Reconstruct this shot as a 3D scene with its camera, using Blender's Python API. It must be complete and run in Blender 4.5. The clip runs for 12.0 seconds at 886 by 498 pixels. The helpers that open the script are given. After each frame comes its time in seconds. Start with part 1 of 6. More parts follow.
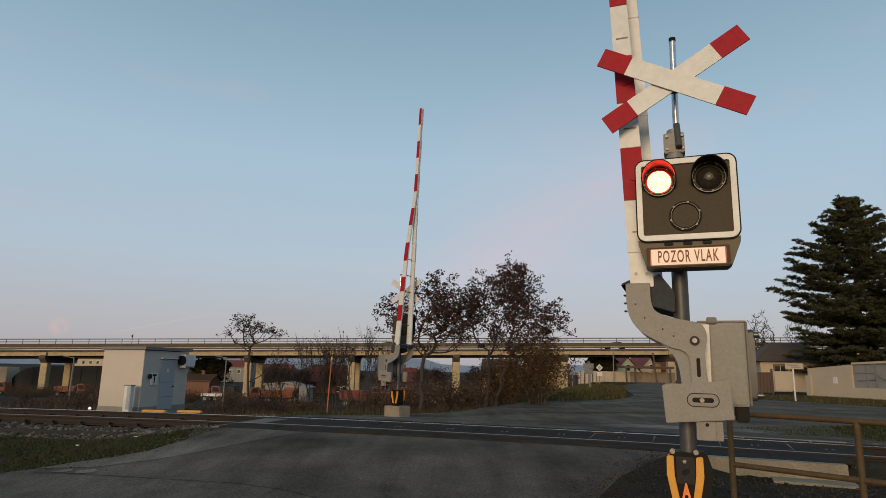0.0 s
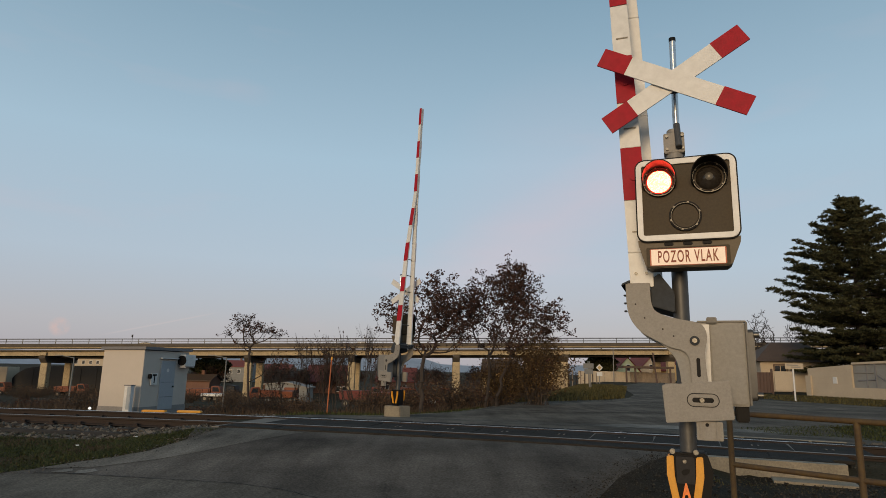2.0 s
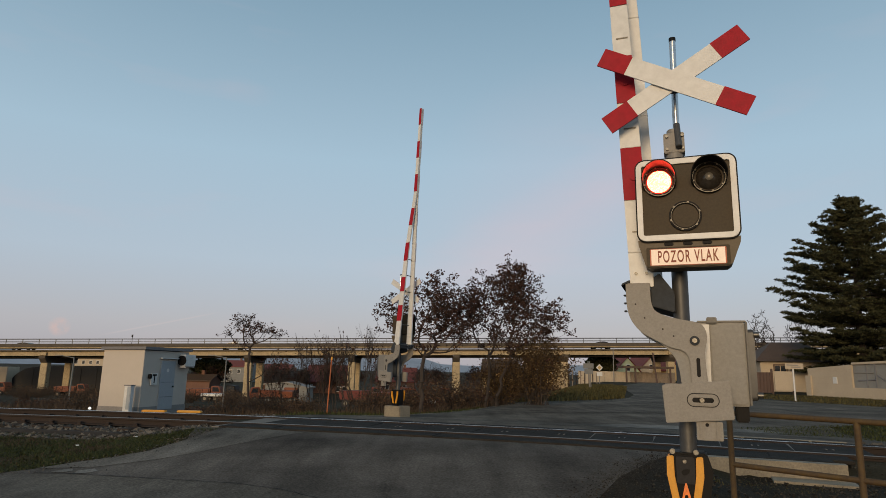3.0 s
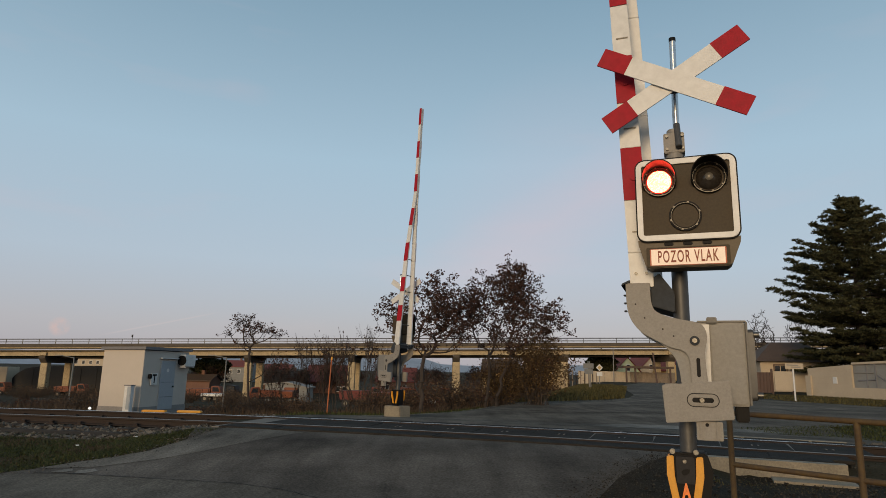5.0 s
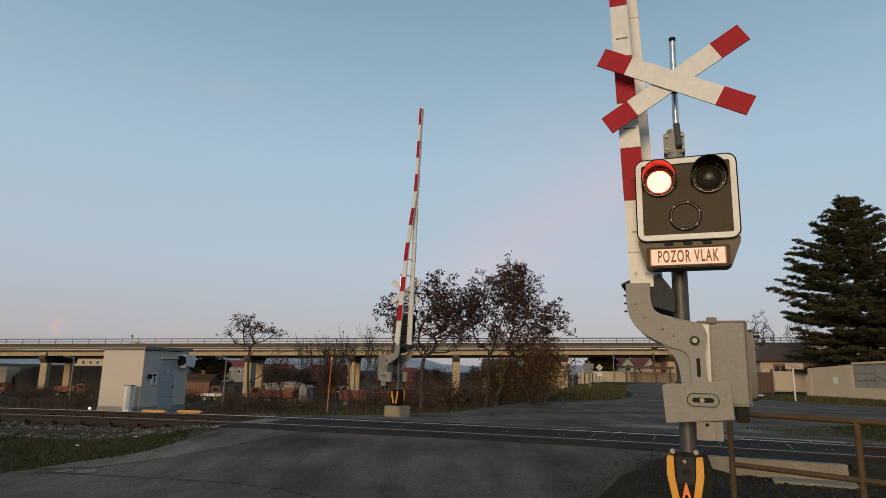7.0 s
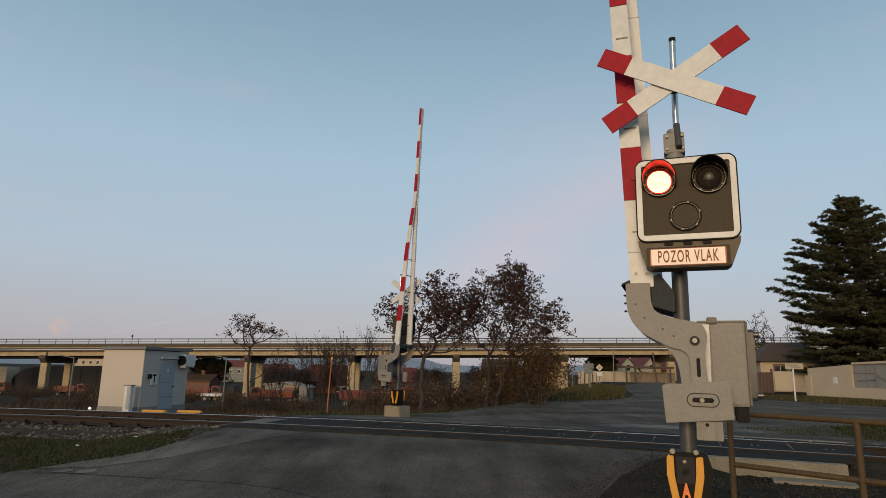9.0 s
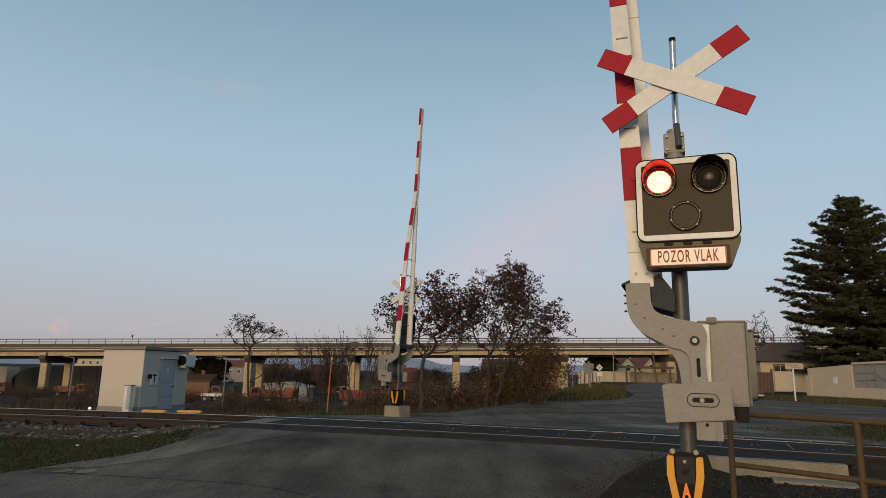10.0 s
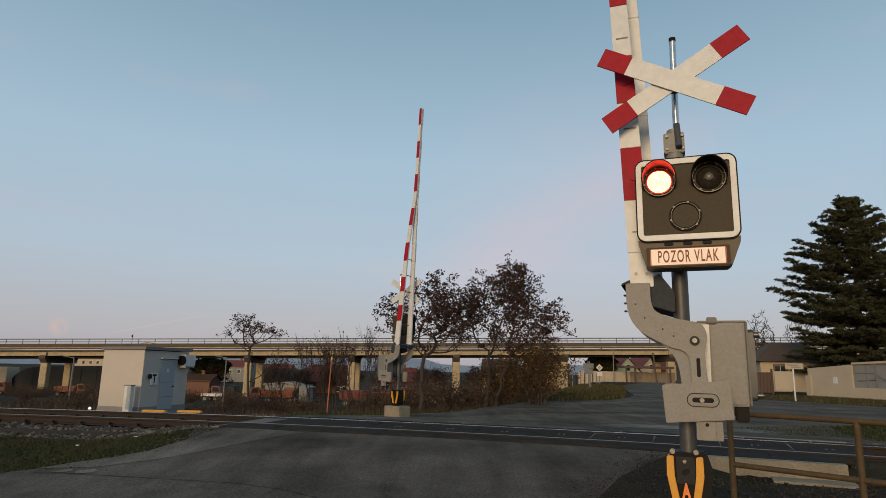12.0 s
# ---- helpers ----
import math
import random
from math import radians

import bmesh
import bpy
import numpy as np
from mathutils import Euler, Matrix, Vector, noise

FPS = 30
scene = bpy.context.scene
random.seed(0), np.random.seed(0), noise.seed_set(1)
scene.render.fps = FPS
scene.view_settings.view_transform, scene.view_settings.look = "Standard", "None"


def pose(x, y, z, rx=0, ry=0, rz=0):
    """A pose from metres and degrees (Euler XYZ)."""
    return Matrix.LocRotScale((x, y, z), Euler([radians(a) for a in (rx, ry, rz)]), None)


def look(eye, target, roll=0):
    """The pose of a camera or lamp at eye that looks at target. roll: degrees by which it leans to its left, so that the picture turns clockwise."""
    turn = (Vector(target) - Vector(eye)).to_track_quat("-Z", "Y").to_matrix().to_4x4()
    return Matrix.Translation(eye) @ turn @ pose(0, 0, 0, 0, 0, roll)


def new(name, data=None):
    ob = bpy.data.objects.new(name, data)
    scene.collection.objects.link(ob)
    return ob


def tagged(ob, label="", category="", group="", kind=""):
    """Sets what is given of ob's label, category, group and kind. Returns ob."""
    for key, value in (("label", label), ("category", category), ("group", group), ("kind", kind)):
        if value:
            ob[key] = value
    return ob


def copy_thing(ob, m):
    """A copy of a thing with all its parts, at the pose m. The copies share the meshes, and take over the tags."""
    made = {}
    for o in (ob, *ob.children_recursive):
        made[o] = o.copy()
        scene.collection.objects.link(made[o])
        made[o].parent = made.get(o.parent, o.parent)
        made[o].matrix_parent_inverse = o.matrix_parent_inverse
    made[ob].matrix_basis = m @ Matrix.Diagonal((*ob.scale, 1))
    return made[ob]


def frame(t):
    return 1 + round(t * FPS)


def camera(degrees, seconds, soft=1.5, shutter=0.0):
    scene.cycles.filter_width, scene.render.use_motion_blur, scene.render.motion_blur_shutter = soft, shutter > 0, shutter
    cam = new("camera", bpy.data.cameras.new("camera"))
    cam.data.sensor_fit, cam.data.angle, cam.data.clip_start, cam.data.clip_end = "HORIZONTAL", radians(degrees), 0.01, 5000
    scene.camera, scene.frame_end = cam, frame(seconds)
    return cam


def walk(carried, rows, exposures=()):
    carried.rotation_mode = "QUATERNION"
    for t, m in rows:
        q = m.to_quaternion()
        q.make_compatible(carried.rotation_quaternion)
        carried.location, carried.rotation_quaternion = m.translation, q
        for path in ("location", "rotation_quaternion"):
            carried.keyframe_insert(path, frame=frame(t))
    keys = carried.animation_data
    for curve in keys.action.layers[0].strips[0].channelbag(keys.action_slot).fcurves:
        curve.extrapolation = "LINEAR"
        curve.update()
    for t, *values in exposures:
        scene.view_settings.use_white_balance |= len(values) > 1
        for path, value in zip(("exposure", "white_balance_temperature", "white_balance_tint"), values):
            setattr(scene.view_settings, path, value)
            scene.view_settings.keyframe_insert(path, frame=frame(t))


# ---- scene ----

cam = camera(71, 12.0, soft=0.6)
EYE = Vector((0, 0, 1.3))
CAM_POSE = look(EYE, EYE + Vector((0, 1, 0.1947)), 1.2)
walk(cam, [(0, CAM_POSE), (12.0, CAM_POSE)], exposures=[(0, 0.0), (12.0, 0.0)])

# ---------------------------------------------------------------- light
SUN_AZ, SUN_EL = 201, 11.0          # compass-like: degrees clockwise from +y
world = bpy.data.worlds.new("dusk_sky")
scene.world = world
world.use_nodes = True
wn, wl = world.node_tree.nodes, world.node_tree.links
wn.clear()


def wnode(kind, **values):
    n = wn.new(kind)
    for k, v in values.items():
        n.inputs[k].default_value = v
    return n


w_out, w_bg = wn.new("ShaderNodeOutputWorld"), wn.new("ShaderNodeBackground")
sky = wn.new("ShaderNodeTexSky")
sky.sky_type, sky.sun_disc = "NISHITA", False
sky.sun_elevation, sky.sun_rotation = radians(SUN_EL), radians(SUN_AZ)
w_co, w_sep, w_ramp = wn.new("ShaderNodeTexCoord"), wn.new("ShaderNodeSeparateXYZ"), wn.new("ShaderNodeValToRGB")
wl.new(w_co.outputs["Generated"], w_sep.inputs[0])
wl.new(w_sep.outputs["Z"], w_ramp.inputs[0])
stops = [(0.0, (0.42, 0.40, 0.46)), (0.06, (0.475, 0.465, 0.515)), (0.16, (0.475, 0.56, 0.655)), (0.32, (0.415, 0.57, 0.69)), (0.60, (0.205, 0.345, 0.455)), (1.0, (0.21, 0.28, 0.34))]
ramp = w_ramp.color_ramp
while len(ramp.elements) < len(stops):
    ramp.elements.new(0.5)
for e, (p, c) in zip(ramp.elements, stops):
    e.position, e.color = p, (*c, 1)
# thin pink cloud veils
w_map = wn.new("ShaderNodeMapping")
w_map.inputs["Scale"].default_value = (1.6, 1.6, 7.0)
w_noise = wnode("ShaderNodeTexNoise", Scale=1.5, Detail=4.0, Roughness=0.55)
w_cl = wn.new("ShaderNodeMapRange")
w_cl.inputs["From Min"].default_value, w_cl.inputs["From Max"].default_value, w_cl.inputs["To Max"].default_value = 0.56, 0.80, 0.30
w_mixc = wn.new("ShaderNodeMix")
w_mixc.data_type = "RGBA"
w_mixc.inputs["B"].default_value = (0.64, 0.53, 0.57, 1)
wl.new(w_co.outputs["Generated"], w_map.inputs[0])
wl.new(w_map.outputs[0], w_noise.inputs["Vector"])
wl.new(w_noise.outputs[0], w_cl.inputs[0])
wl.new(w_cl.outputs[0], w_mixc.inputs["Factor"])
wl.new(w_ramp.outputs[0], w_mixc.inputs["A"])
# a broad pink veil and a small pink cloud low down
veil = w_mixc
for way, inner, outer, amount in (((0.20, 0.95, 0.24), 0.9992, 0.970, 0.20), ((0.12, 0.97, 0.20), 0.9995, 0.993, 0.10)):
    w_dot, w_fall, w_amt, w_mx = wn.new("ShaderNodeVectorMath"), wn.new("ShaderNodeMapRange"), wn.new("ShaderNodeMath"), wn.new("ShaderNodeMix")
    w_dot.operation, w_amt.operation, w_mx.data_type = "DOT_PRODUCT", "MULTIPLY", "RGBA"
    w_dot.inputs[1].default_value = Vector(way).normalized()
    w_fall.inputs["From Min"].default_value, w_fall.inputs["From Max"].default_value, w_fall.inputs["To Max"].default_value = outer, inner, amount * 1.8
    w_mx.inputs["B"].default_value = (0.66, 0.54, 0.60, 1)
    wl.new(w_co.outputs["Generated"], w_dot.inputs[0])
    wl.new(w_dot.outputs["Value"], w_fall.inputs[0])
    wl.new(w_fall.outputs[0], w_amt.inputs[0])
    wl.new(w_noise.outputs[0], w_amt.inputs[1])
    wl.new(w_amt.outputs[0], w_mx.inputs["Factor"])
    wl.new(veil.outputs["Result"], w_mx.inputs["A"])
    veil = w_mx
BAND, BAND_MID = (0.5263, 0.1121, -0.8429), (0.1820, 0.9534, 0.2405)
# a thin vapour trail and a small ragged cloud, both pink, low over the horizon
w_fine = wnode("ShaderNodeTexNoise", Scale=70.0, Detail=4.0, Roughness=0.6)
wl.new(w_co.outputs["Generated"], w_fine.inputs["Vector"])


def w_dotted(way):
    d = wn.new("ShaderNodeVectorMath")
    d.operation = "DOT_PRODUCT"
    d.inputs[1].default_value = Vector(way).normalized()
    wl.new(w_co.outputs["Generated"], d.inputs[0])
    return d.outputs["Value"]


def w_range(src, a, b, lo, hi):
    r = wn.new("ShaderNodeMapRange")
    for k, v in (("From Min", a), ("From Max", b), ("To Min", lo), ("To Max", hi)):
        r.inputs[k].default_value = v
    wl.new(src, r.inputs[0])
    return r.outputs[0]


def w_math(kind, a, b=None):
    q = wn.new("ShaderNodeMath")
    q.operation = kind
    wl.new(a, q.inputs[0])
    if b is not None:
        wl.new(b, q.inputs[1])
    return q.outputs[0]


trail = w_math("MULTIPLY", w_range(w_math("ABSOLUTE", w_dotted((0.20811, 0.15494, -0.96576))), 0.0, 0.0016, 0.40, 0.0), w_range(w_dotted((-0.4081, 0.9111, 0.0582)), 0.9966, 0.9990, 0.0, 1.0))
puff = w_math("MULTIPLY", w_range(w_dotted((-0.5203, 0.8527, 0.0475)), 0.99990, 0.999985, 0.0, 1.0), w_range(w_fine.outputs[0], 0.35, 0.65, 0.1, 0.8))
# a slanting pink streak of high cloud
band_noise = w_range(w_noise.outputs[0], 0.35, 0.65, 0.5, 1.0)
band_wide = w_math("MULTIPLY", w_range(w_math("ABSOLUTE", w_dotted(BAND)), 0.0, 0.075, 0.55, 0.0), band_noise)
band = w_math("MULTIPLY", band_wide, w_range(w_dotted(BAND_MID), 0.952, 0.996, 0.0, 1.0))
for amount, tone in ((band, (0.66, 0.555, 0.61, 1)), (trail, (0.62, 0.53, 0.55, 1)), (puff, (0.66, 0.47, 0.46, 1))):
    w_mx = wn.new("ShaderNodeMix")
    w_mx.data_type = "RGBA"
    w_mx.inputs["B"].default_value = tone
    wl.new(amount, w_mx.inputs["Factor"])
    wl.new(veil.outputs["Result"], w_mx.inputs["A"])
    veil = w_mx
w_skyscale = wn.new("ShaderNodeVectorMath")
w_skyscale.operation = "SCALE"
w_skyscale.inputs["Scale"].default_value = 0.10
wl.new(sky.outputs[0], w_skyscale.inputs[0])
w_mix = wn.new("ShaderNodeMix")
w_mix.data_type = "RGBA"
w_mix.inputs["Factor"].default_value = 0.85
wl.new(w_skyscale.outputs[0], w_mix.inputs["A"])
wl.new(veil.outputs["Result"], w_mix.inputs["B"])
wl.new(w_mix.outputs["Result"], w_bg.inputs[0])
w_bg.inputs[1].default_value = 1.0
wl.new(w_bg.outputs[0], w_out.inputs[0])

sun = new("sun", bpy.data.lights.new("sun", "SUN"))
sun.data.energy, sun.data.angle, sun.data.color = 2.2, radians(24), (1.0, 0.71, 0.41)
az, el = radians(SUN_AZ), radians(SUN_EL)
sun.matrix_world = look((0, 0, 60), Vector((0, 0, 60)) - Vector((math.sin(az) * math.cos(el), math.cos(az) * math.cos(el), math.sin(el))))


# ---------------------------------------------------------------- materials
def mat(name, color, rough=0.6, metal=0.0, vary=0.25, scale=6.0, fine=60.0, bump=0.15, tint=None, spec=0.5, space="Object", stain=0.0):
    """A surface with variation at two scales and fine relief."""
    m = bpy.data.materials.new(name)
    m.use_nodes = True
    n, l = m.node_tree.nodes, m.node_tree.links
    b = n["Principled BSDF"]
    b.inputs["Roughness"].default_value, b.inputs["Metallic"].default_value = rough, metal
    b.inputs["Specular IOR Level"].default_value = spec
    tc = n.new("ShaderNodeTexCoord")
    if space == "World":
        tc = n.new("ShaderNodeNewGeometry")
    co = tc.outputs["Position" if space == "World" else "Object"]
    big, small = n.new("ShaderNodeTexNoise"), n.new("ShaderNodeTexNoise")
    for t, s, d in ((big, scale, 5.0), (small, fine, 3.0)):
        t.inputs["Scale"].default_value, t.inputs["Detail"].default_value = s, d
        t.inputs["Roughness"].default_value = 0.65
        l.new(co, t.inputs["Vector"])
    add = n.new("ShaderNodeMath")
    add.operation = "MULTIPLY_ADD"
    add.inputs[1].default_value = 0.5
    l.new(small.outputs[0], add.inputs[0])
    half = n.new("ShaderNodeMath")
    half.operation = "MULTIPLY"
    half.inputs[1].default_value = 0.5
    l.new(big.outputs[0], half.inputs[0])
    l.new(half.outputs[0], add.inputs[2])
    mr = n.new("ShaderNodeMapRange")
    mr.inputs["From Min"].default_value, mr.inputs["From Max"].default_value = 0.33, 0.67
    l.new(add.outputs[0], mr.inputs[0])
    mix = n.new("ShaderNodeMix")
    mix.data_type = "RGBA"
    c2 = tint or tuple(min(1, c * (1 + vary)) for c in color)
    mix.inputs["A"].default_value = (*[c * (1 - vary) for c in color], 1)
    mix.inputs["B"].default_value = (*c2, 1)
    l.new(mr.outputs[0], mix.inputs["Factor"])
    last = mix.outputs["Result"]
    l.new(last, b.inputs["Base Color"])
    rr = n.new("ShaderNodeMapRange")
    rr.inputs["To Min"].default_value, rr.inputs["To Max"].default_value = max(0.02, rough - 0.12), min(1, rough + 0.12)
    l.new(big.outputs[0], rr.inputs[0])
    l.new(rr.outputs[0], b.inputs["Roughness"])
    if bump:
        bp = n.new("ShaderNodeBump")
        bp.inputs["Strength"].default_value, bp.inputs["Distance"].default_value = bump, 0.01
        l.new(small.outputs[0], bp.inputs["Height"])
        l.new(bp.outputs[0], b.inputs["Normal"])
    return m


def glow(name, color, strength, spots=0.0):
    m = bpy.data.materials.new(name)
    m.use_nodes = True
    n, l = m.node_tree.nodes, m.node_tree.links
    n.clear()
    o, e = n.new("ShaderNodeOutputMaterial"), n.new("ShaderNodeEmission")
    e.inputs[0].default_value, e.inputs[1].default_value = (*color, 1), strength
    if spots:
        tc, v, mr = n.new("ShaderNodeTexCoord"), n.new("ShaderNodeTexVoronoi"), n.new("ShaderNodeMapRange")
        v.inputs["Scale"].default_value = spots
        mr.inputs["From Max"].default_value, mr.inputs["To Min"].default_value, mr.inputs["To Max"].default_value = 0.6, strength * 1.5, strength * 0.5
        l.new(tc.outputs["Object"], v.inputs["Vector"])
        l.new(v.outputs["Distance"], mr.inputs[0])
        l.new(mr.outputs[0], e.inputs[1])
    l.new(e.outputs[0], o.inputs[0])
    return m


M_WHITE = mat("white_enamel", (0.565, 0.57, 0.56), 0.42, vary=0.14, scale=3, fine=14, bump=0.01)
M_RED = mat("red_reflective_film", (0.31, 0.008, 0.018), 0.6, vary=0.2, scale=6, fine=18, bump=0.01, spec=0.2)
M_GALV = mat("galvanised_steel", (0.178, 0.178, 0.172), 0.5, 0.15, vary=0.18, scale=2.5, fine=45, bump=0.0, spec=0.3)
M_BRIGHTTUBE = mat("bright_zinc_tube", (0.50, 0.52, 0.54), 0.28, 0.9, vary=0.2, scale=6, fine=30, bump=0.01)
M_GALVD = mat("dull_galvanised_tube", (0.075, 0.076, 0.076), 0.5, 0.4, vary=0.2, scale=5, fine=25, bump=0.02)
M_GREYPAINT = mat("grey_painted_steel", (0.202, 0.192, 0.175), 0.55, vary=0.2, scale=4, fine=70, bump=0.02)
M_BLUEGREY = mat("blue_grey_steel", (0.034, 0.040, 0.048), 0.6, 0.0, vary=0.3, fine=20, bump=0.02, spec=0.15)
M_OLIVE = mat("brown_black_panel", (0.050, 0.037, 0.021), 0.6, vary=0.25, scale=4, bump=0.04, spec=0.25)
# board brown made lighter, painting in the light the casing catches
M_CASING_LIT = mat("lightened_brown_casing", (0.085, 0.064, 0.038), 0.5, vary=0.2, scale=5, bump=0.02, spec=0.3)
M_DARK = mat("black_plastic", (0.008, 0.008, 0.0085), 0.55, vary=0.3, bump=0.02, spec=0.12)
M_DARKGLASS = mat("dark_lens_glass", (0.03, 0.026, 0.022), 0.15, vary=0.4, scale=40, bump=0.1)
M_RIM = mat("grey_metal_rim", (0.13, 0.12, 0.10), 0.45, 0.5, vary=0.2)
M_COVER = mat("dark_grey_cover_plastic", (0.018, 0.018, 0.020), 0.6, vary=0.3, spec=0.2)
M_YELLOW = mat("yellow_plastic", (0.60, 0.27, 0.010), 0.45, vary=0.15, scale=8)
M_ORANGE = mat("orange_paint", (0.80, 0.20, 0.03), 0.5, vary=0.25, scale=4)
M_STEELBOLT = mat("bright_bolt_steel", (0.13, 0.127, 0.118), 0.42, 0.8, vary=0.3, scale=20)
# nothing lights the sign from behind; the pale colour stands for its glow
M_SIGNFACE = mat("sign_face_with_glow_colour", (0.86, 0.72, 0.62), 0.4, vary=0.05)
M_LETTER = mat("brown_red_lettering", (0.20, 0.034, 0.012), 0.55, vary=0.1)
# the rim's warm glow is painted as orange-red
M_SIGNRIM = mat("glow_orange_sign_rim", (0.42, 0.085, 0.030), 0.5, vary=0.15)
M_LAMP = glow("lamp_red_core", (1.0, 0.055, 0.028), 42.0, 90)
M_LAMPRIM = glow("lamp_red_edge", (1.0, 0.02, 0.01), 1.6)
M_CONC = mat("old_concrete", (0.22, 0.19, 0.14), 0.85, vary=0.35, scale=3, fine=40, bump=0.4)


def asphalt(name, dark, pale, chips):
    """Worn asphalt: broad stains, streaks along the road, pale chips of stone."""
    m = bpy.data.materials.new(name)
    m.use_nodes = True
    n, l = m.node_tree.nodes, m.node_tree.links
    b = n["Principled BSDF"]
    b.inputs["Roughness"].default_value, b.inputs["Specular IOR Level"].default_value = 0.92, 0.04
    g = n.new("ShaderNodeNewGeometry")

    def tex(scale, detail, stretch=None):
        t = n.new("ShaderNodeTexNoise")
        t.inputs["Scale"].default_value, t.inputs["Detail"].default_value, t.inputs["Roughness"].default_value = scale, detail, 0.62
        src = g.outputs["Position"]
        if stretch:
            mp = n.new("ShaderNodeMapping")
            mp.inputs["Scale"].default_value, mp.inputs["Rotation"].default_value = stretch, (0, 0, 0.25)
            l.new(src, mp.inputs[0])
            src = mp.outputs[0]
        l.new(src, t.inputs["Vector"])
        return t

    def rng(src, a, c, lo, hi):
        r = n.new("ShaderNodeMapRange")
        for k, v in (("From Min", a), ("From Max", c), ("To Min", lo), ("To Max", hi)):
            r.inputs[k].default_value = v
        l.new(src, r.inputs[0])
        return r.outputs[0]

    def mul(a, c):
        q = n.new("ShaderNodeMath")
        q.operation = "MULTIPLY"
        l.new(a, q.inputs[0])
        l.new(c, q.inputs[1])
        return q.outputs[0]

    broad, streak, grain, chip = tex(0.45, 6), tex(1.0, 4, (2.2, 0.35, 1)), tex(36, 3), tex(34, 2)
    f = mul(mul(rng(broad.outputs[0], 0.3, 0.7, 0.50, 1.5), rng(streak.outputs[0], 0.3, 0.7, 0.7, 1.3)), rng(grain.outputs[0], 0.3, 0.7, 0.62, 1.38))
    v = n.new("ShaderNodeVectorMath")
    v.operation = "SCALE"
    v.inputs[0].default_value = dark
    l.new(f, v.inputs["Scale"])
    mix = n.new("ShaderNodeMix")
    mix.data_type = "RGBA"
    mix.inputs["B"].default_value = (*pale, 1)
    l.new(v.outputs[0], mix.inputs["A"])
    l.new(mul(rng(chip.outputs[0], 0.58, 0.68, 0.0, chips), rng(broad.outputs[0], 0.35, 0.65, 0.3, 1.0)), mix.inputs["Factor"])
    l.new(mix.outputs["Result"], b.inputs["Base Color"])
    bp = n.new("ShaderNodeBump")
    bp.inputs["Strength"].default_value, bp.inputs["Distance"].default_value = 0.7, 0.012
    l.new(grain.outputs[0], bp.inputs["Height"])
    l.new(bp.outputs[0], b.inputs["Normal"])
    return m


M_ASPHALT = asphalt("worn_asphalt", (0.096, 0.083, 0.071), (0.20, 0.18, 0.155), 0.45)
M_APRON = asphalt("pale_worn_concrete_apron", (0.17, 0.157, 0.138), (0.28, 0.26, 0.235), 0.6)
M_ASPHALT2 = asphalt("pale_old_asphalt", (0.108, 0.094, 0.078), (0.24, 0.22, 0.19), 0.5)
M_ASPHALT3 = asphalt("pale_dusty_asphalt", (0.150, 0.134, 0.114), (0.26, 0.24, 0.21), 0.4)
M_DIRT = mat("gravelly_dirt", (0.009, 0.0072, 0.005), 0.95, vary=0.6, scale=2.2, fine=34, bump=1.0, space="World", tint=(0.046, 0.037, 0.025), spec=0.08)
M_GRASSGROUND = mat("turf_soil", (0.026, 0.023, 0.013), 0.95, vary=0.45, scale=1.1, fine=25, bump=0.9, space="World", tint=(0.052, 0.043, 0.025), spec=0.08)
M_RUST = mat("rusty_steel", (0.018, 0.0105, 0.0075), 0.85, 0.0, vary=0.4, scale=8)
M_RAILTOP = mat("polished_rail_head", (0.55, 0.55, 0.55), 0.28, 0.9, vary=0.1)
M_RAILDULL = mat("dull_rail_head", (0.22, 0.21, 0.20), 0.5, 0.5, vary=0.2)
M_RUBBER = mat("rubber_crossing_panel", (0.016, 0.0145, 0.0128), 0.85, vary=0.5, scale=2.2, fine=50, bump=0.3, spec=0.07, tint=(0.044, 0.039, 0.034))
M_DUST = mat("grey_joint_dust", (0.165, 0.152, 0.135), 0.9, vary=0.3, scale=3, fine=40, spec=0.1)
M_STONE = mat("ballast_stone", (0.048, 0.038, 0.030), 0.95, vary=0.4, scale=4, spec=0.1)
M_WOOD = mat("tarred_sleeper", (0.05, 0.038, 0.03), 0.9, vary=0.4, spec=0.1)
M_FENCE = mat("rusted_yellow_paint_tube", (0.17, 0.105, 0.026), 0.75, vary=0.45, scale=9, fine=40, bump=0.3, tint=(0.045, 0.028, 0.017))


# ---------------------------------------------------------------- mesh tools
def box(bm, c, s, m=None):
    r = bmesh.ops.create_cube(bm, size=1.0, matrix=Matrix.Translation(c) @ (m or Matrix()) @ Matrix.Diagonal((*s, 1)))
    return r["verts"]


def tube(bm, a, b, ra, rb=None, seg=16):
    a, b = Vector(a), Vector(b)
    d = b - a
    m = Matrix.Translation((a + b) / 2) @ d.to_track_quat("Z", "Y").to_matrix().to_4x4()
    r = bmesh.ops.create_cone(bm, cap_ends=True, segments=seg, radius1=ra, radius2=ra if rb is None else rb, depth=d.length, matrix=m)
    return r["verts"]


def prism(bm, pts, y0, y1):
    """The outline (x, z) extruded from y0 to y1."""
    f = [bm.verts.new((x, y0, z)) for x, z in pts]
    g = [bm.verts.new((x, y1, z)) for x, z in pts]
    n = len(pts)
    bm.faces.new(f)
    bm.faces.new(g[::-1])
    for i in range(n):
        bm.faces.new((f[i], g[i], g[(i + 1) % n], f[(i + 1) % n]))


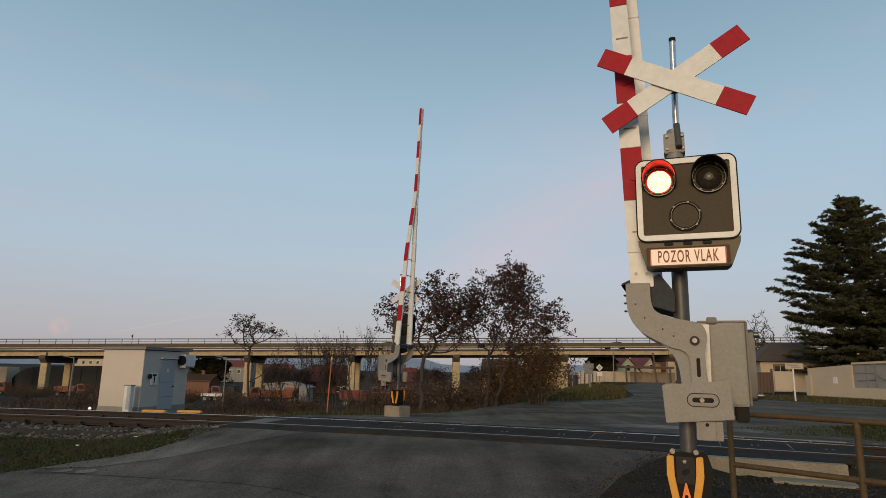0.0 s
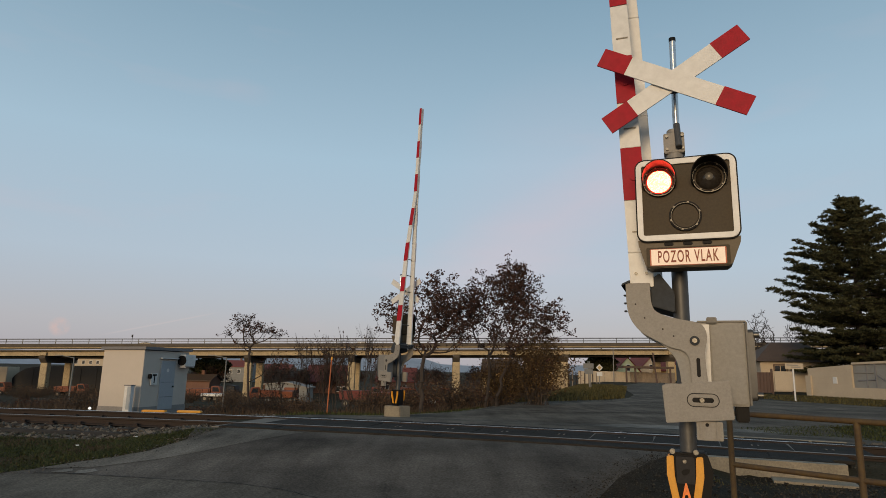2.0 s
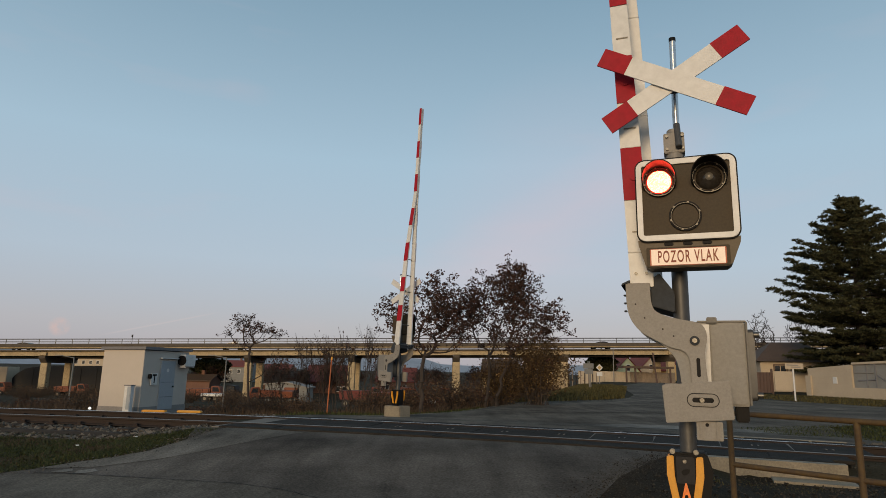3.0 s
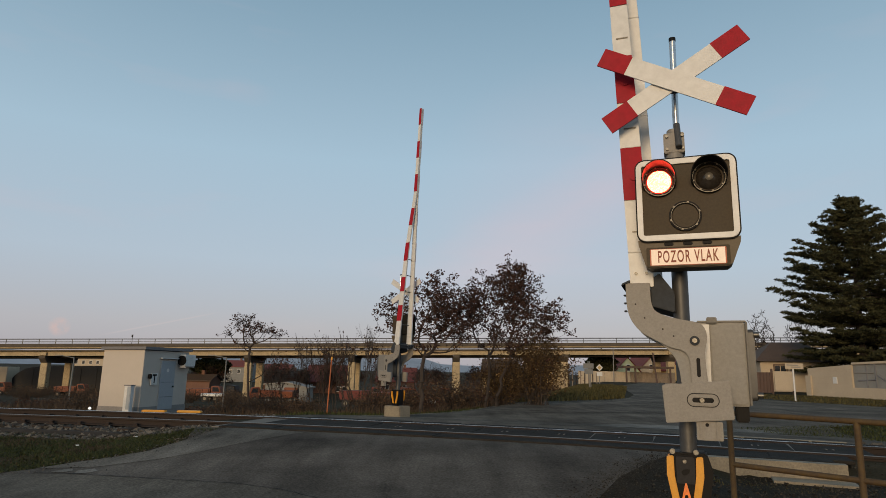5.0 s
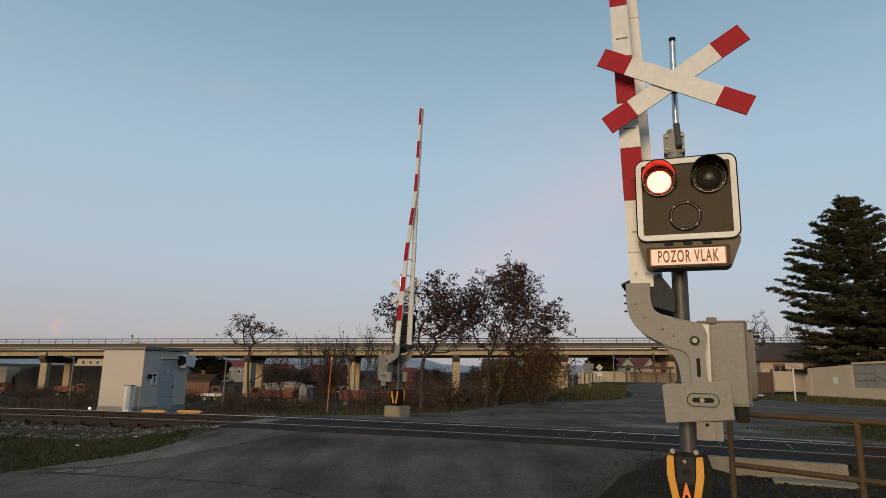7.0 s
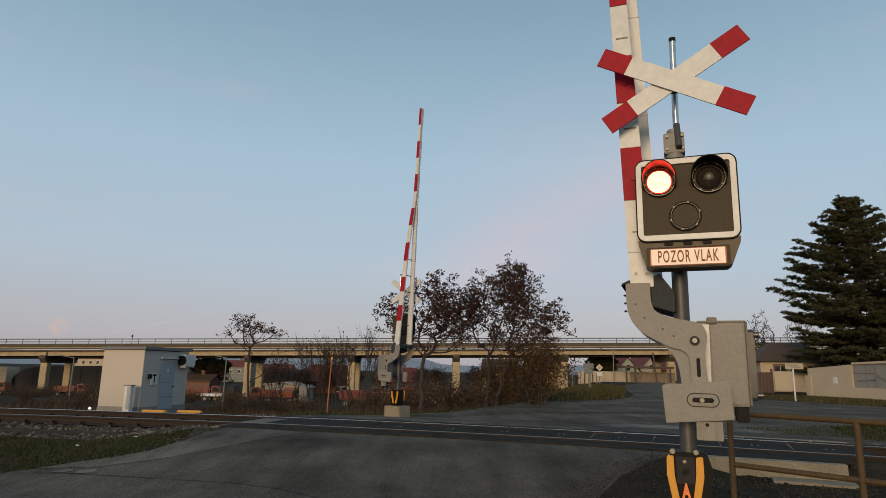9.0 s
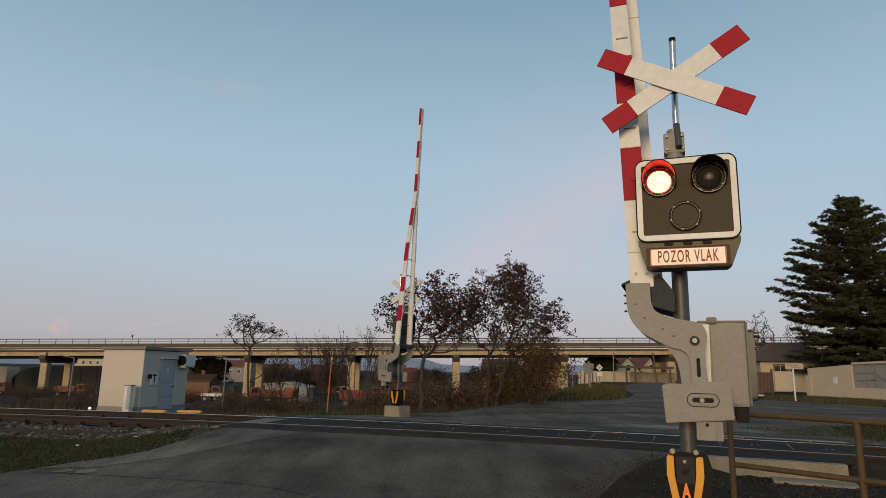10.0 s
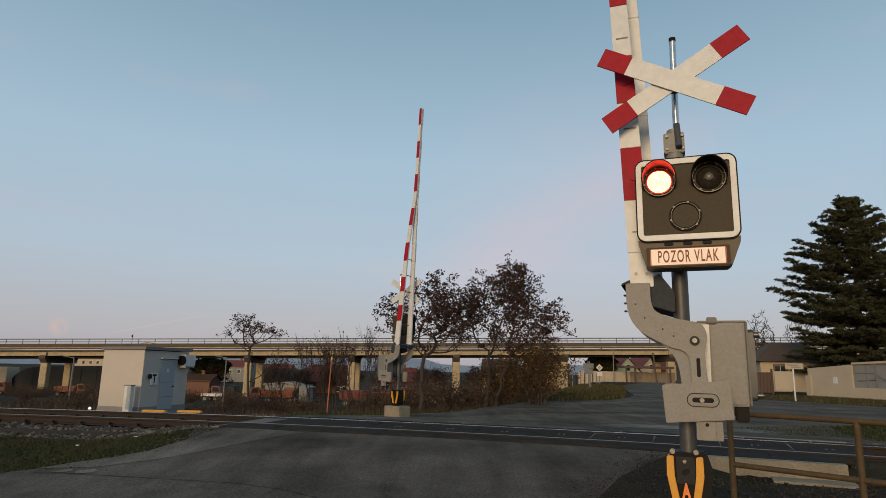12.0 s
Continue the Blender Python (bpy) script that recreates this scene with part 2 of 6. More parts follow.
def rounded(x0, z0, x1, z1, r, seg=5):
    pts = []
    for cx, cz, a0 in ((x1 - r, z0 + r, -90), (x1 - r, z1 - r, 0), (x0 + r, z1 - r, 90), (x0 + r, z0 + r, 180)):
        for k in range(seg + 1):
            a = radians(a0 + 90 * k / seg)
            pts.append((cx + r * math.cos(a), cz + r * math.sin(a)))
    return pts


def ring_prism(bm, outer, inner, y0, y1):
    """A frame between two outlines with equal point counts."""
    n = len(outer)
    rows = [[bm.verts.new((x, y, z)) for x, z in o] for o, y in ((outer, y0), (outer, y1), (inner, y1), (inner, y0))]
    for k in range(4):
        a, b = rows[k], rows[(k + 1) % 4]
        for i in range(n):
            bm.faces.new((a[i], b[i], b[(i + 1) % n], a[(i + 1) % n]))


def smooth(pts, n=2):
    """Chaikin corner cutting of a closed outline."""
    for _ in range(n):
        q = []
        for i, a in enumerate(pts):
            b = pts[(i + 1) % len(pts)]
            q += [(a[0] * .75 + b[0] * .25, a[1] * .75 + b[1] * .25), (a[0] * .25 + b[0] * .75, a[1] * .25 + b[1] * .75)]
        pts = q
    return pts


def part(name, bm, material, parent=None, label="", bevel=0.0, shade=True, m=None):
    """Links a bmesh as one mesh object under a thing or a part."""
    bmesh.ops.recalc_face_normals(bm, faces=bm.faces)
    if bevel:
        es = [e for e in bm.edges if len(e.link_faces) == 2 and e.calc_face_angle(0) > 0.6]
        bmesh.ops.bevel(bm, geom=es, offset=bevel, segments=2, affect="EDGES", clamp_overlap=True)
    me = bpy.data.meshes.new(name)
    bm.to_mesh(me)
    bm.free()
    for mt in material if isinstance(material, (list, tuple)) else [material]:
        me.materials.append(mt)
    if shade:
        me.shade_smooth()
        me.set_sharp_from_angle(angle=radians(24 if bevel else 38))
    ob = new(name, me)
    ob.parent = parent
    if m is not None:
        ob.matrix_basis = m
    if label:
        tagged(ob, label)
    return ob


def raw(name, verts, faces, material, parent=None, label="", slots=None):
    me = bpy.data.meshes.new(name)
    me.from_pydata(verts, [], faces)
    for mt in material if isinstance(material, (list, tuple)) else [material]:
        me.materials.append(mt)
    if slots is not None:
        me.polygons.foreach_set("material_index", slots)
    ob = new(name, me)
    ob.parent = parent
    if label:
        tagged(ob, label)
    return ob


def thing(name, m, label, category, group=""):
    ob = new(name)
    ob.matrix_basis = m
    return tagged(ob, label, category, group)


def B():
    return bmesh.new()


def words(name, text, size, material, parent, m, depth=0.003, sx=1.0, bold=0.0, gap=1.0):
    cu = bpy.data.curves.new(name, "FONT")
    cu.body, cu.size, cu.extrude, cu.align_x, cu.align_y = text, size, depth, "CENTER", "CENTER"
    cu.offset, cu.space_character = bold, gap
    tmp = bpy.data.objects.new(name, cu)
    scene.collection.objects.link(tmp)
    me = bpy.data.meshes.new_from_object(tmp.evaluated_get(bpy.context.evaluated_depsgraph_get()))
    bpy.data.objects.remove(tmp)
    me.materials.append(material)
    ob = new(name, me)
    ob.parent = parent
    ob.matrix_basis = m @ Matrix.Diagonal((sx, 1, 1, 1))
    return ob


# ---------------------------------------------------------------- the lie of the land
def ease(a, b, v):
    t = min(1.0, max(0.0, (v - a) / (b - a)))
    return t * t * (3 - 2 * t)


def far_rail(x):
    """The plan of the far rail."""
    if x < -11:
        return 14.66 - 0.041 * (x + 11)
    if x > 9:
        return 9.31 - 0.493 * (x - 9)
    return 12.84 - 0.29 * x - 0.0113 * x * x


def slope_at(x):
    return -0.041 if x < -11 else -0.493 if x > 9 else -0.29 - 0.0226 * x


def track_pt(x, off):
    """A point off metres from the far rail, square to it; positive is away from the camera."""
    s = slope_at(x)
    k = 1 / math.hypot(1, s)
    return x - s * k * off, far_rail(x) + k * off


def land(x, y):
    s = slope_at(x)
    d = (y - far_rail(x)) / math.hypot(1, s) + 0.75
    side = ease(3.0, 3.8, x) if d < 0 else 0.0
    hump = 0.20 * (1 - ease(1.55 - 0.25 * side, 6.0 - 4.25 * side, abs(d)))
    # only the crossing is raised to the rails; beside it the track lies in open ballast
    hump *= ease(-6.2, -4.1, x) * (1 - (ease(6.45, 6.95, x) if d < 1.0 else ease(8.0, 10.5, x)))
    edge = 2 + max(0, y - 20) * 0.28
    low = 1 - ease(edge - 6, edge, x)
    drop = 0.7 * ease(17, 26, y) + 1.6 * ease(27, 50, y) + 1.7 * ease(60, 110, y)
    if d > 1.5:
        drop += 0.25 * (1 - ease(-6, -3.5, x)) * ease(1.5, 3, d)
    return hump - drop * low


def sheet(name, outline, lift, step, material, label, category="", kind="structure", rough=0.0):
    """A patch of surface that follows the land inside the outline (x, y)."""
    bm = B()
    bm.faces.new([bm.verts.new((x, y, 0)) for x, y in outline])
    xs, ys = [p[0] for p in outline], [p[1] for p in outline]
    for axis, lo, hi in ((0, min(xs), max(xs)), (1, min(ys), max(ys))):
        k = lo + step
        while k < hi:
            co, no = ((k, 0, 0), (1, 0, 0)) if axis == 0 else ((0, k, 0), (0, 1, 0))
            bmesh.ops.bisect_plane(bm, geom=bm.verts[:] + bm.edges[:] + bm.faces[:], plane_co=co, plane_no=no)
            k += step
    for v in bm.verts:
        v.co.z = land(v.co.x, v.co.y) + lift + (noise.noise((v.co.x * 1.3, v.co.y * 1.3, 0)) * rough if rough else 0)
    ob = part(name, bm, material)
    if ob.data.polygons and sum(p.normal.z for p in ob.data.polygons) < 0:
        ob.data.flip_normals()
    return tagged(ob, label, category or name, kind=kind)


def axis_steps(lo, hi, near, grow):
    out, v, s = [0.0], 0.0, near
    while v < hi:
        v += s
        s = s if v < 22 else s * grow
        out.append(min(v, hi))
    neg, v, s = [], 0.0, near
    while v > lo:
        v -= s
        s = s if v > -22 else s * grow
        neg.append(max(v, lo))
    return neg[::-1] + out


def ground():
    xs, ys = axis_steps(-1800, 1800, 0.5, 1.22), axis_steps(-300, 2500, 0.5, 1.18)
    verts = [(x, y, land(x, y) - 0.022 + 0.012 * noise.noise((x * 1.1, y * 1.1, 3))) for y in ys for x in xs]
    n = len(xs)
    faces = [(j * n + i, j * n + i + 1, (j + 1) * n + i + 1, (j + 1) * n + i) for j in range(len(ys) - 1) for i in range(n - 1)]
    g = raw("ground", verts, faces, M_GRASSGROUND)
    g.data.shade_smooth()
    tagged(g, "rough winter turf and soil beside the railway", "ground", kind="structure")


ground()
# road up to the crossing, and the junction behind it
sheet("road", [(-30, -4), (1.2, -4), (1.35, 5.6), (1.64, 6.7), (2.1, 7.6), (2.7, 8.4), (3.33, 9.2), (3.5, 9.26)] + [track_pt(x, -2.15) for x in (3.0, 2, 1, 0, -1, -2, -3, -4.0)]
      + [(-3.93, 10.1), (-4.1, 9.16), (-4.37, 8.76), (-4.72, 8.4), (-4.95, 7.95), (-5.3, 7.55), (-6.5, 7.15), (-10, 6.8), (-30, 6.4)], 0.0, 0.25, M_ASPHALT, "dark worn asphalt road leading up to the rails", "road")
FARROAD = [track_pt(x, 0.62) for x in (-3.6, -2, 0, 2, 4, 6, 8.0)] + [(9.2, 12.0), (9.6, 15.2), (10.5, 17.3), (14.2, 19.6), (36, 27), (36, 35), (21.2, 30.2), (19.0, 36), (19.3, 42), (22.5, 52), (32, 85), (46, 130), (40, 132), (28, 90), (20.6, 72), (15.2, 52), (12.2, 40), (10.2, 34.6), (8.4, 31.2),
           (4.9, 28.6), (2.0, 24.9), (0.4, 22.5), (-0.8, 20.2), (-2.6, 17.2)]
sheet("road", FARROAD, 0.0, 0.5, M_ASPHALT2, "grey asphalt junction behind the level crossing", "road")

# ---------------------------------------------------------------- railway
RAIL_TOP = 0.245


def sweep(name, off, profile, x0, x1, step, material, parent, z=0.0, label=""):
    """A profile (across, up) carried along the track."""
    verts, faces, x = [], [], x0
    n = len(profile)
    k = 0
    while x <= x1 + 1e-6:
        for a, h in profile:
            px, py = track_pt(x, off + a)
            verts.append((px, py, z + h))
        if k:
            o = (k - 1) * n
            faces += [(o + i, o + (i + 1) % n, o + n + (i + 1) % n, o + n + i) for i in range(n)]
        k += 1
        x += step
    faces += [tuple(range(n)), tuple(range((k - 1) * n, k * n))[::-1]]
    ob = raw(name, verts, faces, material, parent, label)
    bm = B()
    bm.from_mesh(ob.data)
    bmesh.ops.recalc_face_normals(bm, faces=bm.faces)
    bm.to_mesh(ob.data)
    bm.free()
    return ob


RAIL = [(-0.062, -0.15), (0.062, -0.15), (0.062, -0.138), (0.012, -0.12), (0.010, -0.045), (0.034, -0.035), (0.034, -0.004), (-0.034, -0.004), (-0.034, -0.035), (-0.010, -0.045), (-0.012, -0.12), (-0.062, -0.138)]
HEAD = [(-0.033, -0.0035), (0.033, -0.0035), (0.028, 0.0), (-0.028, 0.0)]
for off in (0.0, -1.5):
    r = thing("rail", Matrix(), "rusty steel rail with a worn running surface", "rail", "rails of the track")
    sweep("rail_body", off, RAIL, -60, 26, 1.0, M_RUST, r, RAIL_TOP)
    sweep("rail_head", off, HEAD, -60, 26, 1.0, M_RAILTOP if off == 0.0 else M_RAILDULL, r, RAIL_TOP, "worn steel running surface")


# ---------------------------------------------------------------- level crossing signal with its barrier
def lamp_drum(parent, at):
    """A round lamp insert: half of it dark glass, half of it the glowing optic."""
    bm = B()
    r = bmesh.ops.create_uvsphere(bm, u_segments=32, v_segments=24, radius=0.103, matrix=pose(0, 0, 0, 90, 0, 0))
    for f in bm.faces:
        c = f.calc_center_median().normalized()
        f.material_index = 0 if c.y < 0.30 else (1 if c.y > 0.58 else 2)
    ob = part("lamp_insert", bm, [M_DARKGLASS, M_LAMP, M_LAMPRIM], parent, "red lamp optic", m=pose(*at))
    bm = B()
    tube(bm, (0, -0.098, 0), (0, -0.108, 0), 0.030, 0.012, 14)
    part("lens_eye", bm, M_RIM, ob, "small central lens")
    return ob


def warning_signal(m, group):
    s = thing("crossing_signal", m, "galvanised level crossing signal with raised red and white barrier", "crossing signal", group)
    # post and its foot
    bm = B()
    tube(bm, (0, 0, 0.34), (0, 0, 2.98), 0.056)
    part("post", bm, M_GALVD, s, "dull galvanised steel tube")
    bm = B()
    tube(bm, (0.03, 0.0, 2.9), (0.037, -0.02, 3.90), 0.024)
    part("cross_post", bm, M_BRIGHTTUBE, s, "thin bright galvanised tube")
    bm = B()
    tube(bm, (0.037, -0.02, 3.895), (0.037, -0.02, 3.925), 0.026)
    part("cap", bm, M_DARK, s, "black plastic cap")
    bm = B()
    box(bm, (0.01, -0.03, 3.03), (0.15, 0.12, 0.16))
    tube(bm, (0.01, -0.03, 3.10), (0.01, -0.03, 3.15), 0.05)
    tube(bm, (0.01, -0.03, 2.90), (0.01, -0.03, 2.96), 0.062)
    clamp = part("clamp", bm, M_GREYPAINT, s, bevel=0.006)
    bm = B()
    tube(bm, (0.045, -0.125, 2.98), (0.035, -0.05, 3.19), 0.024)
    part("clamp_arm", bm, M_GALVD, clamp, "dark slanting steel tube end", bevel=0.004)
    for dx in (-0.05, 0.06):
        for dz in (-0.05, 0.05):
            bm = B()
            tube(bm, (0.01 + dx, -0.09, 3.03 + dz), (0.01 + dx, -0.105, 3.03 + dz), 0.011, seg=6)
            part("bolt", bm, M_STEELBOLT, clamp)
    # concrete foot and yellow-black breakaway base
    bm = B()
    box(bm, (0, 0, 0.10), (0.56, 0.44, 0.5))
    part("foundation", bm, M_CONC, s, "pale cast concrete block", bevel=0.02)
    bm = B()
    prism(bm, [(-0.125, 0.775), (0.115, 0.775), (0.15, 0.66), (0.12, 0.45), (0.09, 0.36), (-0.10, 0.36), (-0.13, 0.45), (-0.135, 0.66)], -0.10, 0.14)
    body = part("breakaway_body", bm, M_DARK, s, "black plastic breakaway base", bevel=0.012)
    for sx in (-1, 1):
        bm = B()
        x0 = sx * 0.094 - 0.028
        prism(bm, [(x0 - 0.023, 0.752), (x0 + 0.022, 0.757), (x0 + 0.024, 0.625), (x0 - sx * 0.028 + 0.022, 0.47), (x0 - sx * 0.028 - 0.024, 0.47), (x0 - 0.026, 0.63)], -0.135, -0.10)
        part("yellow_guard", bm, M_YELLOW, body, "yellow plastic edge guard", bevel=0.006)
        bm = B()
        prism(bm, [(x0 - 0.022, 0.735), (x0 + 0.02, 0.74), (x0 + 0.022, 0.62), (x0 - sx * 0.055 + 0.018, 0.42), (x0 - sx * 0.055 - 0.028, 0.42), (x0 - 0.024, 0.645)], 0.14, 0.17)
        part("yellow_guard", bm, M_YELLOW, body, "yellow plastic edge guard", bevel=0.006)
        bm = B()
        tube(bm, (sx * 0.075 - 0.03, -0.10, 0.785), (sx * 0.075 - 0.03, -0.14, 0.785), 0.019, seg=10)
        part("bolt", bm, M_STEELBOLT, body, bevel=0.004)
    bm = B()
    prism(bm, rounded(-0.085, 0.575, 0.033, 0.752, 0.012), -0.125, -0.10)
    part("cover_plate", bm, M_COVER, body, "dark grey cover plate")
    bm = B()
    tube(bm, (-0.03, -0.12, 0.722), (-0.03, -0.14, 0.722), 0.013, seg=10)
    part("bolt", bm, M_STEELBOLT, body)
    bm = B()
    prism(bm, smooth([(-0.055, 0.655), (-0.035, 0.672), (0.005, 0.675), (-0.005, 0.645), (-0.03, 0.628), (-0.05, 0.635)], 1), -0.129, -0.124)
    part("key_flap", bm, M_DARK, body, "small black key flap", bevel=0.002)
    words("letter_mark", "A", 0.125, M_ORANGE, body, pose(-0.028, -0.128, 0.524, 90, 0, 0), 0.002, 0.56, 0.007)
    # lamp board
    board = part("lamp_board", board_mesh(), M_OLIVE, s, "brown-black lamp board with rounded corners")
    bm = B()
    ring_prism(bm, rounded(-0.262, 2.228, 0.400, 2.822, 0.06), rounded(-0.224, 2.268, 0.362, 2.782, 0.012), -0.335, -0.318)
    part("white_border", bm, M_WHITE, board, "white reflective border", bevel=0.002)
    bm = B()
    prism(bm, [(-0.266, 2.240), (0.404, 2.240), (0.40, 2.20), (0.345, 2.055), (0.318, 2.036), (-0.19, 2.036), (-0.22, 2.055), (-0.262, 2.20)], -0.312, -0.12)
    part("lower_casing", bm, M_CASING_LIT, board, "brown plastic sign casing with light in its colour", shade=False)
    bm = B()
    ring_prism(bm, rounded(-0.271, 2.219, 0.409, 2.831, 0.066), rounded(-0.263, 2.227, 0.401, 2.823, 0.06), -0.331, -0.300)
    part("board_rim", bm, M_DARK, board, "thin black board edge")
    for k in range(3):
        bm = B()
        box(bm, (-0.06 + 0.125 * k, -0.305, 2.205), (0.062, 0.03, 0.03))
        part("vent", bm, M_DARK, board, bevel=0.006)
    for k, (lx, lz) in enumerate(((-0.105, 2.66), (0.225, 2.662))):
        bm = B()
        ring_prism(bm, [(lx + 0.112 * math.cos(a * math.pi / 18), lz + 0.112 * math.sin(a * math.pi / 18)) for a in range(36)], [(lx + 0.098 * math.cos(a * math.pi / 18), lz + 0.098 * math.sin(a * math.pi / 18)) for a in range(36)], -0.345, -0.30)
        ring = part("lamp_ring", bm, M_DARK, board, "black metal lamp ring")
        bm = B()
        ring_prism(bm, [(lx + 0.1105 * math.cos(a * math.pi / 18), lz + 0.1105 * math.sin(a * math.pi / 18)) for a in range(36)], [(lx + 0.106 * math.cos(a * math.pi / 18), lz + 0.106 * math.sin(a * math.pi / 18)) for a in range(36)], -0.3475, -0.343)
        part("bezel", bm, M_RIM, ring, "thin scuffed metal bezel")
        for j in range(8):
            a = j * math.pi / 4 + 0.2
            bm = B()
            tube(bm, (lx + 0.103 * math.cos(a), -0.343, lz + 0.103 * math.sin(a)), (lx + 0.103 * math.cos(a), -0.352, lz + 0.103 * math.sin(a)), 0.006, seg=8)
            part("screw", bm, M_RIM, ring)
        # hood: a partial tube over the lamp
        hv, hf = [], []
        for j in range(25):
            a = radians(-28 + 236 * j / 24)
            reach = 0.04 + 0.13 * max(0, math.sin((a + 0.49) / (4.12) * math.pi)) ** 0.6
            for rr, yy in ((0.118, -0.318), (0.118, -0.318 - reach), (0.111, -0.318 - reach), (0.111, -0.318)):
                hv.append((lx + rr * math.cos(a), yy, lz + rr * math.sin(a)))
            if j:
                o = (j - 1) * 4
                hf += [(o + i, o + (i + 1) % 4, o + 4 + (i + 1) % 4, o + 4 + i) for i in range(4)]
        hf += [(0, 1, 2, 3), (99, 98, 97, 96)]
        raw("hood", hv, hf, M_DARK, board, "black sheet metal lamp hood")
        drum = lamp_drum(board, (lx, -0.262, lz))
        DRUMS.append((drum, (lx, -0.262, lz)))
    bm = B()
    ring_prism(bm, [(0.058 + 0.108 * math.cos(a * math.pi / 18), 2.398 + 0.108 * math.sin(a * math.pi / 18)) for a in range(36)], [(0.058 + 0.088 * math.cos(a * math.pi / 18), 2.398 + 0.088 * math.sin(a * math.pi / 18)) for a in range(36)], -0.336, -0.315)
    part("blank_ring", bm, M_DARK, board, "black ring of the blanked lamp", bevel=0.003)
    bm = B()
    tube(bm, (0.058, -0.315, 2.398), (0.058, -0.328, 2.398), 0.084, seg=36)
    part("blank_cover", bm, M_OLIVE, board, "plain brown-black blank cover")
    for j in range(6):
        a = j * math.pi / 3 + 0.3
        bm = B()
        box(bm, (0.058 + 0.099 * math.cos(a), -0.338, 2.398 + 0.099 * math.sin(a)), (0.014, 0.006, 0.010), Matrix.Rotation(-a + math.pi / 2, 4, "Y"))
        part("clip", bm, M_RIM, board)
    bm = B()
    ring_prism(bm, [(0.058 + 0.0950 * math.cos(a * math.pi / 18), 2.398 + 0.0950 * math.sin(a * math.pi / 18)) for a in range(36)], [(0.058 + 0.0925 * math.cos(a * math.pi / 18), 2.398 + 0.0925 * math.sin(a * math.pi / 18)) for a in range(36)], -0.339, -0.334)
    part("blank_bezel", bm, M_RIM, board, "thin scuffed metal bezel")
    # sign below
    bm = B()
    ring_prism(bm, rounded(-0.212, 2.040, 0.330, 2.182, 0.010), rounded(-0.189, 2.051, 0.307, 2.171, 0.008), -0.322, -0.300)
    part("sign_surround", bm, M_OLIVE, board, "dark brown sign surround", bevel=0.002)
    bm = B()
    prism(bm, rounded(-0.19, 2.050, 0.308, 2.172, 0.008), -0.318, -0.298)
    frame_ob = part("sign_frame", bm, M_SIGNRIM, board, "thin sign frame with its glow in orange-red colour")
    bm = B()
    box(bm, (0.059, -0.3195, 2.111), (0.478, 0.006, 0.112))
    part("sign_face", bm, M_SIGNFACE, frame_ob, "pale pink sign face with backlight in its colour")
    words("sign_lettering", "POZOR VLAK", 0.118, M_LETTER, frame_ob, pose(0.059, -0.3245, 2.109, 90, 0, 0), 0.0012, 0.47, 0.0016, 1.22)
    # the cross
    for ang, yy, cx, cz in ((-28.0, -0.235, 0.024, 3.466), (31.5, -0.212, 0.03, 3.478)):
        arm = part("cross_arm", cross_arm(0), M_WHITE, s, "white enamelled cross arm with red ends", m=pose(cx, yy, cz, 0, -ang, 0))
        for sx in (-1, 1):
            part("red_end", cross_arm(sx), M_RED, arm, "red reflective end")
    bm = B()
    box(bm, (0.035, -0.11, 3.48), (0.06, 0.19, 0.05))
    part("cross_bracket", bm, M_GALVD, s, bevel=0.004)
    # barrier: two bars side by side with red and white bands
    barrier = part("barrier_hub", hub_mesh(), M_BLUEGREY, s, "blue-grey folded steel barrier holder", bevel=0.006)
    for side in (0, 1):
        zs = [1.93, 2.19, 2.60, 3.02, 3.40, 3.80, 4.26, 4.77, 5.27, 5.76, 6.25, 6.75, 7.24, 7.73, 8.23, 8.72]
        for k in range(len(zs) - 1):
            bm = B()
            vs = []
            for z in (zs[k] + 0.001, zs[k + 1] - 0.001):
                cx = bar_x(z, side)
                w = 0.083 - (z - 2.0) * 0.0068
                cy = bar_y(z, side)
                vs.append([bm.verts.new(p) for p in ((cx - w, cy - 0.022, z), (cx + w, cy - 0.022, z), (cx + w, cy + 0.022, z), (cx - w, cy + 0.022, z))])
            for i in range(4):
                bm.faces.new((vs[0][i], vs[0][(i + 1) % 4], vs[1][(i + 1) % 4], vs[1][i]))
            bm.faces.new(vs[0][::-1])
            bm.faces.new(vs[1])
            red = k % 2 == 0 and k > 0
            band = part("barrier_band", bm, M_WHITE, barrier, "white painted band", bevel=0.004)
            if red:
                out = 1 if side else -1
                bm = B()
                quad = []
                for dd in (0.0215, 0.026):
                    for z, ww in ((zs[k], -1), (zs[k], 1), (zs[k + 1], 1), (zs[k + 1], -1)):
                        cx = bar_x(z, side)
                        cy = bar_y(z, side)
                        quad.append(bm.verts.new((cx + ww * (0.0835 - (z - 2.0) * 0.0068), cy + out * dd, z)))
                for q in ((0, 1, 2, 3), (4, 5, 6, 7), (0, 1, 5, 4), (1, 2, 6, 5), (2, 3, 7, 6), (3, 0, 4, 7)):
                    bm.faces.new([quad[i] for i in q])
                part("red_film", bm, M_RED, band, "red reflective film")
            if red and not side:
                bm = B()
                z = (zs[k] + zs[k + 1]) / 2
                cx = -0.255 - (z - 2.0) * 0.0435
                cy = bar_y(z, side)
                tube(bm, (cx, cy - 0.025, z - 0.03), (cx, cy - 0.036, z - 0.03), 0.028, seg=18)
                part("reflector", bm, M_RED, band, "round red reflector")
            elif not side and k:
                bm = B()
                z = zs[k] + 0.16
                cx = -0.255 - (z - 2.0) * 0.0435
                cy = bar_y(z, side)
                box(bm, (cx, cy - 0.024, z), (0.09, 0.008, 0.01))
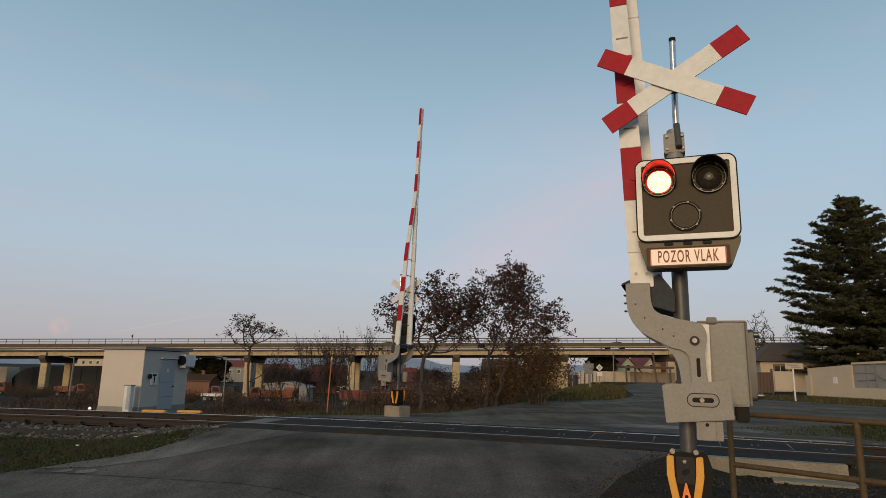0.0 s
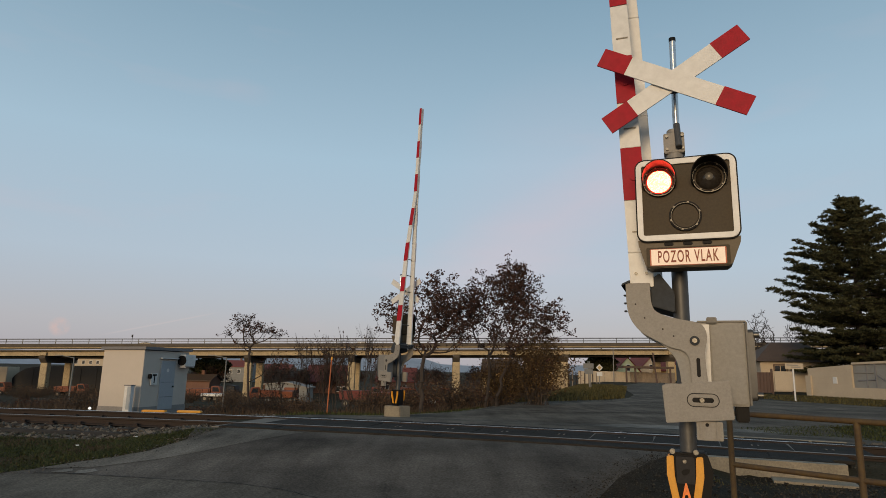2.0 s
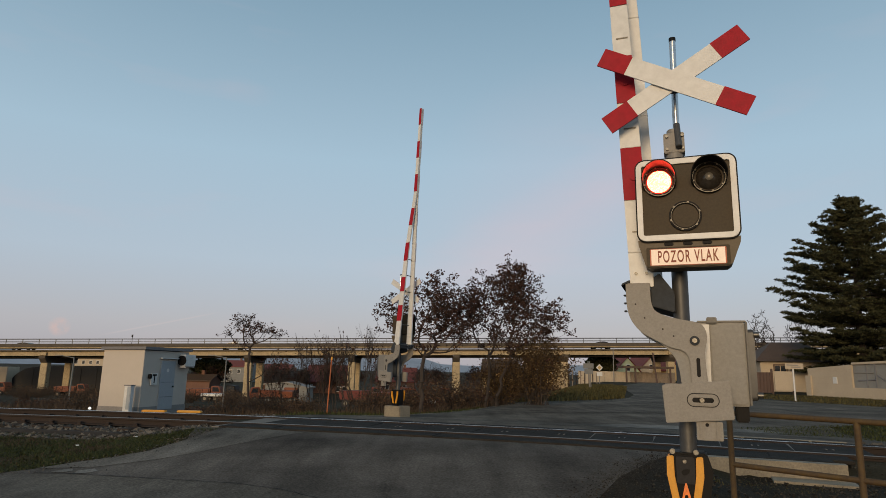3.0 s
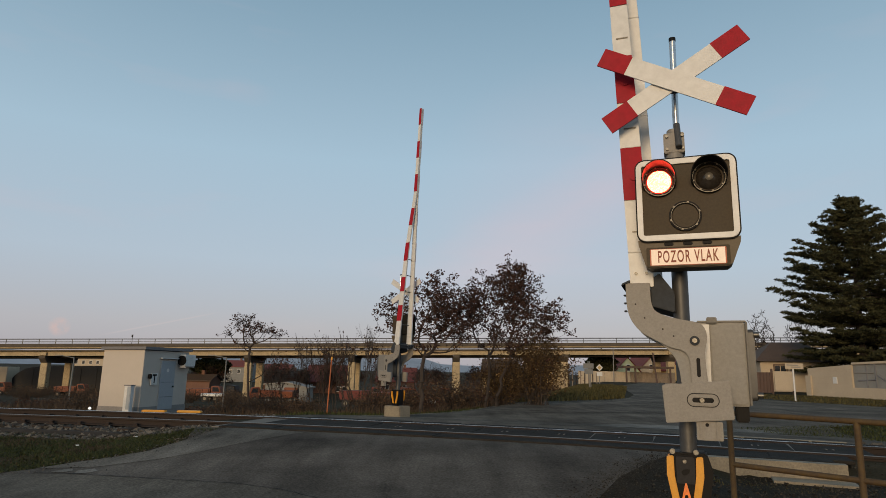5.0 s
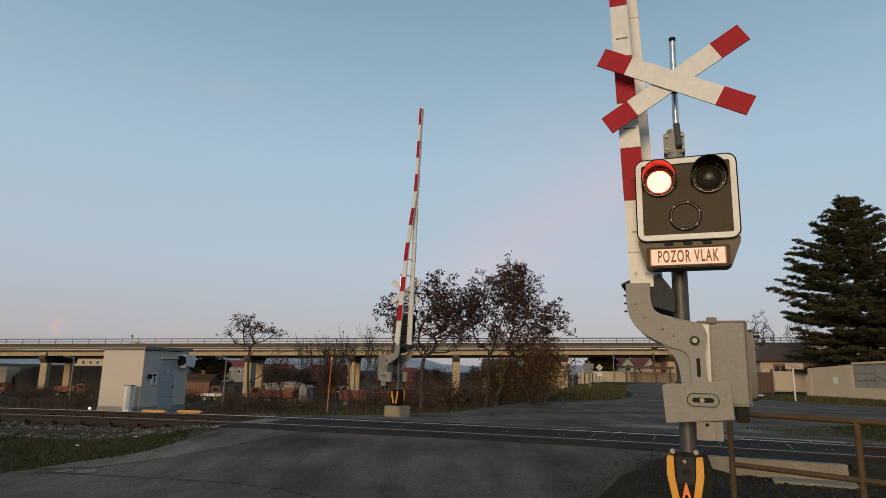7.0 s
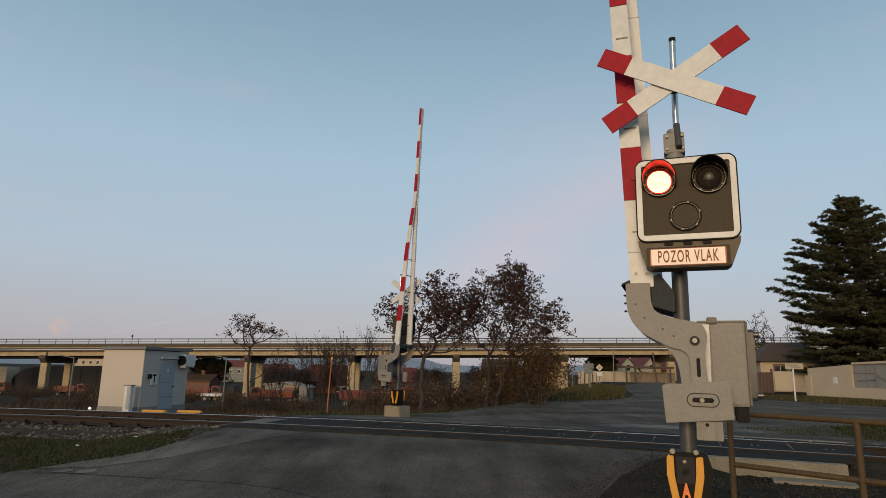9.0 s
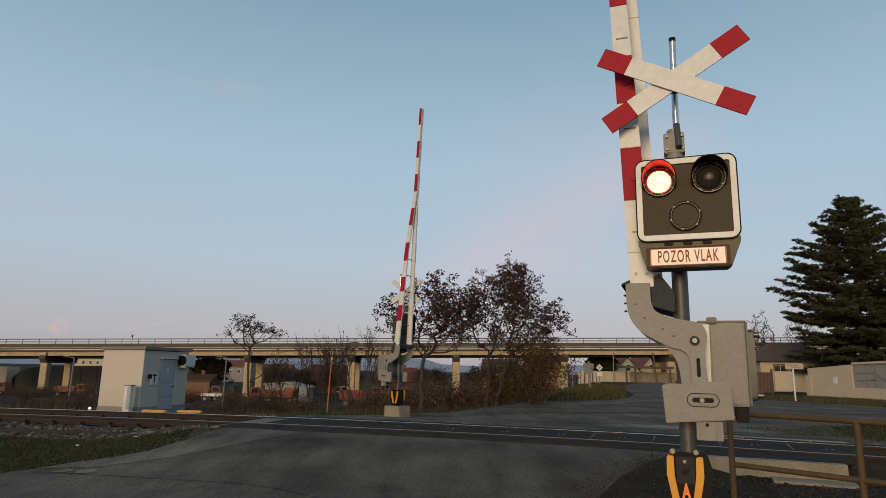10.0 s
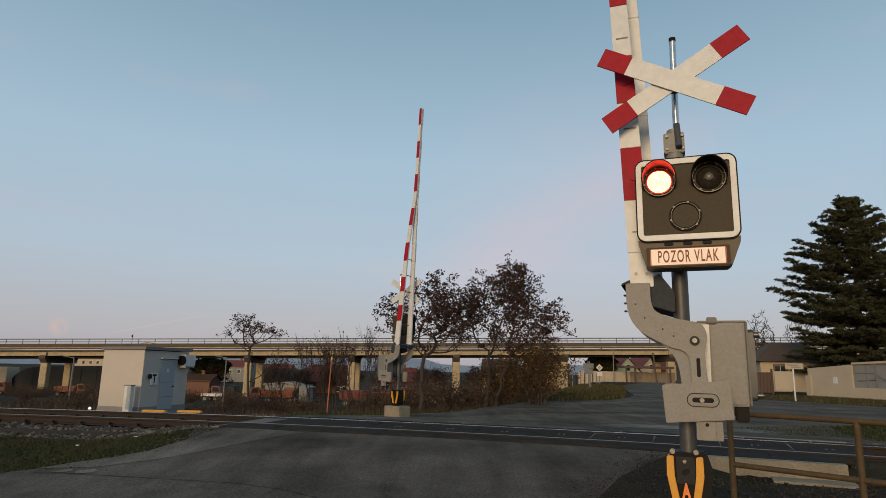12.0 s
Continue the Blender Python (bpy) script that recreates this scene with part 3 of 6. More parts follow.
                part("cable_clip", bm, M_RIM, band)
    bm = B()
    box(bm, (-0.262, -0.128, 2.0), (0.165, 0.012, 0.14))
    cp = part("clamp_plate", bm, M_WHITE, barrier, "scuffed pale clamp plate", bevel=0.003)
    for bx in (-0.30, -0.225):
        bm = B()
        tube(bm, (bx, -0.134, 2.03), (bx, -0.146, 2.03), 0.011, seg=8)
        part("bolt", bm, M_STEELBOLT, cp)
    bm = B()
    prism(bm, [(-0.405, 1.938), (-0.40, 1.952), (-0.345, 1.978), (-0.345, 1.962)], -0.175, 0.43)
    part("drip_lid", bm, M_BLUEGREY, barrier, "thin folded drip lid")
    for z in (2.5, 2.95, 3.4, 3.85, 4.3):
        bm = B()
        cx = -0.262 - (z - 2.0) * 0.0435
        yb = bar_y(z, 1)
        tube(bm, (cx + 0.04, bar_y(z, 0), z), (cx + 0.04, yb, z), 0.012, seg=8)
        part("spacer", bm, M_GALVD, barrier)
    # the bent plates that carry it, with their counterweights
    S = [(-0.375, 1.94), (-0.205, 1.94), (-0.203, 1.80), (-0.17, 1.735), (-0.01, 1.685), (0.09, 1.672), (0.145, 1.64), (0.162, 1.56), (0.138, 1.47), (0.140, 1.38), (0.150, 1.20), (0.045, 1.20), (0.040, 1.38), (0.03, 1.44), (-0.01, 1.475),
         (-0.075, 1.485), (-0.18, 1.54), (-0.285, 1.60), (-0.345, 1.68), (-0.372, 1.77)]
    for y0, y1 in ((-0.165, -0.145), (0.40, 0.42)):
        bm = B()
        prism(bm, [(-0.375, 1.955), (-0.205, 1.955)] + smooth(S, 2)[4:-2], y0, y1)
        pl = part("bent_plate", bm, M_GREYPAINT, s, "pale grey steel S-shaped barrier plate", bevel=0.003)
        sg = -1 if y0 < 0 else 1
        yo = y0 if sg < 0 else y1
        if sg < 0:
            bm = B()
            prism(bm, smooth([(-0.16, 1.53), (-0.05, 1.50), (0.03, 1.47), (0.055, 1.40), (0.055, 1.22), (-0.025, 1.22), (-0.03, 1.33), (-0.055, 1.42), (-0.10, 1.475)], 2), -0.135, -0.10)
            part("inner_flange", bm, M_GALV, pl, "grey folded flange behind the plate", bevel=0.004)
            bm = B()
            box(bm, (-0.006, -0.092, 1.30), (0.03, 0.012, 0.22))
            part("spacer_strip", bm, M_WHITE, pl, "pale bare metal strip")
        bm = B()
        tube(bm, (0.076, yo, 1.538), (0.076, yo + sg * 0.012, 1.538), 0.033, seg=20)
        part("washer", bm, M_BLUEGREY, pl, "dark steel washer")
        bm = B()
        tube(bm, (0.076, yo + sg * 0.01, 1.538), (0.076, yo + sg * 0.035, 1.538), 0.018, seg=6)
        part("bolt", bm, M_STEELBOLT, pl, "bright hexagon bolt")
        bm = B()
        prism(bm, rounded(0.080, 1.29, 0.104, 1.42, 0.011), yo - 0.002, yo + 0.003 * sg)
        part("slot", bm, M_DARK, pl, "dark slot")
        for bx, bz in ((-0.31, 1.80), (-0.25, 1.70), (-0.13, 1.62), (-0.06, 1.57)):
            bm = B()
            tube(bm, (bx, yo, bz), (bx, yo + sg * 0.006, bz), 0.006, seg=8)
            part("rivet", bm, M_RUST, pl)
        # counterweight
        wy = yo + sg * 0.035
        bm = B()
        prism(bm, [(-0.152, 1.232), (0.280, 1.272), (0.296, 1.016), (-0.135, 0.978)], min(yo, wy + sg * 0.02), max(yo, wy + sg * 0.02))
        cw = part("counterweight", bm, M_GREYPAINT, s, "pale grey steel counterweight plate", bevel=0.005)
        face = wy + sg * 0.02
        bm = B()
        ring_prism(bm, [(0.107 + (p[0] * 1.0), 1.137 + p[1]) for p in rounded(-0.09, -0.033, 0.09, 0.033, 0.032)], [(0.107 + p[0], 1.137 + p[1]) for p in rounded(-0.068, -0.016, 0.068, 0.016, 0.0155)], min(face - 0.002 * sg, face + 0.006 * sg), max(face - 0.002 * sg, face + 0.006 * sg))
        part("slot_rim", bm, M_GREYPAINT, cw, bevel=0.002)
        bm = B()
        ring_prism(bm, [(0.107 + p[0], 1.137 + p[1]) for p in rounded(-0.103, -0.046, 0.103, 0.046, 0.045)], [(0.107 + p[0], 1.137 + p[1]) for p in rounded(-0.097, -0.040, 0.097, 0.040, 0.039)], min(face - 0.002 * sg, face + 0.0025 * sg), max(face - 0.002 * sg, face + 0.0025 * sg))
        part("groove", bm, M_COVER, cw, "dark pressed groove")
        bm = B()
        prism(bm, [(0.107 + p[0], 1.137 + p[1]) for p in rounded(-0.068, -0.016, 0.068, 0.016, 0.0155)], min(face, face + 0.003 * sg), max(face, face + 0.003 * sg))
        part("slot", bm, M_DARK, cw, "dark slot")
        bm = B()
        tube(bm, (0.10, face, 1.137), (0.10, face + sg * 0.03, 1.137), 0.020, 0.016, 8)
        part("bolt", bm, M_STEELBOLT, cw, "bright steel bolt", bevel=0.003)
        bm = B()
        box(bm, (0.14, yo + sg * 0.01, 0.935), (0.165, 0.03, 0.125))
        box(bm, (0.185, yo + sg * 0.03, 0.935), (0.012, 0.025, 0.122))
        wb = part("weight_bracket", bm, M_GREYPAINT, cw, bevel=0.004)
        bm = B()
        box(bm, (0.085, yo + sg * 0.03, 0.935), (0.012, 0.025, 0.122))
        part("ridge", bm, M_GREYPAINT, wb, bevel=0.003)
        bm = B()
        tube(bm, (0.125, yo + sg * 0.024, 0.975), (0.125, yo + sg * 0.031, 0.975), 0.012, seg=12)
        part("hole", bm, M_DARK, wb, "dark bolt hole")
    bm = B()
    tube(bm, (0.076, -0.17, 1.538), (0.076, 0.43, 1.538), 0.03)
    part("axle", bm, M_GALVD, s)
    # drive cabinet behind
    cab = part("drive_cabinet", cabinet_mesh(), M_GALV, s, "galvanised sheet steel drive cabinet", bevel=0.008, m=pose(0, 0, -0.028))
    bm = B()
    box(bm, (0.264, 0.205, 1.716), (0.325, 0.325, 0.012))
    part("lid", bm, M_GREYPAINT, cab, bevel=0.004)
    bm = B()
    prism(bm, rounded(0.188, 1.135, 0.405, 1.690, 0.012), 0.036, 0.050)
    fd = part("front_door", bm, M_GALV, cab, "galvanised front panel", bevel=0.004)
    bm = B()
    box(bm, (0.424, 0.035, 1.42), (0.014, 0.03, 0.58))
    part("flange", bm, M_GALVD, cab, "dark folded edge", bevel=0.003)
    bm = B()
    prism(bm, [(0.095, 1.27), (0.175, 1.27), (0.182, 1.692), (0.10, 1.692)], 0.012, 0.026)
    part("drive_plate", bm, M_WHITE, cab, "bright bare metal side plate", bevel=0.003)
    bm = B()
    box(bm, (0.20, 0.03, 1.722), (0.07, 0.03, 0.045))
    part("latch", bm, M_GALVD, cab, bevel=0.006)
    for z in (1.62, 1.20):
        bm = B()
        tube(bm, (0.47, 0.06, z), (0.505, 0.06, z), 0.02, seg=10)
        part("hinge_knob", bm, M_STEELBOLT, cab, "pale steel knob")
    bm = B()
    prism(bm, rounded(-0.15, 1.16, 0.15, 1.66, 0.03), -0.02, 0.035)
    part("side_door", bm, M_GALVD, cab, "dark galvanised side door", m=pose(0.455, 0.21, 0, 0, 0, 90), bevel=0.006)
    bm = B()
    box(bm, (0.37, 0.14, 1.07), (0.085, 0.12, 0.12))
    part("cable_gland", bm, M_DARK, cab, bevel=0.01)
    bm = B()
    box(bm, (0.06, 0.05, 1.38), (0.10, 0.10, 0.56))
    part("drive_bracket", bm, M_BLUEGREY, s, bevel=0.006)
    return s


def bar_x(z, side):
    """The middle of a barrier bar at height z; the two bars run together towards the tip."""
    x = -0.262 - (z - 2.0) * 0.0435
    if side:
        x += (0.055 + 0.0095 * (min(z, 4.4) - 2.0)) * (1 - ease(4.4, 6.4, z))
    return x


def bar_y(z, side):
    """The depth of a barrier bar at height z."""
    return max(0.026, 0.34 - (z - 2.0) * 0.0748) if side else min(-0.022, -0.10 + (z - 2.0) * 0.019)


def board_mesh():
    bm = B()
    prism(bm, rounded(-0.266, 2.224, 0.404, 2.826, 0.062), -0.318, -0.302)
    prism(bm, rounded(-0.22, 2.26, 0.36, 2.79, 0.05), -0.302, -0.10)
    return bm


def cross_arm(end):
    bm = B()
    if end == 0:
        box(bm, (0, 0, 0), (1.16, 0.012, 0.148))
    else:
        box(bm, (end * 0.469, -0.00225, 0), (0.226, 0.0125, 0.151))
    return bm


def hub_mesh():
    bm = B()
    prism(bm, [(-0.205, 1.98), (-0.14, 2.03), (-0.04, 1.89), (-0.04, 1.74), (-0.20, 1.79)], -0.12, 0.38)
    box(bm, (-0.29, 0.13, 1.90), (0.16, 0.50, 0.07))
    for k in range(3):
        box(bm, (-0.395, 0.05, 1.77 + 0.06 * k), (0.03, 0.05, 0.012))
    return bm


def cabinet_mesh():
    bm = B()
    box(bm, (0.262, 0.21, 1.415), (0.315, 0.32, 0.59))
    box(bm, (0.16, 0.04, 1.44), (0.03, 0.03, 0.50))
    return bm


DRUMS, CARS = [], []
near_signal = warning_signal(pose(1.757, 4.55, -0.002, 0, 0, -21.0), "pair of crossing signals")
far_signal = copy_thing(near_signal, pose(-1.14, 17.2, -0.02, 0, 0, 143))


# ---------------------------------------------------------------- crossing deck
def crossing_deck():
    deck = tagged(new("crossing_deck"), "level crossing deck of black rubber panels between rails", "crossing deck", kind="structure")
    sweep("deck_bed", -0.75, [(-1.37, -0.1), (1.32, -0.1), (1.32, 0.0), (-1.37, 0.0)], -3.7, 6.25, 0.9, M_DUST, deck, 0.214, "dusty grey bed under the panels")
    meshes = {}
    for w in (1.30, 0.56, 0.50):
        bm = B()
        box(bm, (0, 0, 0), (1.010, w, 0.05))
        es = bm.edges[:]
        bmesh.ops.bevel(bm, geom=es, offset=0.008, segments=1, affect="EDGES")
        me = bpy.data.meshes.new("panel")
        bm.to_mesh(me)
        bm.free()
        me.materials.append(M_RUBBER)
        meshes[w] = me
    bm = B()
    box(bm, (0, 0, 0), (0.022, 0.16, 0.006))
    slot = bpy.data.meshes.new("lifting_slot")
    bm.to_mesh(slot)
    bm.free()
    slot.materials.append(M_DUST)
    rnd = random.Random(4)
    for w, off in ((1.30, -0.75), (0.56, -1.86), (0.50, 0.34)):
        x = (6.32 if off < -1 else 6.72 if off < 0 else 7.1) - 0.44
        while x > -3.6:
            s = slope_at(x)
            px, py = track_pt(x, off)
            ob = new("rubber_panel", meshes[w])
            ob.parent = deck
            ob.matrix_basis = pose(px, py, 0.199 + rnd.uniform(-0.004, 0.005), rnd.uniform(-0.4, 0.4), rnd.uniform(-0.4, 0.4), math.degrees(math.atan(s)) + rnd.uniform(-0.3, 0.3))
            if w > 1 and px > -1.5:
                for dx in (-0.045, 0.045):
                    lug = new("lifting_slot", slot)
                    lug.parent = ob
                    lug.matrix_basis = pose(dx, 0.05, 0.026)
            x -= 1.045 / math.hypot(1, s)
    sweep("edge_strip", -2.31, [(-0.15, -0.1), (0.15, -0.1), (0.15, 0.0), (-0.15, 0.0)], 4.6, 6.4, 0.5, M_RUBBER, deck, 0.228, "black rubber edge strip")
    sweep("edge_beam", -2.56, [(-0.085, -0.42), (0.085, -0.42), (0.085, 0.0), (-0.085, 0.0)], 4.5, 6.2, 0.34, M_CONC, deck, 0.222, "pale concrete edge beam")
    sweep("footing", -2.86, [(-0.17, -0.3), (0.17, -0.3), (0.17, 0.0), (-0.17, 0.0)], 5.35, 6.25, 0.3, M_CONC, deck, 0.03, "rough concrete footing")
    sweep("edge_beam", 0.78, [(-0.07, -0.3), (0.07, -0.3), (0.07, 0.0), (-0.07, 0.0)], 4.3, 7.15, 0.6, M_CONC, deck, 0.22, "pale concrete edge beam")


def deck_end():
    b = tagged(new("end_block"), "short pale concrete block ending the crossing deck", "concrete block")
    b.matrix_basis = pose(-3.55, 11.62, 0.15, 0, 0, -12)
    bm = B()
    prism(bm, [(-0.42, -0.12), (0.42, -0.12), (0.40, 0.06), (-0.40, 0.06)], -0.09, 0.09)
    part("block", bm, M_CONC, b, bevel=0.015)


def ribbon(name, pts, width, lift, material, label, seed):
    """A thin winding strip on the road."""
    rnd = random.Random(seed)
    path = []
    for a, b in zip(pts, pts[1:]):
        n = max(2, int(math.dist(a, b) / 0.08))
        for k in range(n):
            f = k / n
            path.append((a[0] + (b[0] - a[0]) * f + rnd.gauss(0, 0.008), a[1] + (b[1] - a[1]) * f + rnd.gauss(0, 0.012)))
    vs, fs = [], []
    for k, (x, y) in enumerate(path):
        w = width * rnd.uniform(0.4, 1.2)
        vs += [(x, y - w, land(x, y) + lift), (x, y + w, land(x, y) + lift)]
        if k:
            fs.append((2 * k - 2, 2 * k, 2 * k + 1, 2 * k - 1))
    return tagged(raw(name, vs, fs, material), label, "road crack", kind="structure")


def road_wear():
    tar = mat("dark_crack_filling", (0.012, 0.011, 0.010), 0.9, vary=0.3, spec=0.1)
    ribbon("road_crack", [(-4.8, 7.72), (-4.4, 7.68), (-3.7, 7.55), (-2.9, 7.4), (-2.2, 7.25), (-1.6, 6.95), (-1.2, 6.6), (-0.9, 6.1)], 0.011, 0.008, tar, "dark crack along the asphalt joint", 1)
    ribbon("road_crack", [(-4.38, 8.05), (-4.35, 7.85), (-4.36, 7.7), (-4.1, 7.66), (-3.98, 7.85), (-4.1, 8.05)], 0.01, 0.008, tar, "short dark crack at the road edge", 2)
    ribbon("road_crack", [(2.0, 15.2), (4.5, 16.2), (7.0, 16.4), (9.0, 16.9)], 0.02, 0.006, tar, "dark joint across the junction", 4)
    ribbon("road_edge", [(-2.2, 17.8), (-0.8, 20.3), (0.4, 22.6), (2.0, 25.0), (4.9, 28.7), (8.4, 31.3), (10.2, 34.7)], 0.07, 0.012, M_CONC, "dusty pale gutter along the junction", 5)
    ribbon("road_crack", [(1.2, 19.5), (3.5, 21.0), (6.5, 21.8), (9.5, 22.6)], 0.05, 0.007, tar, "broad tar seam across the junction", 6)
    ribbon("road_crack", [(4.5, 25.5), (7.5, 26.8), (11.0, 27.4)], 0.06, 0.007, tar, "tar seam near the bend", 7)
    paper = mat("pale_litter", (0.62, 0.60, 0.56), 0.8)
    for x, y in ((-5.55, 9.95), (-4.95, 10.55)):
        bm = B()
        prism(bm, [(-0.03, 0), (0.0, 0.012), (0.035, 0.003), (0.035, 0.007), (0.0, 0.016), (-0.03, 0.004)], -0.02, 0.02)
        ob = part("litter", bm, paper, m=pose(x, y, land(x, y) + 0.015, 0, 0, x * 40))
        tagged(ob, "scrap of pale litter lying in grass", "litter", "scraps of litter")


def sleepers():
    bm = B()
    box(bm, (0, 0, 0), (0.24, 2.5, 0.16))
    bmesh.ops.bevel(bm, geom=bm.edges[:], offset=0.015, segments=1, affect="EDGES")
    me = bpy.data.meshes.new("sleeper")
    bm.to_mesh(me)
    bm.free()
    me.materials.append(M_WOOD)
    bm = B()
    box(bm, (0, 0, 0), (0.16, 0.30, 0.022))
    box(bm, (0, 0.10, 0.03), (0.07, 0.06, 0.05))
    box(bm, (0, -0.10, 0.03), (0.07, 0.06, 0.05))
    cm = bpy.data.meshes.new("rail_clip")
    bm.to_mesh(cm)
    bm.free()
    cm.materials.append(M_RUST)
    xs = [-4.4 - 0.62 * k for k in range(46)] + [7.45 + 0.58 * k for k in range(14)]
    for x in xs:
        px, py = track_pt(x, -0.75)
        sl = new("sleeper", me)
        sl.matrix_basis = pose(px, py, 0.01, 0, 0, math.degrees(math.atan(slope_at(x))))
        tagged(sl, "dark tarred railway sleeper bedded in ballast", "sleeper", "sleepers of the track")
        for o in (0.75, -0.75):
            c = new("rail_clip", cm)
            c.parent = sl
            c.matrix_basis = pose(0, o, 0.092)


def stones(name, spots, material, label, seed=1):
    """Many small broken stones at (x, y, z, size) as one mesh."""
    rnd = random.Random(seed)
    base = [(1, 0, 0), (-1, 0, 0), (0, 1, 0), (0, -1, 0), (0, 0, 1), (0, 0, -1)]
    tri = [(0, 2, 4), (2, 1, 4), (1, 3, 4), (3, 0, 4), (2, 0, 5), (1, 2, 5), (3, 1, 5), (0, 3, 5)]
    vs, fs = [], []
    for x, y, z, s in spots:
        m = Euler((rnd.uniform(0, 6), rnd.uniform(0, 6), rnd.uniform(0, 6))).to_matrix()
        o = len(vs)
        for b in base:
            p = m @ Vector(b) * s * rnd.uniform(0.6, 1.25)
            vs.append((x + p.x, y + p.y, z + p.z * 0.75))
        fs += [(a + o, b + o, c + o) for a, b, c in tri]
    ob = raw(name, vs, fs, material)
    return tagged(ob, label, name.replace("_", " "), kind="stuff")


def island_mat(name, a, b, rough=0.9):
    m = bpy.data.materials.new(name)
    m.use_nodes = True
    n, l = m.node_tree.nodes, m.node_tree.links
    g, mix, bs = n.new("ShaderNodeNewGeometry"), n.new("ShaderNodeMix"), n["Principled BSDF"]
    mix.data_type = "RGBA"
    mix.inputs["A"].default_value, mix.inputs["B"].default_value = (*a, 1), (*b, 1)
    l.new(g.outputs["Random Per Island"], mix.inputs["Factor"])
    l.new(mix.outputs["Result"], bs.inputs["Base Color"])
    bs.inputs["Roughness"].default_value = rough
    bs.inputs["Specular IOR Level"].default_value = 0.2
    return m


M_BALLAST = island_mat("ballast_stones", (0.012, 0.010, 0.008), (0.15, 0.135, 0.115))
M_GRIT = island_mat("pale_dusty_gravel", (0.010, 0.008, 0.006), (0.066, 0.056, 0.043))
M_GRASS = island_mat("winter_grass", (0.016, 0.026, 0.007), (0.074, 0.078, 0.026))
M_BANKGRASS = island_mat("yellowed_bank_grass", (0.036, 0.034, 0.012), (0.125, 0.102, 0.038))
M_DRYGRASS = island_mat("dry_brown_weeds", (0.035, 0.024, 0.017), (0.11, 0.075, 0.048))
M_DEADLEAF = island_mat("dead_brown_leaves", (0.022, 0.013, 0.011), (0.075, 0.040, 0.031))
M_SCRUB = island_mat("reddish_brown_scrub", (0.024, 0.014, 0.010), (0.095, 0.050, 0.032))
M_BUSHLEAF = island_mat("olive_brown_bush_leaves", (0.034, 0.023, 0.012), (0.115, 0.074, 0.036))
M_NEEDLE = island_mat("dark_pine_needles", (0.018, 0.022, 0.010), (0.070, 0.070, 0.034))
M_BARK = mat("grey_brown_bark", (0.040, 0.030, 0.024), 0.9, vary=0.4, scale=6, fine=40, bump=0.6)


def ballast():
    rnd = random.Random(8)
    spots = []
    for _ in range(26000):
        x = rnd.uniform(-16, -3.9) if rnd.random() < 0.72 else rnd.uniform(6.9, 11)
        off = rnd.uniform(-3.0, 1.0)
        px, py = track_pt(x, off)
        if -1.45 < off < -0.05 and rnd.random() < 0.6:
            continue
        if abs(off) < 0.09 or abs(off + 1.5) < 0.09:
            continue
        z = 0.05 if -2.0 < off else 0.05 - 0.20 * (-2.0 - off)
        if py < 6.0:
            continue
        if -1.45 < off < -0.05:
            z = 0.01
        spots.append((px, py, max(z, (land(px, py) if off < -1.6 or off > 0.1 else 0) - 0.02) + rnd.uniform(-0.02, 0.015), rnd.uniform(0.022, 0.05) if rnd.random() < 0.75 else rnd.uniform(0.05, 0.085)))
    stones("ballast", spots, M_BALLAST, "grey-brown broken stone track ballast")
    sweepb = sweep("ballast_bed", -0.75, [(-2.3, -0.2), (1.7, -0.2), (1.5, 0.0), (-1.55, 0.0)], -60, -3.9, 1.1, M_STONE, None, 0.045)
    tagged(sweepb, "packed grey stone ballast bed", "ballast bed", kind="structure")
    sweepb = sweep("ballast_bed", -0.75, [(-2.0, -0.2), (1.7, -0.2), (1.5, 0.0), (-1.5, 0.0)], 7.05, 26, 1.1, M_STONE, None, 0.045)
    tagged(sweepb, "packed grey stone ballast bed", "ballast bed", kind="structure")
    # loose stones on the dirt by the post
    spots = []
    for _ in range(9000):
        x, y = rnd.uniform(1.5, 6.5), rnd.uniform(5.6, 8.6)
        if x < 1.4 + (y - 5.6) * 0.55:
            continue
        s = rnd.choice((0.004, 0.005, 0.006, 0.008, 0.010, 0.013, 0.02))
        if noise.noise((x * 1.6, y * 1.6, 8)) + rnd.gauss(0, 0.25) < -0.1:
            continue
        spots.append((x, y, land(x, y) + 0.004 + s * 0.2, s))
    rim = [(1.35, 5.6), (1.66, 6.7), (2.1, 7.6), (2.7, 8.4), (3.35, 9.2)]
    for _ in range(3600):
        k, f = rnd.randrange(4), rnd.random()
        x = rim[k][0] + (rim[k + 1][0] - rim[k][0]) * f + rnd.gauss(0.04, 0.24)
        y = rim[k][1] + (rim[k + 1][1] - rim[k][1]) * f + rnd.gauss(0, 0.10)
        s = rnd.choice((0.003, 0.004, 0.005, 0.007, 0.011))
        spots.append((x, y, land(x, y) + 0.006, s))
    stones("gravel", spots, M_GRIT, "loose gravel on trodden earth", 3)
    spots = []
    for _ in range(800):
        y = rnd.uniform(6.3, 11.3)
        y = rnd.uniform(7.2, 11.3)
        x = road_left(y) + rnd.gauss(0.0, 0.12) + 0.35 * rnd.random() * (y < 8.3)
        s = rnd.choice((0.005, 0.007, 0.009, 0.013))
        spots.append((x, y, land(x, y) + s * 0.3, s))
    stones("gravel", spots, M_BALLAST, "loose grit along the road edge", 4)


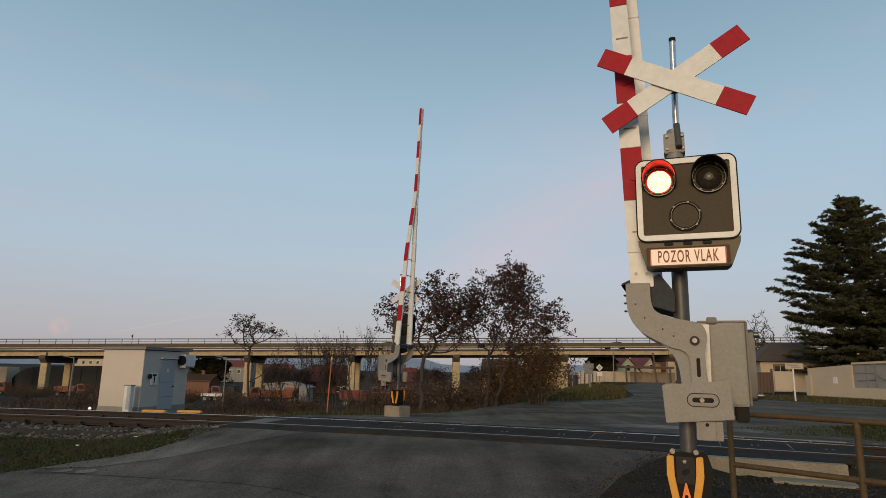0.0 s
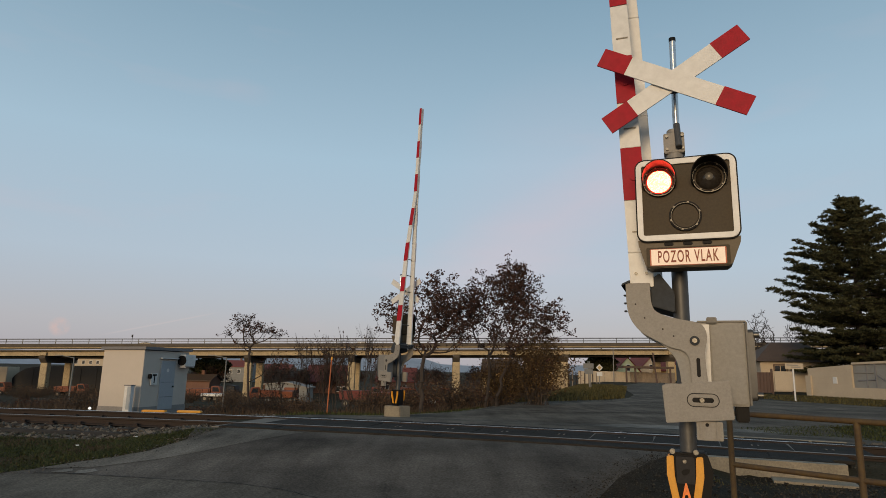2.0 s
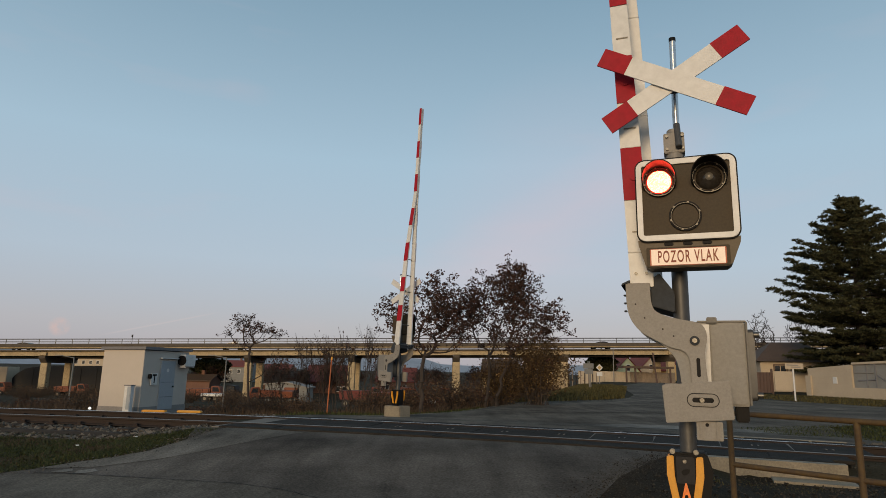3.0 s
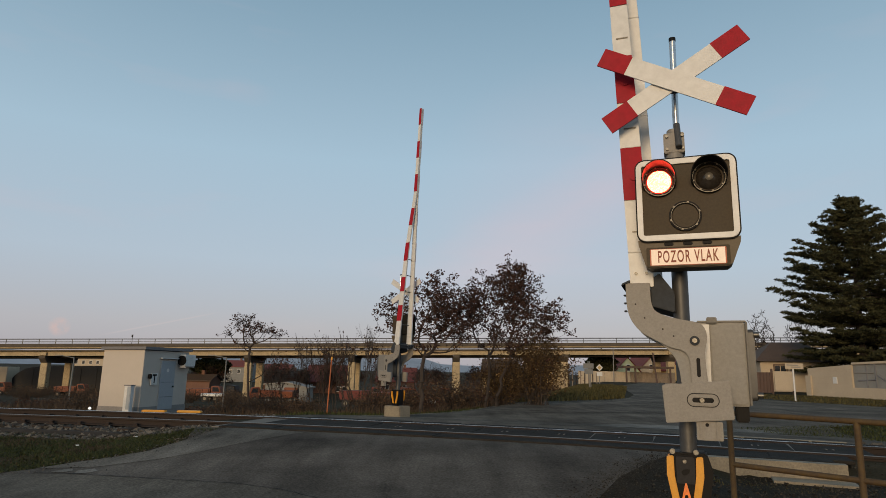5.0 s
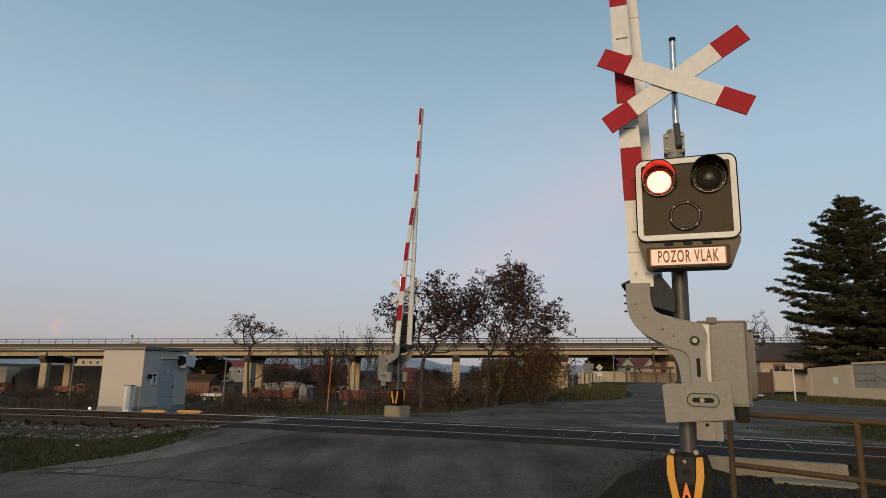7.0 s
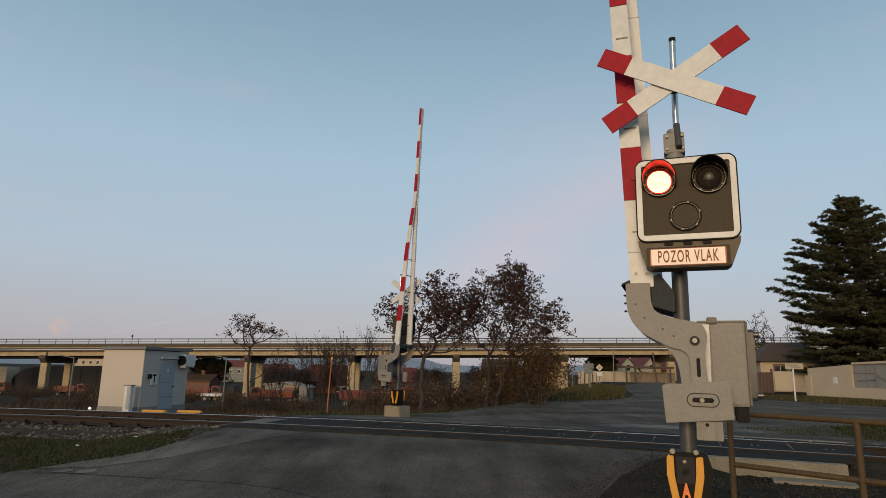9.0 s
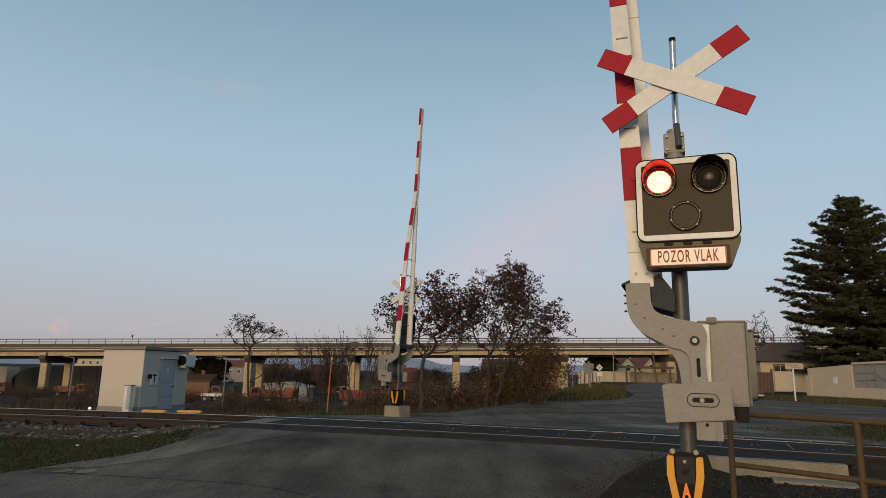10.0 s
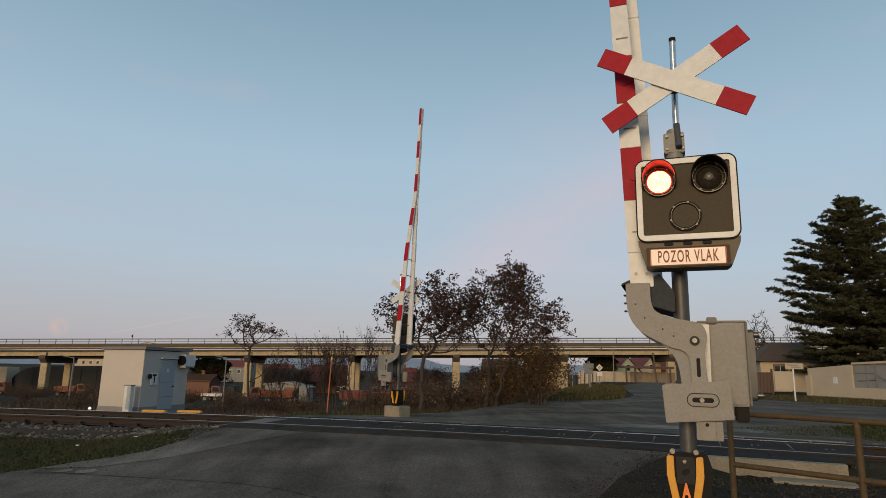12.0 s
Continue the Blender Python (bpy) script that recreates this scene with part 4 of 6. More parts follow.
def blades(name, spots, material, label, lean=0.5, seed=2, width=0.006):
    """Thin tapering blades at (x, y, z, height) as one mesh."""
    rnd = random.Random(seed)
    vs, fs = [], []
    for x, y, z, h in spots:
        a, k = rnd.uniform(0, 6.28), rnd.uniform(0, lean) * h
        w = width * rnd.uniform(0.6, 1.4)
        dx, dy = math.cos(a + 1.57) * w, math.sin(a + 1.57) * w
        tx, ty = math.cos(a) * k, math.sin(a) * k
        o = len(vs)
        vs += [(x - dx, y - dy, z), (x + dx, y + dy, z), (x + tx * .4 + dx * .7, y + ty * .4 + dy * .7, z + h * .6), (x + tx * .4 - dx * .7, y + ty * .4 - dy * .7, z + h * .6), (x + tx, y + ty, z + h)]
        fs += [(o, o + 1, o + 2, o + 3), (o + 3, o + 2, o + 4)]
    return tagged(raw(name, vs, fs, material), label, "grass" if "grass" in name else "weeds", kind="stuff")


def road_left(y):
    """The road's left edge."""
    return float(np.interp(y, (6.8, 7.15, 7.55, 7.95, 8.4, 8.76, 9.16, 10.1, 11.1, 12.0), (-10, -6.5, -5.3, -4.95, -4.72, -4.37, -4.1, -3.95, -3.88, -3.85)))


def grasses():
    rnd = random.Random(12)
    spots = []
    while len(spots) < 90000:
        y = rnd.uniform(6.2, 12.4)
        x = rnd.uniform(-11.5, -3.9)
        if x > road_left(y) - 0.03 + 0.15 * noise.noise((x * 2, y * 2, 0)) or y > track_pt(x, -2.45)[1] + 0.25 * noise.noise((x, y, 5)) or y < 6.75:
            continue
        spots.append((x, y, land(x, y) - 0.03, rnd.uniform(0.018, 0.052) * (1 + 0.7 * noise.noise((x * 0.6, y * 0.6, 2)))))
    dry = [p for p in spots if noise.noise((p[0] * 0.8, p[1] * 1.1, 9)) + rnd.gauss(0, 0.25) < -0.32]
    gone = set(dry)
    blades("grass", [p for p in spots if p not in gone], M_GRASS, "short patchy winter grass beside the road", 2.6)
    blades("grass", dry, M_DRYGRASS, "withered brown grass patches beside the road", 1.8, 11)
    spots = []
    while len(spots) < 9000:
        x, y = rnd.uniform(7.6, 14.5), rnd.uniform(12.8, 19.3)
        if y > 16.6 + (x - 8.2) * 0.45 or y < track_pt(x, 1.2)[1] or x < 9.0 and y < 14.2:
            continue
        spots.append((x, y, land(x, y) - 0.03, rnd.uniform(0.03, 0.09)))
    blades("grass", spots, M_GRASS, "tufty winter grass between track and road", 1.6, 5, 0.009)
    spots = []
    while len(spots) < 7500:
        x, y = rnd.uniform(1.6, 6.8), rnd.uniform(5.6, 8.3)
        if x < 1.6 + (y - 5.6) * 0.6 or noise.noise((x * 1.2, y * 1.2, 4)) < -0.05:
            continue
        spots.append((x, y, land(x, y) - 0.03, rnd.uniform(0.015, 0.05)))
    blades("grass", spots, M_BANKGRASS, "sparse dry grass on trodden earth", 0.9, 6)
    spots = []
    while len(spots) < 7000:
        x, y = rnd.uniform(18.5, 29), rnd.uniform(29.5, 47)
        if x < 19.6 + max(0, 33 - y) * 0.4 or x > 28.6 - (y - 41) * 0.2:
            continue
        spots.append((x, y, land(x, y) - 0.03, rnd.uniform(0.04, 0.12)))
    blades("grass", spots, M_BANKGRASS, "grass verge in front of the cream wall", 1.6, 9, 0.02)
    spots = []
    while len(spots) < 21000:
        x, y = rnd.uniform(3.5, 19), rnd.uniform(29, 70)
        if not 4.9 + (y - 29) * 0.15 - 1.5 < x < (10.0 + (y - 34.6) * 0.30 if y > 34.6 else 4.8 + (y - 28.6) * 0.88):
            continue
        spots.append((x, y, land(x, y) - 0.03, rnd.uniform(0.06, 0.24)))
    blades("grass", spots, M_BANKGRASS, "rough yellowish grass bank beside the far road", 0.8, 10, 0.03)
    # verge strip and dry weeds behind the track
    spots, spots2 = [], []
    while len(spots) < 9000:
        x, y = rnd.uniform(-9, 4.5), rnd.uniform(17.5, 25)
        if y < 16.5 + (x + 2) * 0.2 or (x > -2.5 and y < 20.5 + (x + 0.8) * 1.65):
            continue
        spots.append((x, y, land(x, y) - 0.03, rnd.uniform(0.05, 0.16)))
    blades("grass", spots, M_GRASS, "grass verge below the dry weeds", 0.7, 7, 0.012)
    while len(spots2) < 26000:
        x, y = rnd.uniform(-32, 6), rnd.uniform(22, 42)
        if x > -2.5 and y < 22 + (x + 0.8) * 1.55:
            continue
        if -16 < x < -11 and y < 31.5:
            continue
        k = 0.6 + 0.6 * noise.noise((x * 0.5, y * 0.5, 1))
        if rnd.random() > k:
            continue
        spots2.append((x, y, land(x, y) - 0.03, rnd.uniform(0.2, 0.75) * k * (0.8 if y < 28 else 1.0)))
    blades("weeds", spots2, M_DRYGRASS, "tall dry brown weeds and brambles", 1.1, 8, 0.014)


# ---------------------------------------------------------------- trees
def limb(vs, fs, a, b, ra, rb, n=5):
    a, b = Vector(a), Vector(b)
    q = (b - a).to_track_quat("Z", "Y")
    o = len(vs)
    for p, r in ((a, ra), (b, rb)):
        for i in range(n):
            t = 2 * math.pi * i / n
            vs.append(tuple(p + q @ Vector((r * math.cos(t), r * math.sin(t), 0))))
    fs += [(o + i, o + (i + 1) % n, o + n + (i + 1) % n, o + n + i) for i in range(n)]


def leafy_tree(at, height, spread, seed, label, stems=1, leaf=0.06, per_tip=9, density=1.0, material=None, levels=4, upright=0.5, clump=0.16, low=0.3, tips=1.0, thin=1.0, dome=0.0):
    rnd = random.Random(seed)
    t = thing("tree", pose(*at), label, "tree")
    vs, fs, lv, lf = [], [], [], []

    def clump_at(p):
        for _ in range(per_tip):
            if rnd.random() > density:
                continue
            c = p + Vector((rnd.gauss(0, clump), rnd.gauss(0, clump), rnd.gauss(0, clump * 0.8)))
            m = Euler((rnd.uniform(0, 6), rnd.uniform(0, 6), rnd.uniform(0, 6))).to_matrix()
            s = leaf * rnd.uniform(0.6, 1.4)
            o = len(lv)
            lv.extend(tuple(c + m @ Vector(q) * s) for q in ((-0.5, 0, 0), (0, -0.9, 0.1), (0.5, 0, 0), (0, 0.9, 0.15)))
            lf.append((o, o + 1, o + 2, o + 3))

    def grow(p, d, length, r, lev):
        segs = 3
        for k in range(segs):
            d = (d + Vector((rnd.gauss(0, 0.13), rnd.gauss(0, 0.13), rnd.gauss(0.03, 0.08)))).normalized()
            q = p + d * length / segs
            limb(vs, fs, p, q, r * (1 - 0.22 * k / segs), r * (1 - 0.22 * (k + 1) / segs), 6 if lev == 0 else 4 if lev < 3 else 3)
            p = q
            if lev >= levels - 1 and rnd.random() < tips:
                clump_at(p)
            if lev < levels and k > 0:
                for _ in range(rnd.choice((1, 2)) if lev else 2):
                    side = Vector((rnd.gauss(0, 1), rnd.gauss(0, 1), rnd.uniform(-0.2, 0.9))).normalized()
                    nd = (d * upright + side * (1 - upright) * spread).normalized()
                    grow(p, nd, length * rnd.uniform(0.55, 0.8), r * 0.55, lev + 1)
        if lev < levels:
            grow(p, d, length * 0.75, r * 0.7, lev + 1)

    for k in range(stems):
        a = rnd.uniform(0, 6.28)
        d = Vector((math.cos(a) * 0.25 * (stems > 1), math.sin(a) * 0.25 * (stems > 1), 1)).normalized()
        grow(Vector((math.cos(a) * 0.15 * (stems > 1), math.sin(a) * 0.15 * (stems > 1), -0.1)), d, height * low, (height * 0.010 + 0.012) * thin, 0)
    top = max(v[2] for v in vs)
    k = height / top

    def settle(p):
        """Draws the crown in at the top and out lower down."""
        u = min(1.0, max(0.0, p[2] / top))
        g = k * (1 + dome * (0.62 * math.sin(math.pi * min(1.0, u / 0.95)) ** 2 - 0.55 * max(0.0, u - 0.62) / 0.38))
        return p[0] * g, p[1] * g, p[2] * k
    vs = [settle(p) for p in vs]
    raw("trunk", vs, fs, M_BARK, t, "grey-brown trunk with bare branches")
    if lv:
        lv = [settle(p) for p in lv]
        raw("crown", lv, lf, material or M_DEADLEAF, t, "sparse crown of withered leaves")
    return t


def crown_tree(at, label, fork, lobes, count, seed, leafy=0.8, leaf=0.05, per=9, clump=0.07, material=None, base_r=0.07, stems=((0, 0),), fine=0.006):
    """A tree whose branches reach for points spread through its lobes (x, y, z, rx, ry, rz), with a leaf cluster at most of their ends."""
    rnd = random.Random(seed)
    t = thing("tree", pose(*at), label, "tree")
    pts, total = [], sum(l[3] * l[4] * l[5] * l[6] for l in lobes)
    for cx, cy, cz, rx, ry, rz, dense in lobes:
        for _ in range(int(count * rx * ry * rz * dense / total) + 1):
            d = Vector((rnd.gauss(0, 1), rnd.gauss(0, 1), rnd.gauss(0, 1))).normalized() * rnd.random() ** 0.42 * rnd.uniform(0.85, 1.08)
            pts.append(Vector((cx + d.x * rx, cy + d.y * ry, cz + d.z * rz)))
    pos, par, far = [], [], []

    def node(p, parent):
        pos.append(p)
        par.append(parent)
        far.append(0 if parent < 0 else far[parent] + (p - pos[parent]).length)
        return len(pos) - 1

    for sx, lean in stems:
        k = node(Vector((sx, 0, -0.15)), -1)
        for i in range(1, 7):
            k = node(Vector((sx + lean * i / 6 + rnd.gauss(0, 0.03), rnd.gauss(0, 0.05), fork * i / 6)), k)
    pts.sort(key=lambda q: (q - Vector((0, 0, fork))).length)
    ends = []
    for q in pts:
        arr = np.array(pos)
        away = np.array(q) - arr
        dist = np.sqrt((away ** 2).sum(1))
        cost = dist + 0.30 * np.array(far) + 1.6 * np.maximum(0, 0.10 - away[:, 2] / (dist + 1e-6)) * dist + 2.0 * (arr[:, 2] < fork * 0.45)
        k = int(cost.argmin())
        a, n = pos[k], max(1, min(7, int(dist[k] / 0.22)))
        side = Vector((rnd.gauss(0, 1), rnd.gauss(0, 1), rnd.gauss(-0.5, 0.6))) * 0.055 * dist[k]
        for i in range(1, n + 1):
            f = i / n
            k = node(a.lerp(q, f) + side * math.sin(math.pi * f) + Vector((rnd.gauss(0, 0.015), rnd.gauss(0, 0.015), 0)), k)
        ends.append(k)
    weight = [0.0] * len(pos)
    for k in ends:
        weight[k] += 1
    for k in range(len(pos) - 1, -1, -1):
        if par[k] >= 0:
            weight[par[k]] += weight[k]
    most = max(weight)
    vs, fs, lv, lf = [], [], [], []
    for k in range(len(pos)):
        if par[k] >= 0:
            ra, rb = (max(fine, base_r * (weight[i] / most) ** 0.46) for i in (par[k], k))
            limb(vs, fs, pos[par[k]], pos[k], min(ra, rb * 1.5), rb, 6 if rb > 0.03 else 4 if rb > 0.012 else 3)
    for k in ends:
        d = (pos[k] - pos[par[k]]).normalized()
        for _ in range(2):
            tip = pos[k] + (d + Vector((rnd.gauss(0, 0.5), rnd.gauss(0, 0.5), rnd.gauss(0.2, 0.4)))) * rnd.uniform(0.10, 0.26)
            limb(vs, fs, pos[k], tip, fine, fine * 0.5, 3)
            if rnd.random() > leafy:
                continue
            for _ in range(per):
                c = tip + Vector((rnd.gauss(0, clump), rnd.gauss(0, clump), rnd.gauss(-0.02, clump * 0.8)))
                m = Euler((rnd.uniform(0, 6), rnd.uniform(0, 6), rnd.uniform(0, 6))).to_matrix()
                z = leaf * rnd.uniform(0.6, 1.4)
                o = len(lv)
                lv.extend(tuple(c + m @ Vector(q) * z) for q in ((-0.5, 0, 0), (0, -0.9, 0.1), (0.5, 0, 0), (0, 0.9, 0.15)))
                lf.append((o, o + 1, o + 2, o + 3))
    raw("trunk", vs, fs, M_BARK, t, "grey-brown trunk and branches")
    if lv:
        raw("crown", lv, lf, material or M_DEADLEAF, t, "clusters of withered dark leaves")
    return t


def bush(at, rx, rz, seed, count, material, label, leaf=0.07):
    rnd = random.Random(seed)
    t = thing("bush", pose(*at), label, "bush")
    vs, fs, lv, lf = [], [], [], []
    for _ in range(70):
        a, k = rnd.uniform(0, 6.28), rnd.uniform(0.1, 1) ** 0.7
        top = Vector((math.cos(a) * rx * k, math.sin(a) * rx * k * 0.7, rz * rnd.uniform(0.5, 1.08) * (1.1 - 0.45 * k)))
        mid = top * 0.5 + Vector((rnd.gauss(0, 0.1), rnd.gauss(0, 0.1), 0.15))
        limb(vs, fs, (rnd.gauss(0, 0.2), rnd.gauss(0, 0.2), -0.1), mid, 0.016, 0.011, 3)
        limb(vs, fs, mid, top, 0.011, 0.003, 3)
        for _ in range(count // 70):
            c = (mid if rnd.random() < 0.35 else Vector()).lerp(top, rnd.uniform(0.35, 1.0)) + Vector((rnd.gauss(0, 0.22), rnd.gauss(0, 0.22), rnd.gauss(0, 0.2)))
            m = Euler((rnd.uniform(0, 6), rnd.uniform(0, 6), rnd.uniform(0, 6))).to_matrix()
            s = leaf * rnd.uniform(0.5, 1.3)
            o = len(lv)
            lv.extend(tuple(c + m @ Vector(q) * s) for q in ((-0.5, 0, 0), (0, -0.9, 0.1), (0.5, 0, 0), (0, 0.9, 0.15)))
            lf.append((o, o + 1, o + 2, o + 3))
    raw("stem_mass", vs, fs, M_BARK, t, "thin bare stems")
    raw("foliage", lv, lf, material, t)
    return t


def pine(at, height, radius, seed):
    rnd = random.Random(seed)
    t = thing("pine_tree", pose(*at), "tall dark green pine with layered branches behind the wall", "tree")
    vs, fs, lv, lf = [], [], [], []
    limb(vs, fs, (0, 0, 0), (0.1, 0, height * 0.6), 0.32, 0.17, 9)
    limb(vs, fs, (0.1, 0, height * 0.6), (0.0, 0, height * 0.985), 0.17, 0.03, 7)

    def tuft(c, size):
        """A rounded bunch of needles, most of them pointing up and out."""
        for _ in range(11):
            n = Vector((rnd.gauss(0, 0.75), rnd.gauss(0, 0.75), rnd.gauss(0.35, 0.45))).normalized()
            side = n.cross(Vector((rnd.gauss(0, 1), rnd.gauss(0, 1), rnd.gauss(0, 1)))).normalized() * size * 0.16
            o = len(lv)
            lv.extend((tuple(c - side), tuple(c + side), tuple(c + n * size + side * 0.4), tuple(c + n * size - side * 0.4)))
            lf.append((o, o + 1, o + 2, o + 3))

    def reach_at(u):
        return radius * float(np.interp(u, (0.08, 0.15, 0.26, 0.35, 0.43, 0.55, 0.68, 0.81, 0.89, 0.95, 1.0), (0.72, 0.80, 0.84, 0.86, 0.97, 1.0, 0.74, 0.45, 0.26, 0.12, 0.02)))

    z = height * 0.15
    while z < height * 0.985:
        u = z / height
        whorl = rnd.uniform(0, 6.283)
        limbs = 12 if u < 0.45 else 9 if u < 0.8 else 7
        for w in range(limbs):
            a = whorl + (w + rnd.uniform(-0.3, 0.3)) * 6.283 / limbs
            reach = reach_at(u) * rnd.choice((0.62, 0.8, 0.95, 1.0, 1.08))
            rise = -0.26 + 0.62 * u + rnd.gauss(0, 0.06)
            p0 = Vector((0.05, 0, z + rnd.gauss(0, 0.15)))
            d = Vector((math.cos(a), math.sin(a), 0))
            across = Vector((-d.y, d.x, 0))
            prev, n = p0, max(3, int(reach / 0.5))
            for k in range(1, n + 1):
                f = k / n
                p = p0 + d * reach * f + across * math.sin(f * 3 + w) * 0.12 + Vector((0, 0, reach * (rise * f - 0.16 * f * (1 - f)) + 0.07 * reach * f ** 3))
                limb(vs, fs, prev, p, 0.06 * (1 - f) + 0.016, 0.06 * (1 - f) + 0.010, 3)
                prev = p
                if f < 0.25:
                    continue
                # side twigs, each ending in flat pads of tufts
                for sgn in (-1, 1):
                    span = (0.28 + 0.55 * (1 - abs(f - 0.62))) * max(0.45, reach / 5.5) * rnd.uniform(0.5, 1.2)
                    tip = p + across * sgn * span + d * span * 0.55 + Vector((0, 0, rnd.gauss(0.05, 0.07)))
                    limb(vs, fs, p, tip, 0.014, 0.006, 3)
                    for g in (0.35, 0.6, 0.8, 1.0):
                        c = p.lerp(tip, g)
                        for _ in range(3):
                            tuft(c + Vector((rnd.gauss(0, 0.13), rnd.gauss(0, 0.13), rnd.gauss(0.05, 0.05))), rnd.uniform(0.13, 0.24))
                for _ in range(2):
                    tuft(p + Vector((rnd.gauss(0, 0.15), rnd.gauss(0, 0.15), rnd.uniform(0.0, 0.15))), rnd.uniform(0.15, 0.26))
        z += (0.72 if u < 0.35 else 0.80) - 0.25 * u
    for k in range(9):
        tuft(Vector((rnd.gauss(0, 0.08), rnd.gauss(0, 0.08), height * (0.93 + 0.007 * k))), 0.30)
    raw("trunk", vs, fs, M_BARK, t, "brown trunk and branches")
    raw("crown", lv, lf, M_NEEDLE, t, "dense dark needle tufts")
    return t


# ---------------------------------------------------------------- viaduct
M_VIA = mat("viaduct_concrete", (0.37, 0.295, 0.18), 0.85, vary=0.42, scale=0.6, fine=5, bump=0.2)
# weathered edge tone, which also paints in the shade below the deck
M_VIAD = mat("weathered_shaded_viaduct_concrete", (0.080, 0.066, 0.05), 0.9, vary=0.35, scale=0.7, fine=5, bump=0.2)
M_RAILDARK = mat("dark_grey_rail_paint", (0.045, 0.048, 0.055), 0.6, vary=0.2)
VY = 115.0


def deck_height(x):
    return 4.30 + (x + 80.5) * 0.02242


def viaduct():
    v = tagged(new("viaduct"), "long concrete road viaduct on paired columns", "viaduct", kind="structure")

    def run(name, z0, z1, y0, y1, material, label="", x0=-420.0, x1=340.0, bow=0.0):
        bm = B()
        vs = [[bm.verts.new((x, y, deck_height(x) + z)) for y, z in ((y0, z0), (y1, z0), (y1, z1), (y0 - bow, z1))] for x in (x0, x1)]
        for i in range(4):
            bm.faces.new((vs[0][i], vs[0][(i + 1) % 4], vs[1][(i + 1) % 4], vs[1][i]))
        bm.faces.new(vs[0])
        bm.faces.new(vs[1][::-1])
        return part(name, bm, material, v, label)
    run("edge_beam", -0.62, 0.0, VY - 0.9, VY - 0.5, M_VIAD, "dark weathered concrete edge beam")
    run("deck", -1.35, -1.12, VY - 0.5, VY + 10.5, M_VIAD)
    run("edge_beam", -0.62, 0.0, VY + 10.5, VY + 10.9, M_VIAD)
    run("ledge", -0.80, -0.62, VY - 0.75, VY - 0.5, M_VIA)
    run("top_rail", 0.74, 0.90, VY - 0.75, VY - 0.6, M_RAILDARK, "grey steel parapet rail")
    run("middle_rail", 0.40, 0.46, VY - 0.74, VY - 0.66, M_RAILDARK, "grey steel parapet rail")
    run("top_rail", 0.76, 0.86, VY + 10.65, VY + 10.75, M_GALVD, "grey steel parapet rail")
    cols = [-129.5, -110.5, -91.5, -72.4, -53.6, -35.2, -16.3, 2.9, 22.7, 42.3, 62, 82, 102]
    for k in range(len(cols) - 1):
        for y0, y1 in ((VY, VY + 0.7), (VY + 3.1, VY + 3.8), (VY + 6.2, VY + 6.9), (VY + 9.3, VY + 10.0)):
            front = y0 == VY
            # inner girders hang lower, with their under-deck shade put into the colour
            run("girder", -2.15 if front else -2.5, -1.25, y0, y1, M_VIA if front else M_VIAD, "pale ochre concrete girder" if front else "inner concrete girder with shade in its colour", cols[k] + 0.64, cols[k + 1] - 0.64)
        run("joint_beam", -2.15, -1.25, VY + 0.1, VY + 0.6, M_VIA, "", cols[k] - 0.6, cols[k] + 0.6)
    # railing posts on the near side
    bm = B()
    box(bm, (0, 0, 0.4), (0.09, 0.09, 0.8))
    me = bpy.data.meshes.new("rail_post")
    bm.to_mesh(me)
    bm.free()
    me.materials.append(M_GALVD)
    x = -100.0
    while x < 75:
        ob = new("rail_post", me)
        ob.parent = v
        ob.location = (x, VY - 0.7, deck_height(x))
        x += 3.0
    for x in cols:
        zt = deck_height(x) - 2.15
        bm = B()
        prism(bm, [(VY - 0.3, 0), (VY + 10.3, 0), (VY + 10.3, -0.45), (VY + 9.4, -1.25), (VY + 0.5, -1.25), (VY - 0.3, -0.45)], -0.6, 0.6)
        for q in bm.verts:
            q.co.x, q.co.y = -q.co.y, q.co.x
        # crosshead darker than its columns: its shaded side is painted in
        cap = part("pier_cap", bm, M_VIAD, v, "weathered concrete crosshead, haunched ends, shade in its colour", m=pose(x, 0, zt), bevel=0.04)
        bm = B()
        box(bm, (0, VY - 0.1, 0.35), (1.5, 0.5, 0.55))
        part("bearing_block", bm, M_VIA, cap, bevel=0.04)
        for yy in (VY + 1.2, VY + 8.6):
            h = zt - 1.2 - (land(x, yy) - 0.5)
            bm = B()
            box(bm, (0, 0, -h / 2), (1.25, 1.25, h))
            part("column", bm, M_VIA, v, "weathered ochre concrete column", m=pose(x, yy, zt - 1.2), bevel=0.06)
    bm = B()
    tube(bm, (0, 0, 0), (0, 0, 1.5), 0.04, seg=8)
    box(bm, (0, -0.05, 1.4), (0.28, 0.1, 0.4))
    part("marker_post", bm, M_DARK, v, "small dark marker post", m=pose(-56.2, VY - 0.7, deck_height(-56.2)))


M_CARDARK = mat("dark_car_paint", (0.03, 0.032, 0.036), 0.3, 0.2, vary=0.1)
M_CARWHITE = mat("white_car_paint", (0.7, 0.7, 0.7), 0.3, vary=0.05)
M_CARGREY = mat("grey_car_paint", (0.16, 0.16, 0.17), 0.3, 0.3, vary=0.1)
M_GLASS = mat("dark_window_glass", (0.02, 0.024, 0.03), 0.08, vary=0.2, bump=0)
M_TYRE = mat("tyre_rubber", (0.02, 0.02, 0.02), 0.8)
M_HEADLIGHT = mat("clear_headlight", (0.7, 0.7, 0.68), 0.15)


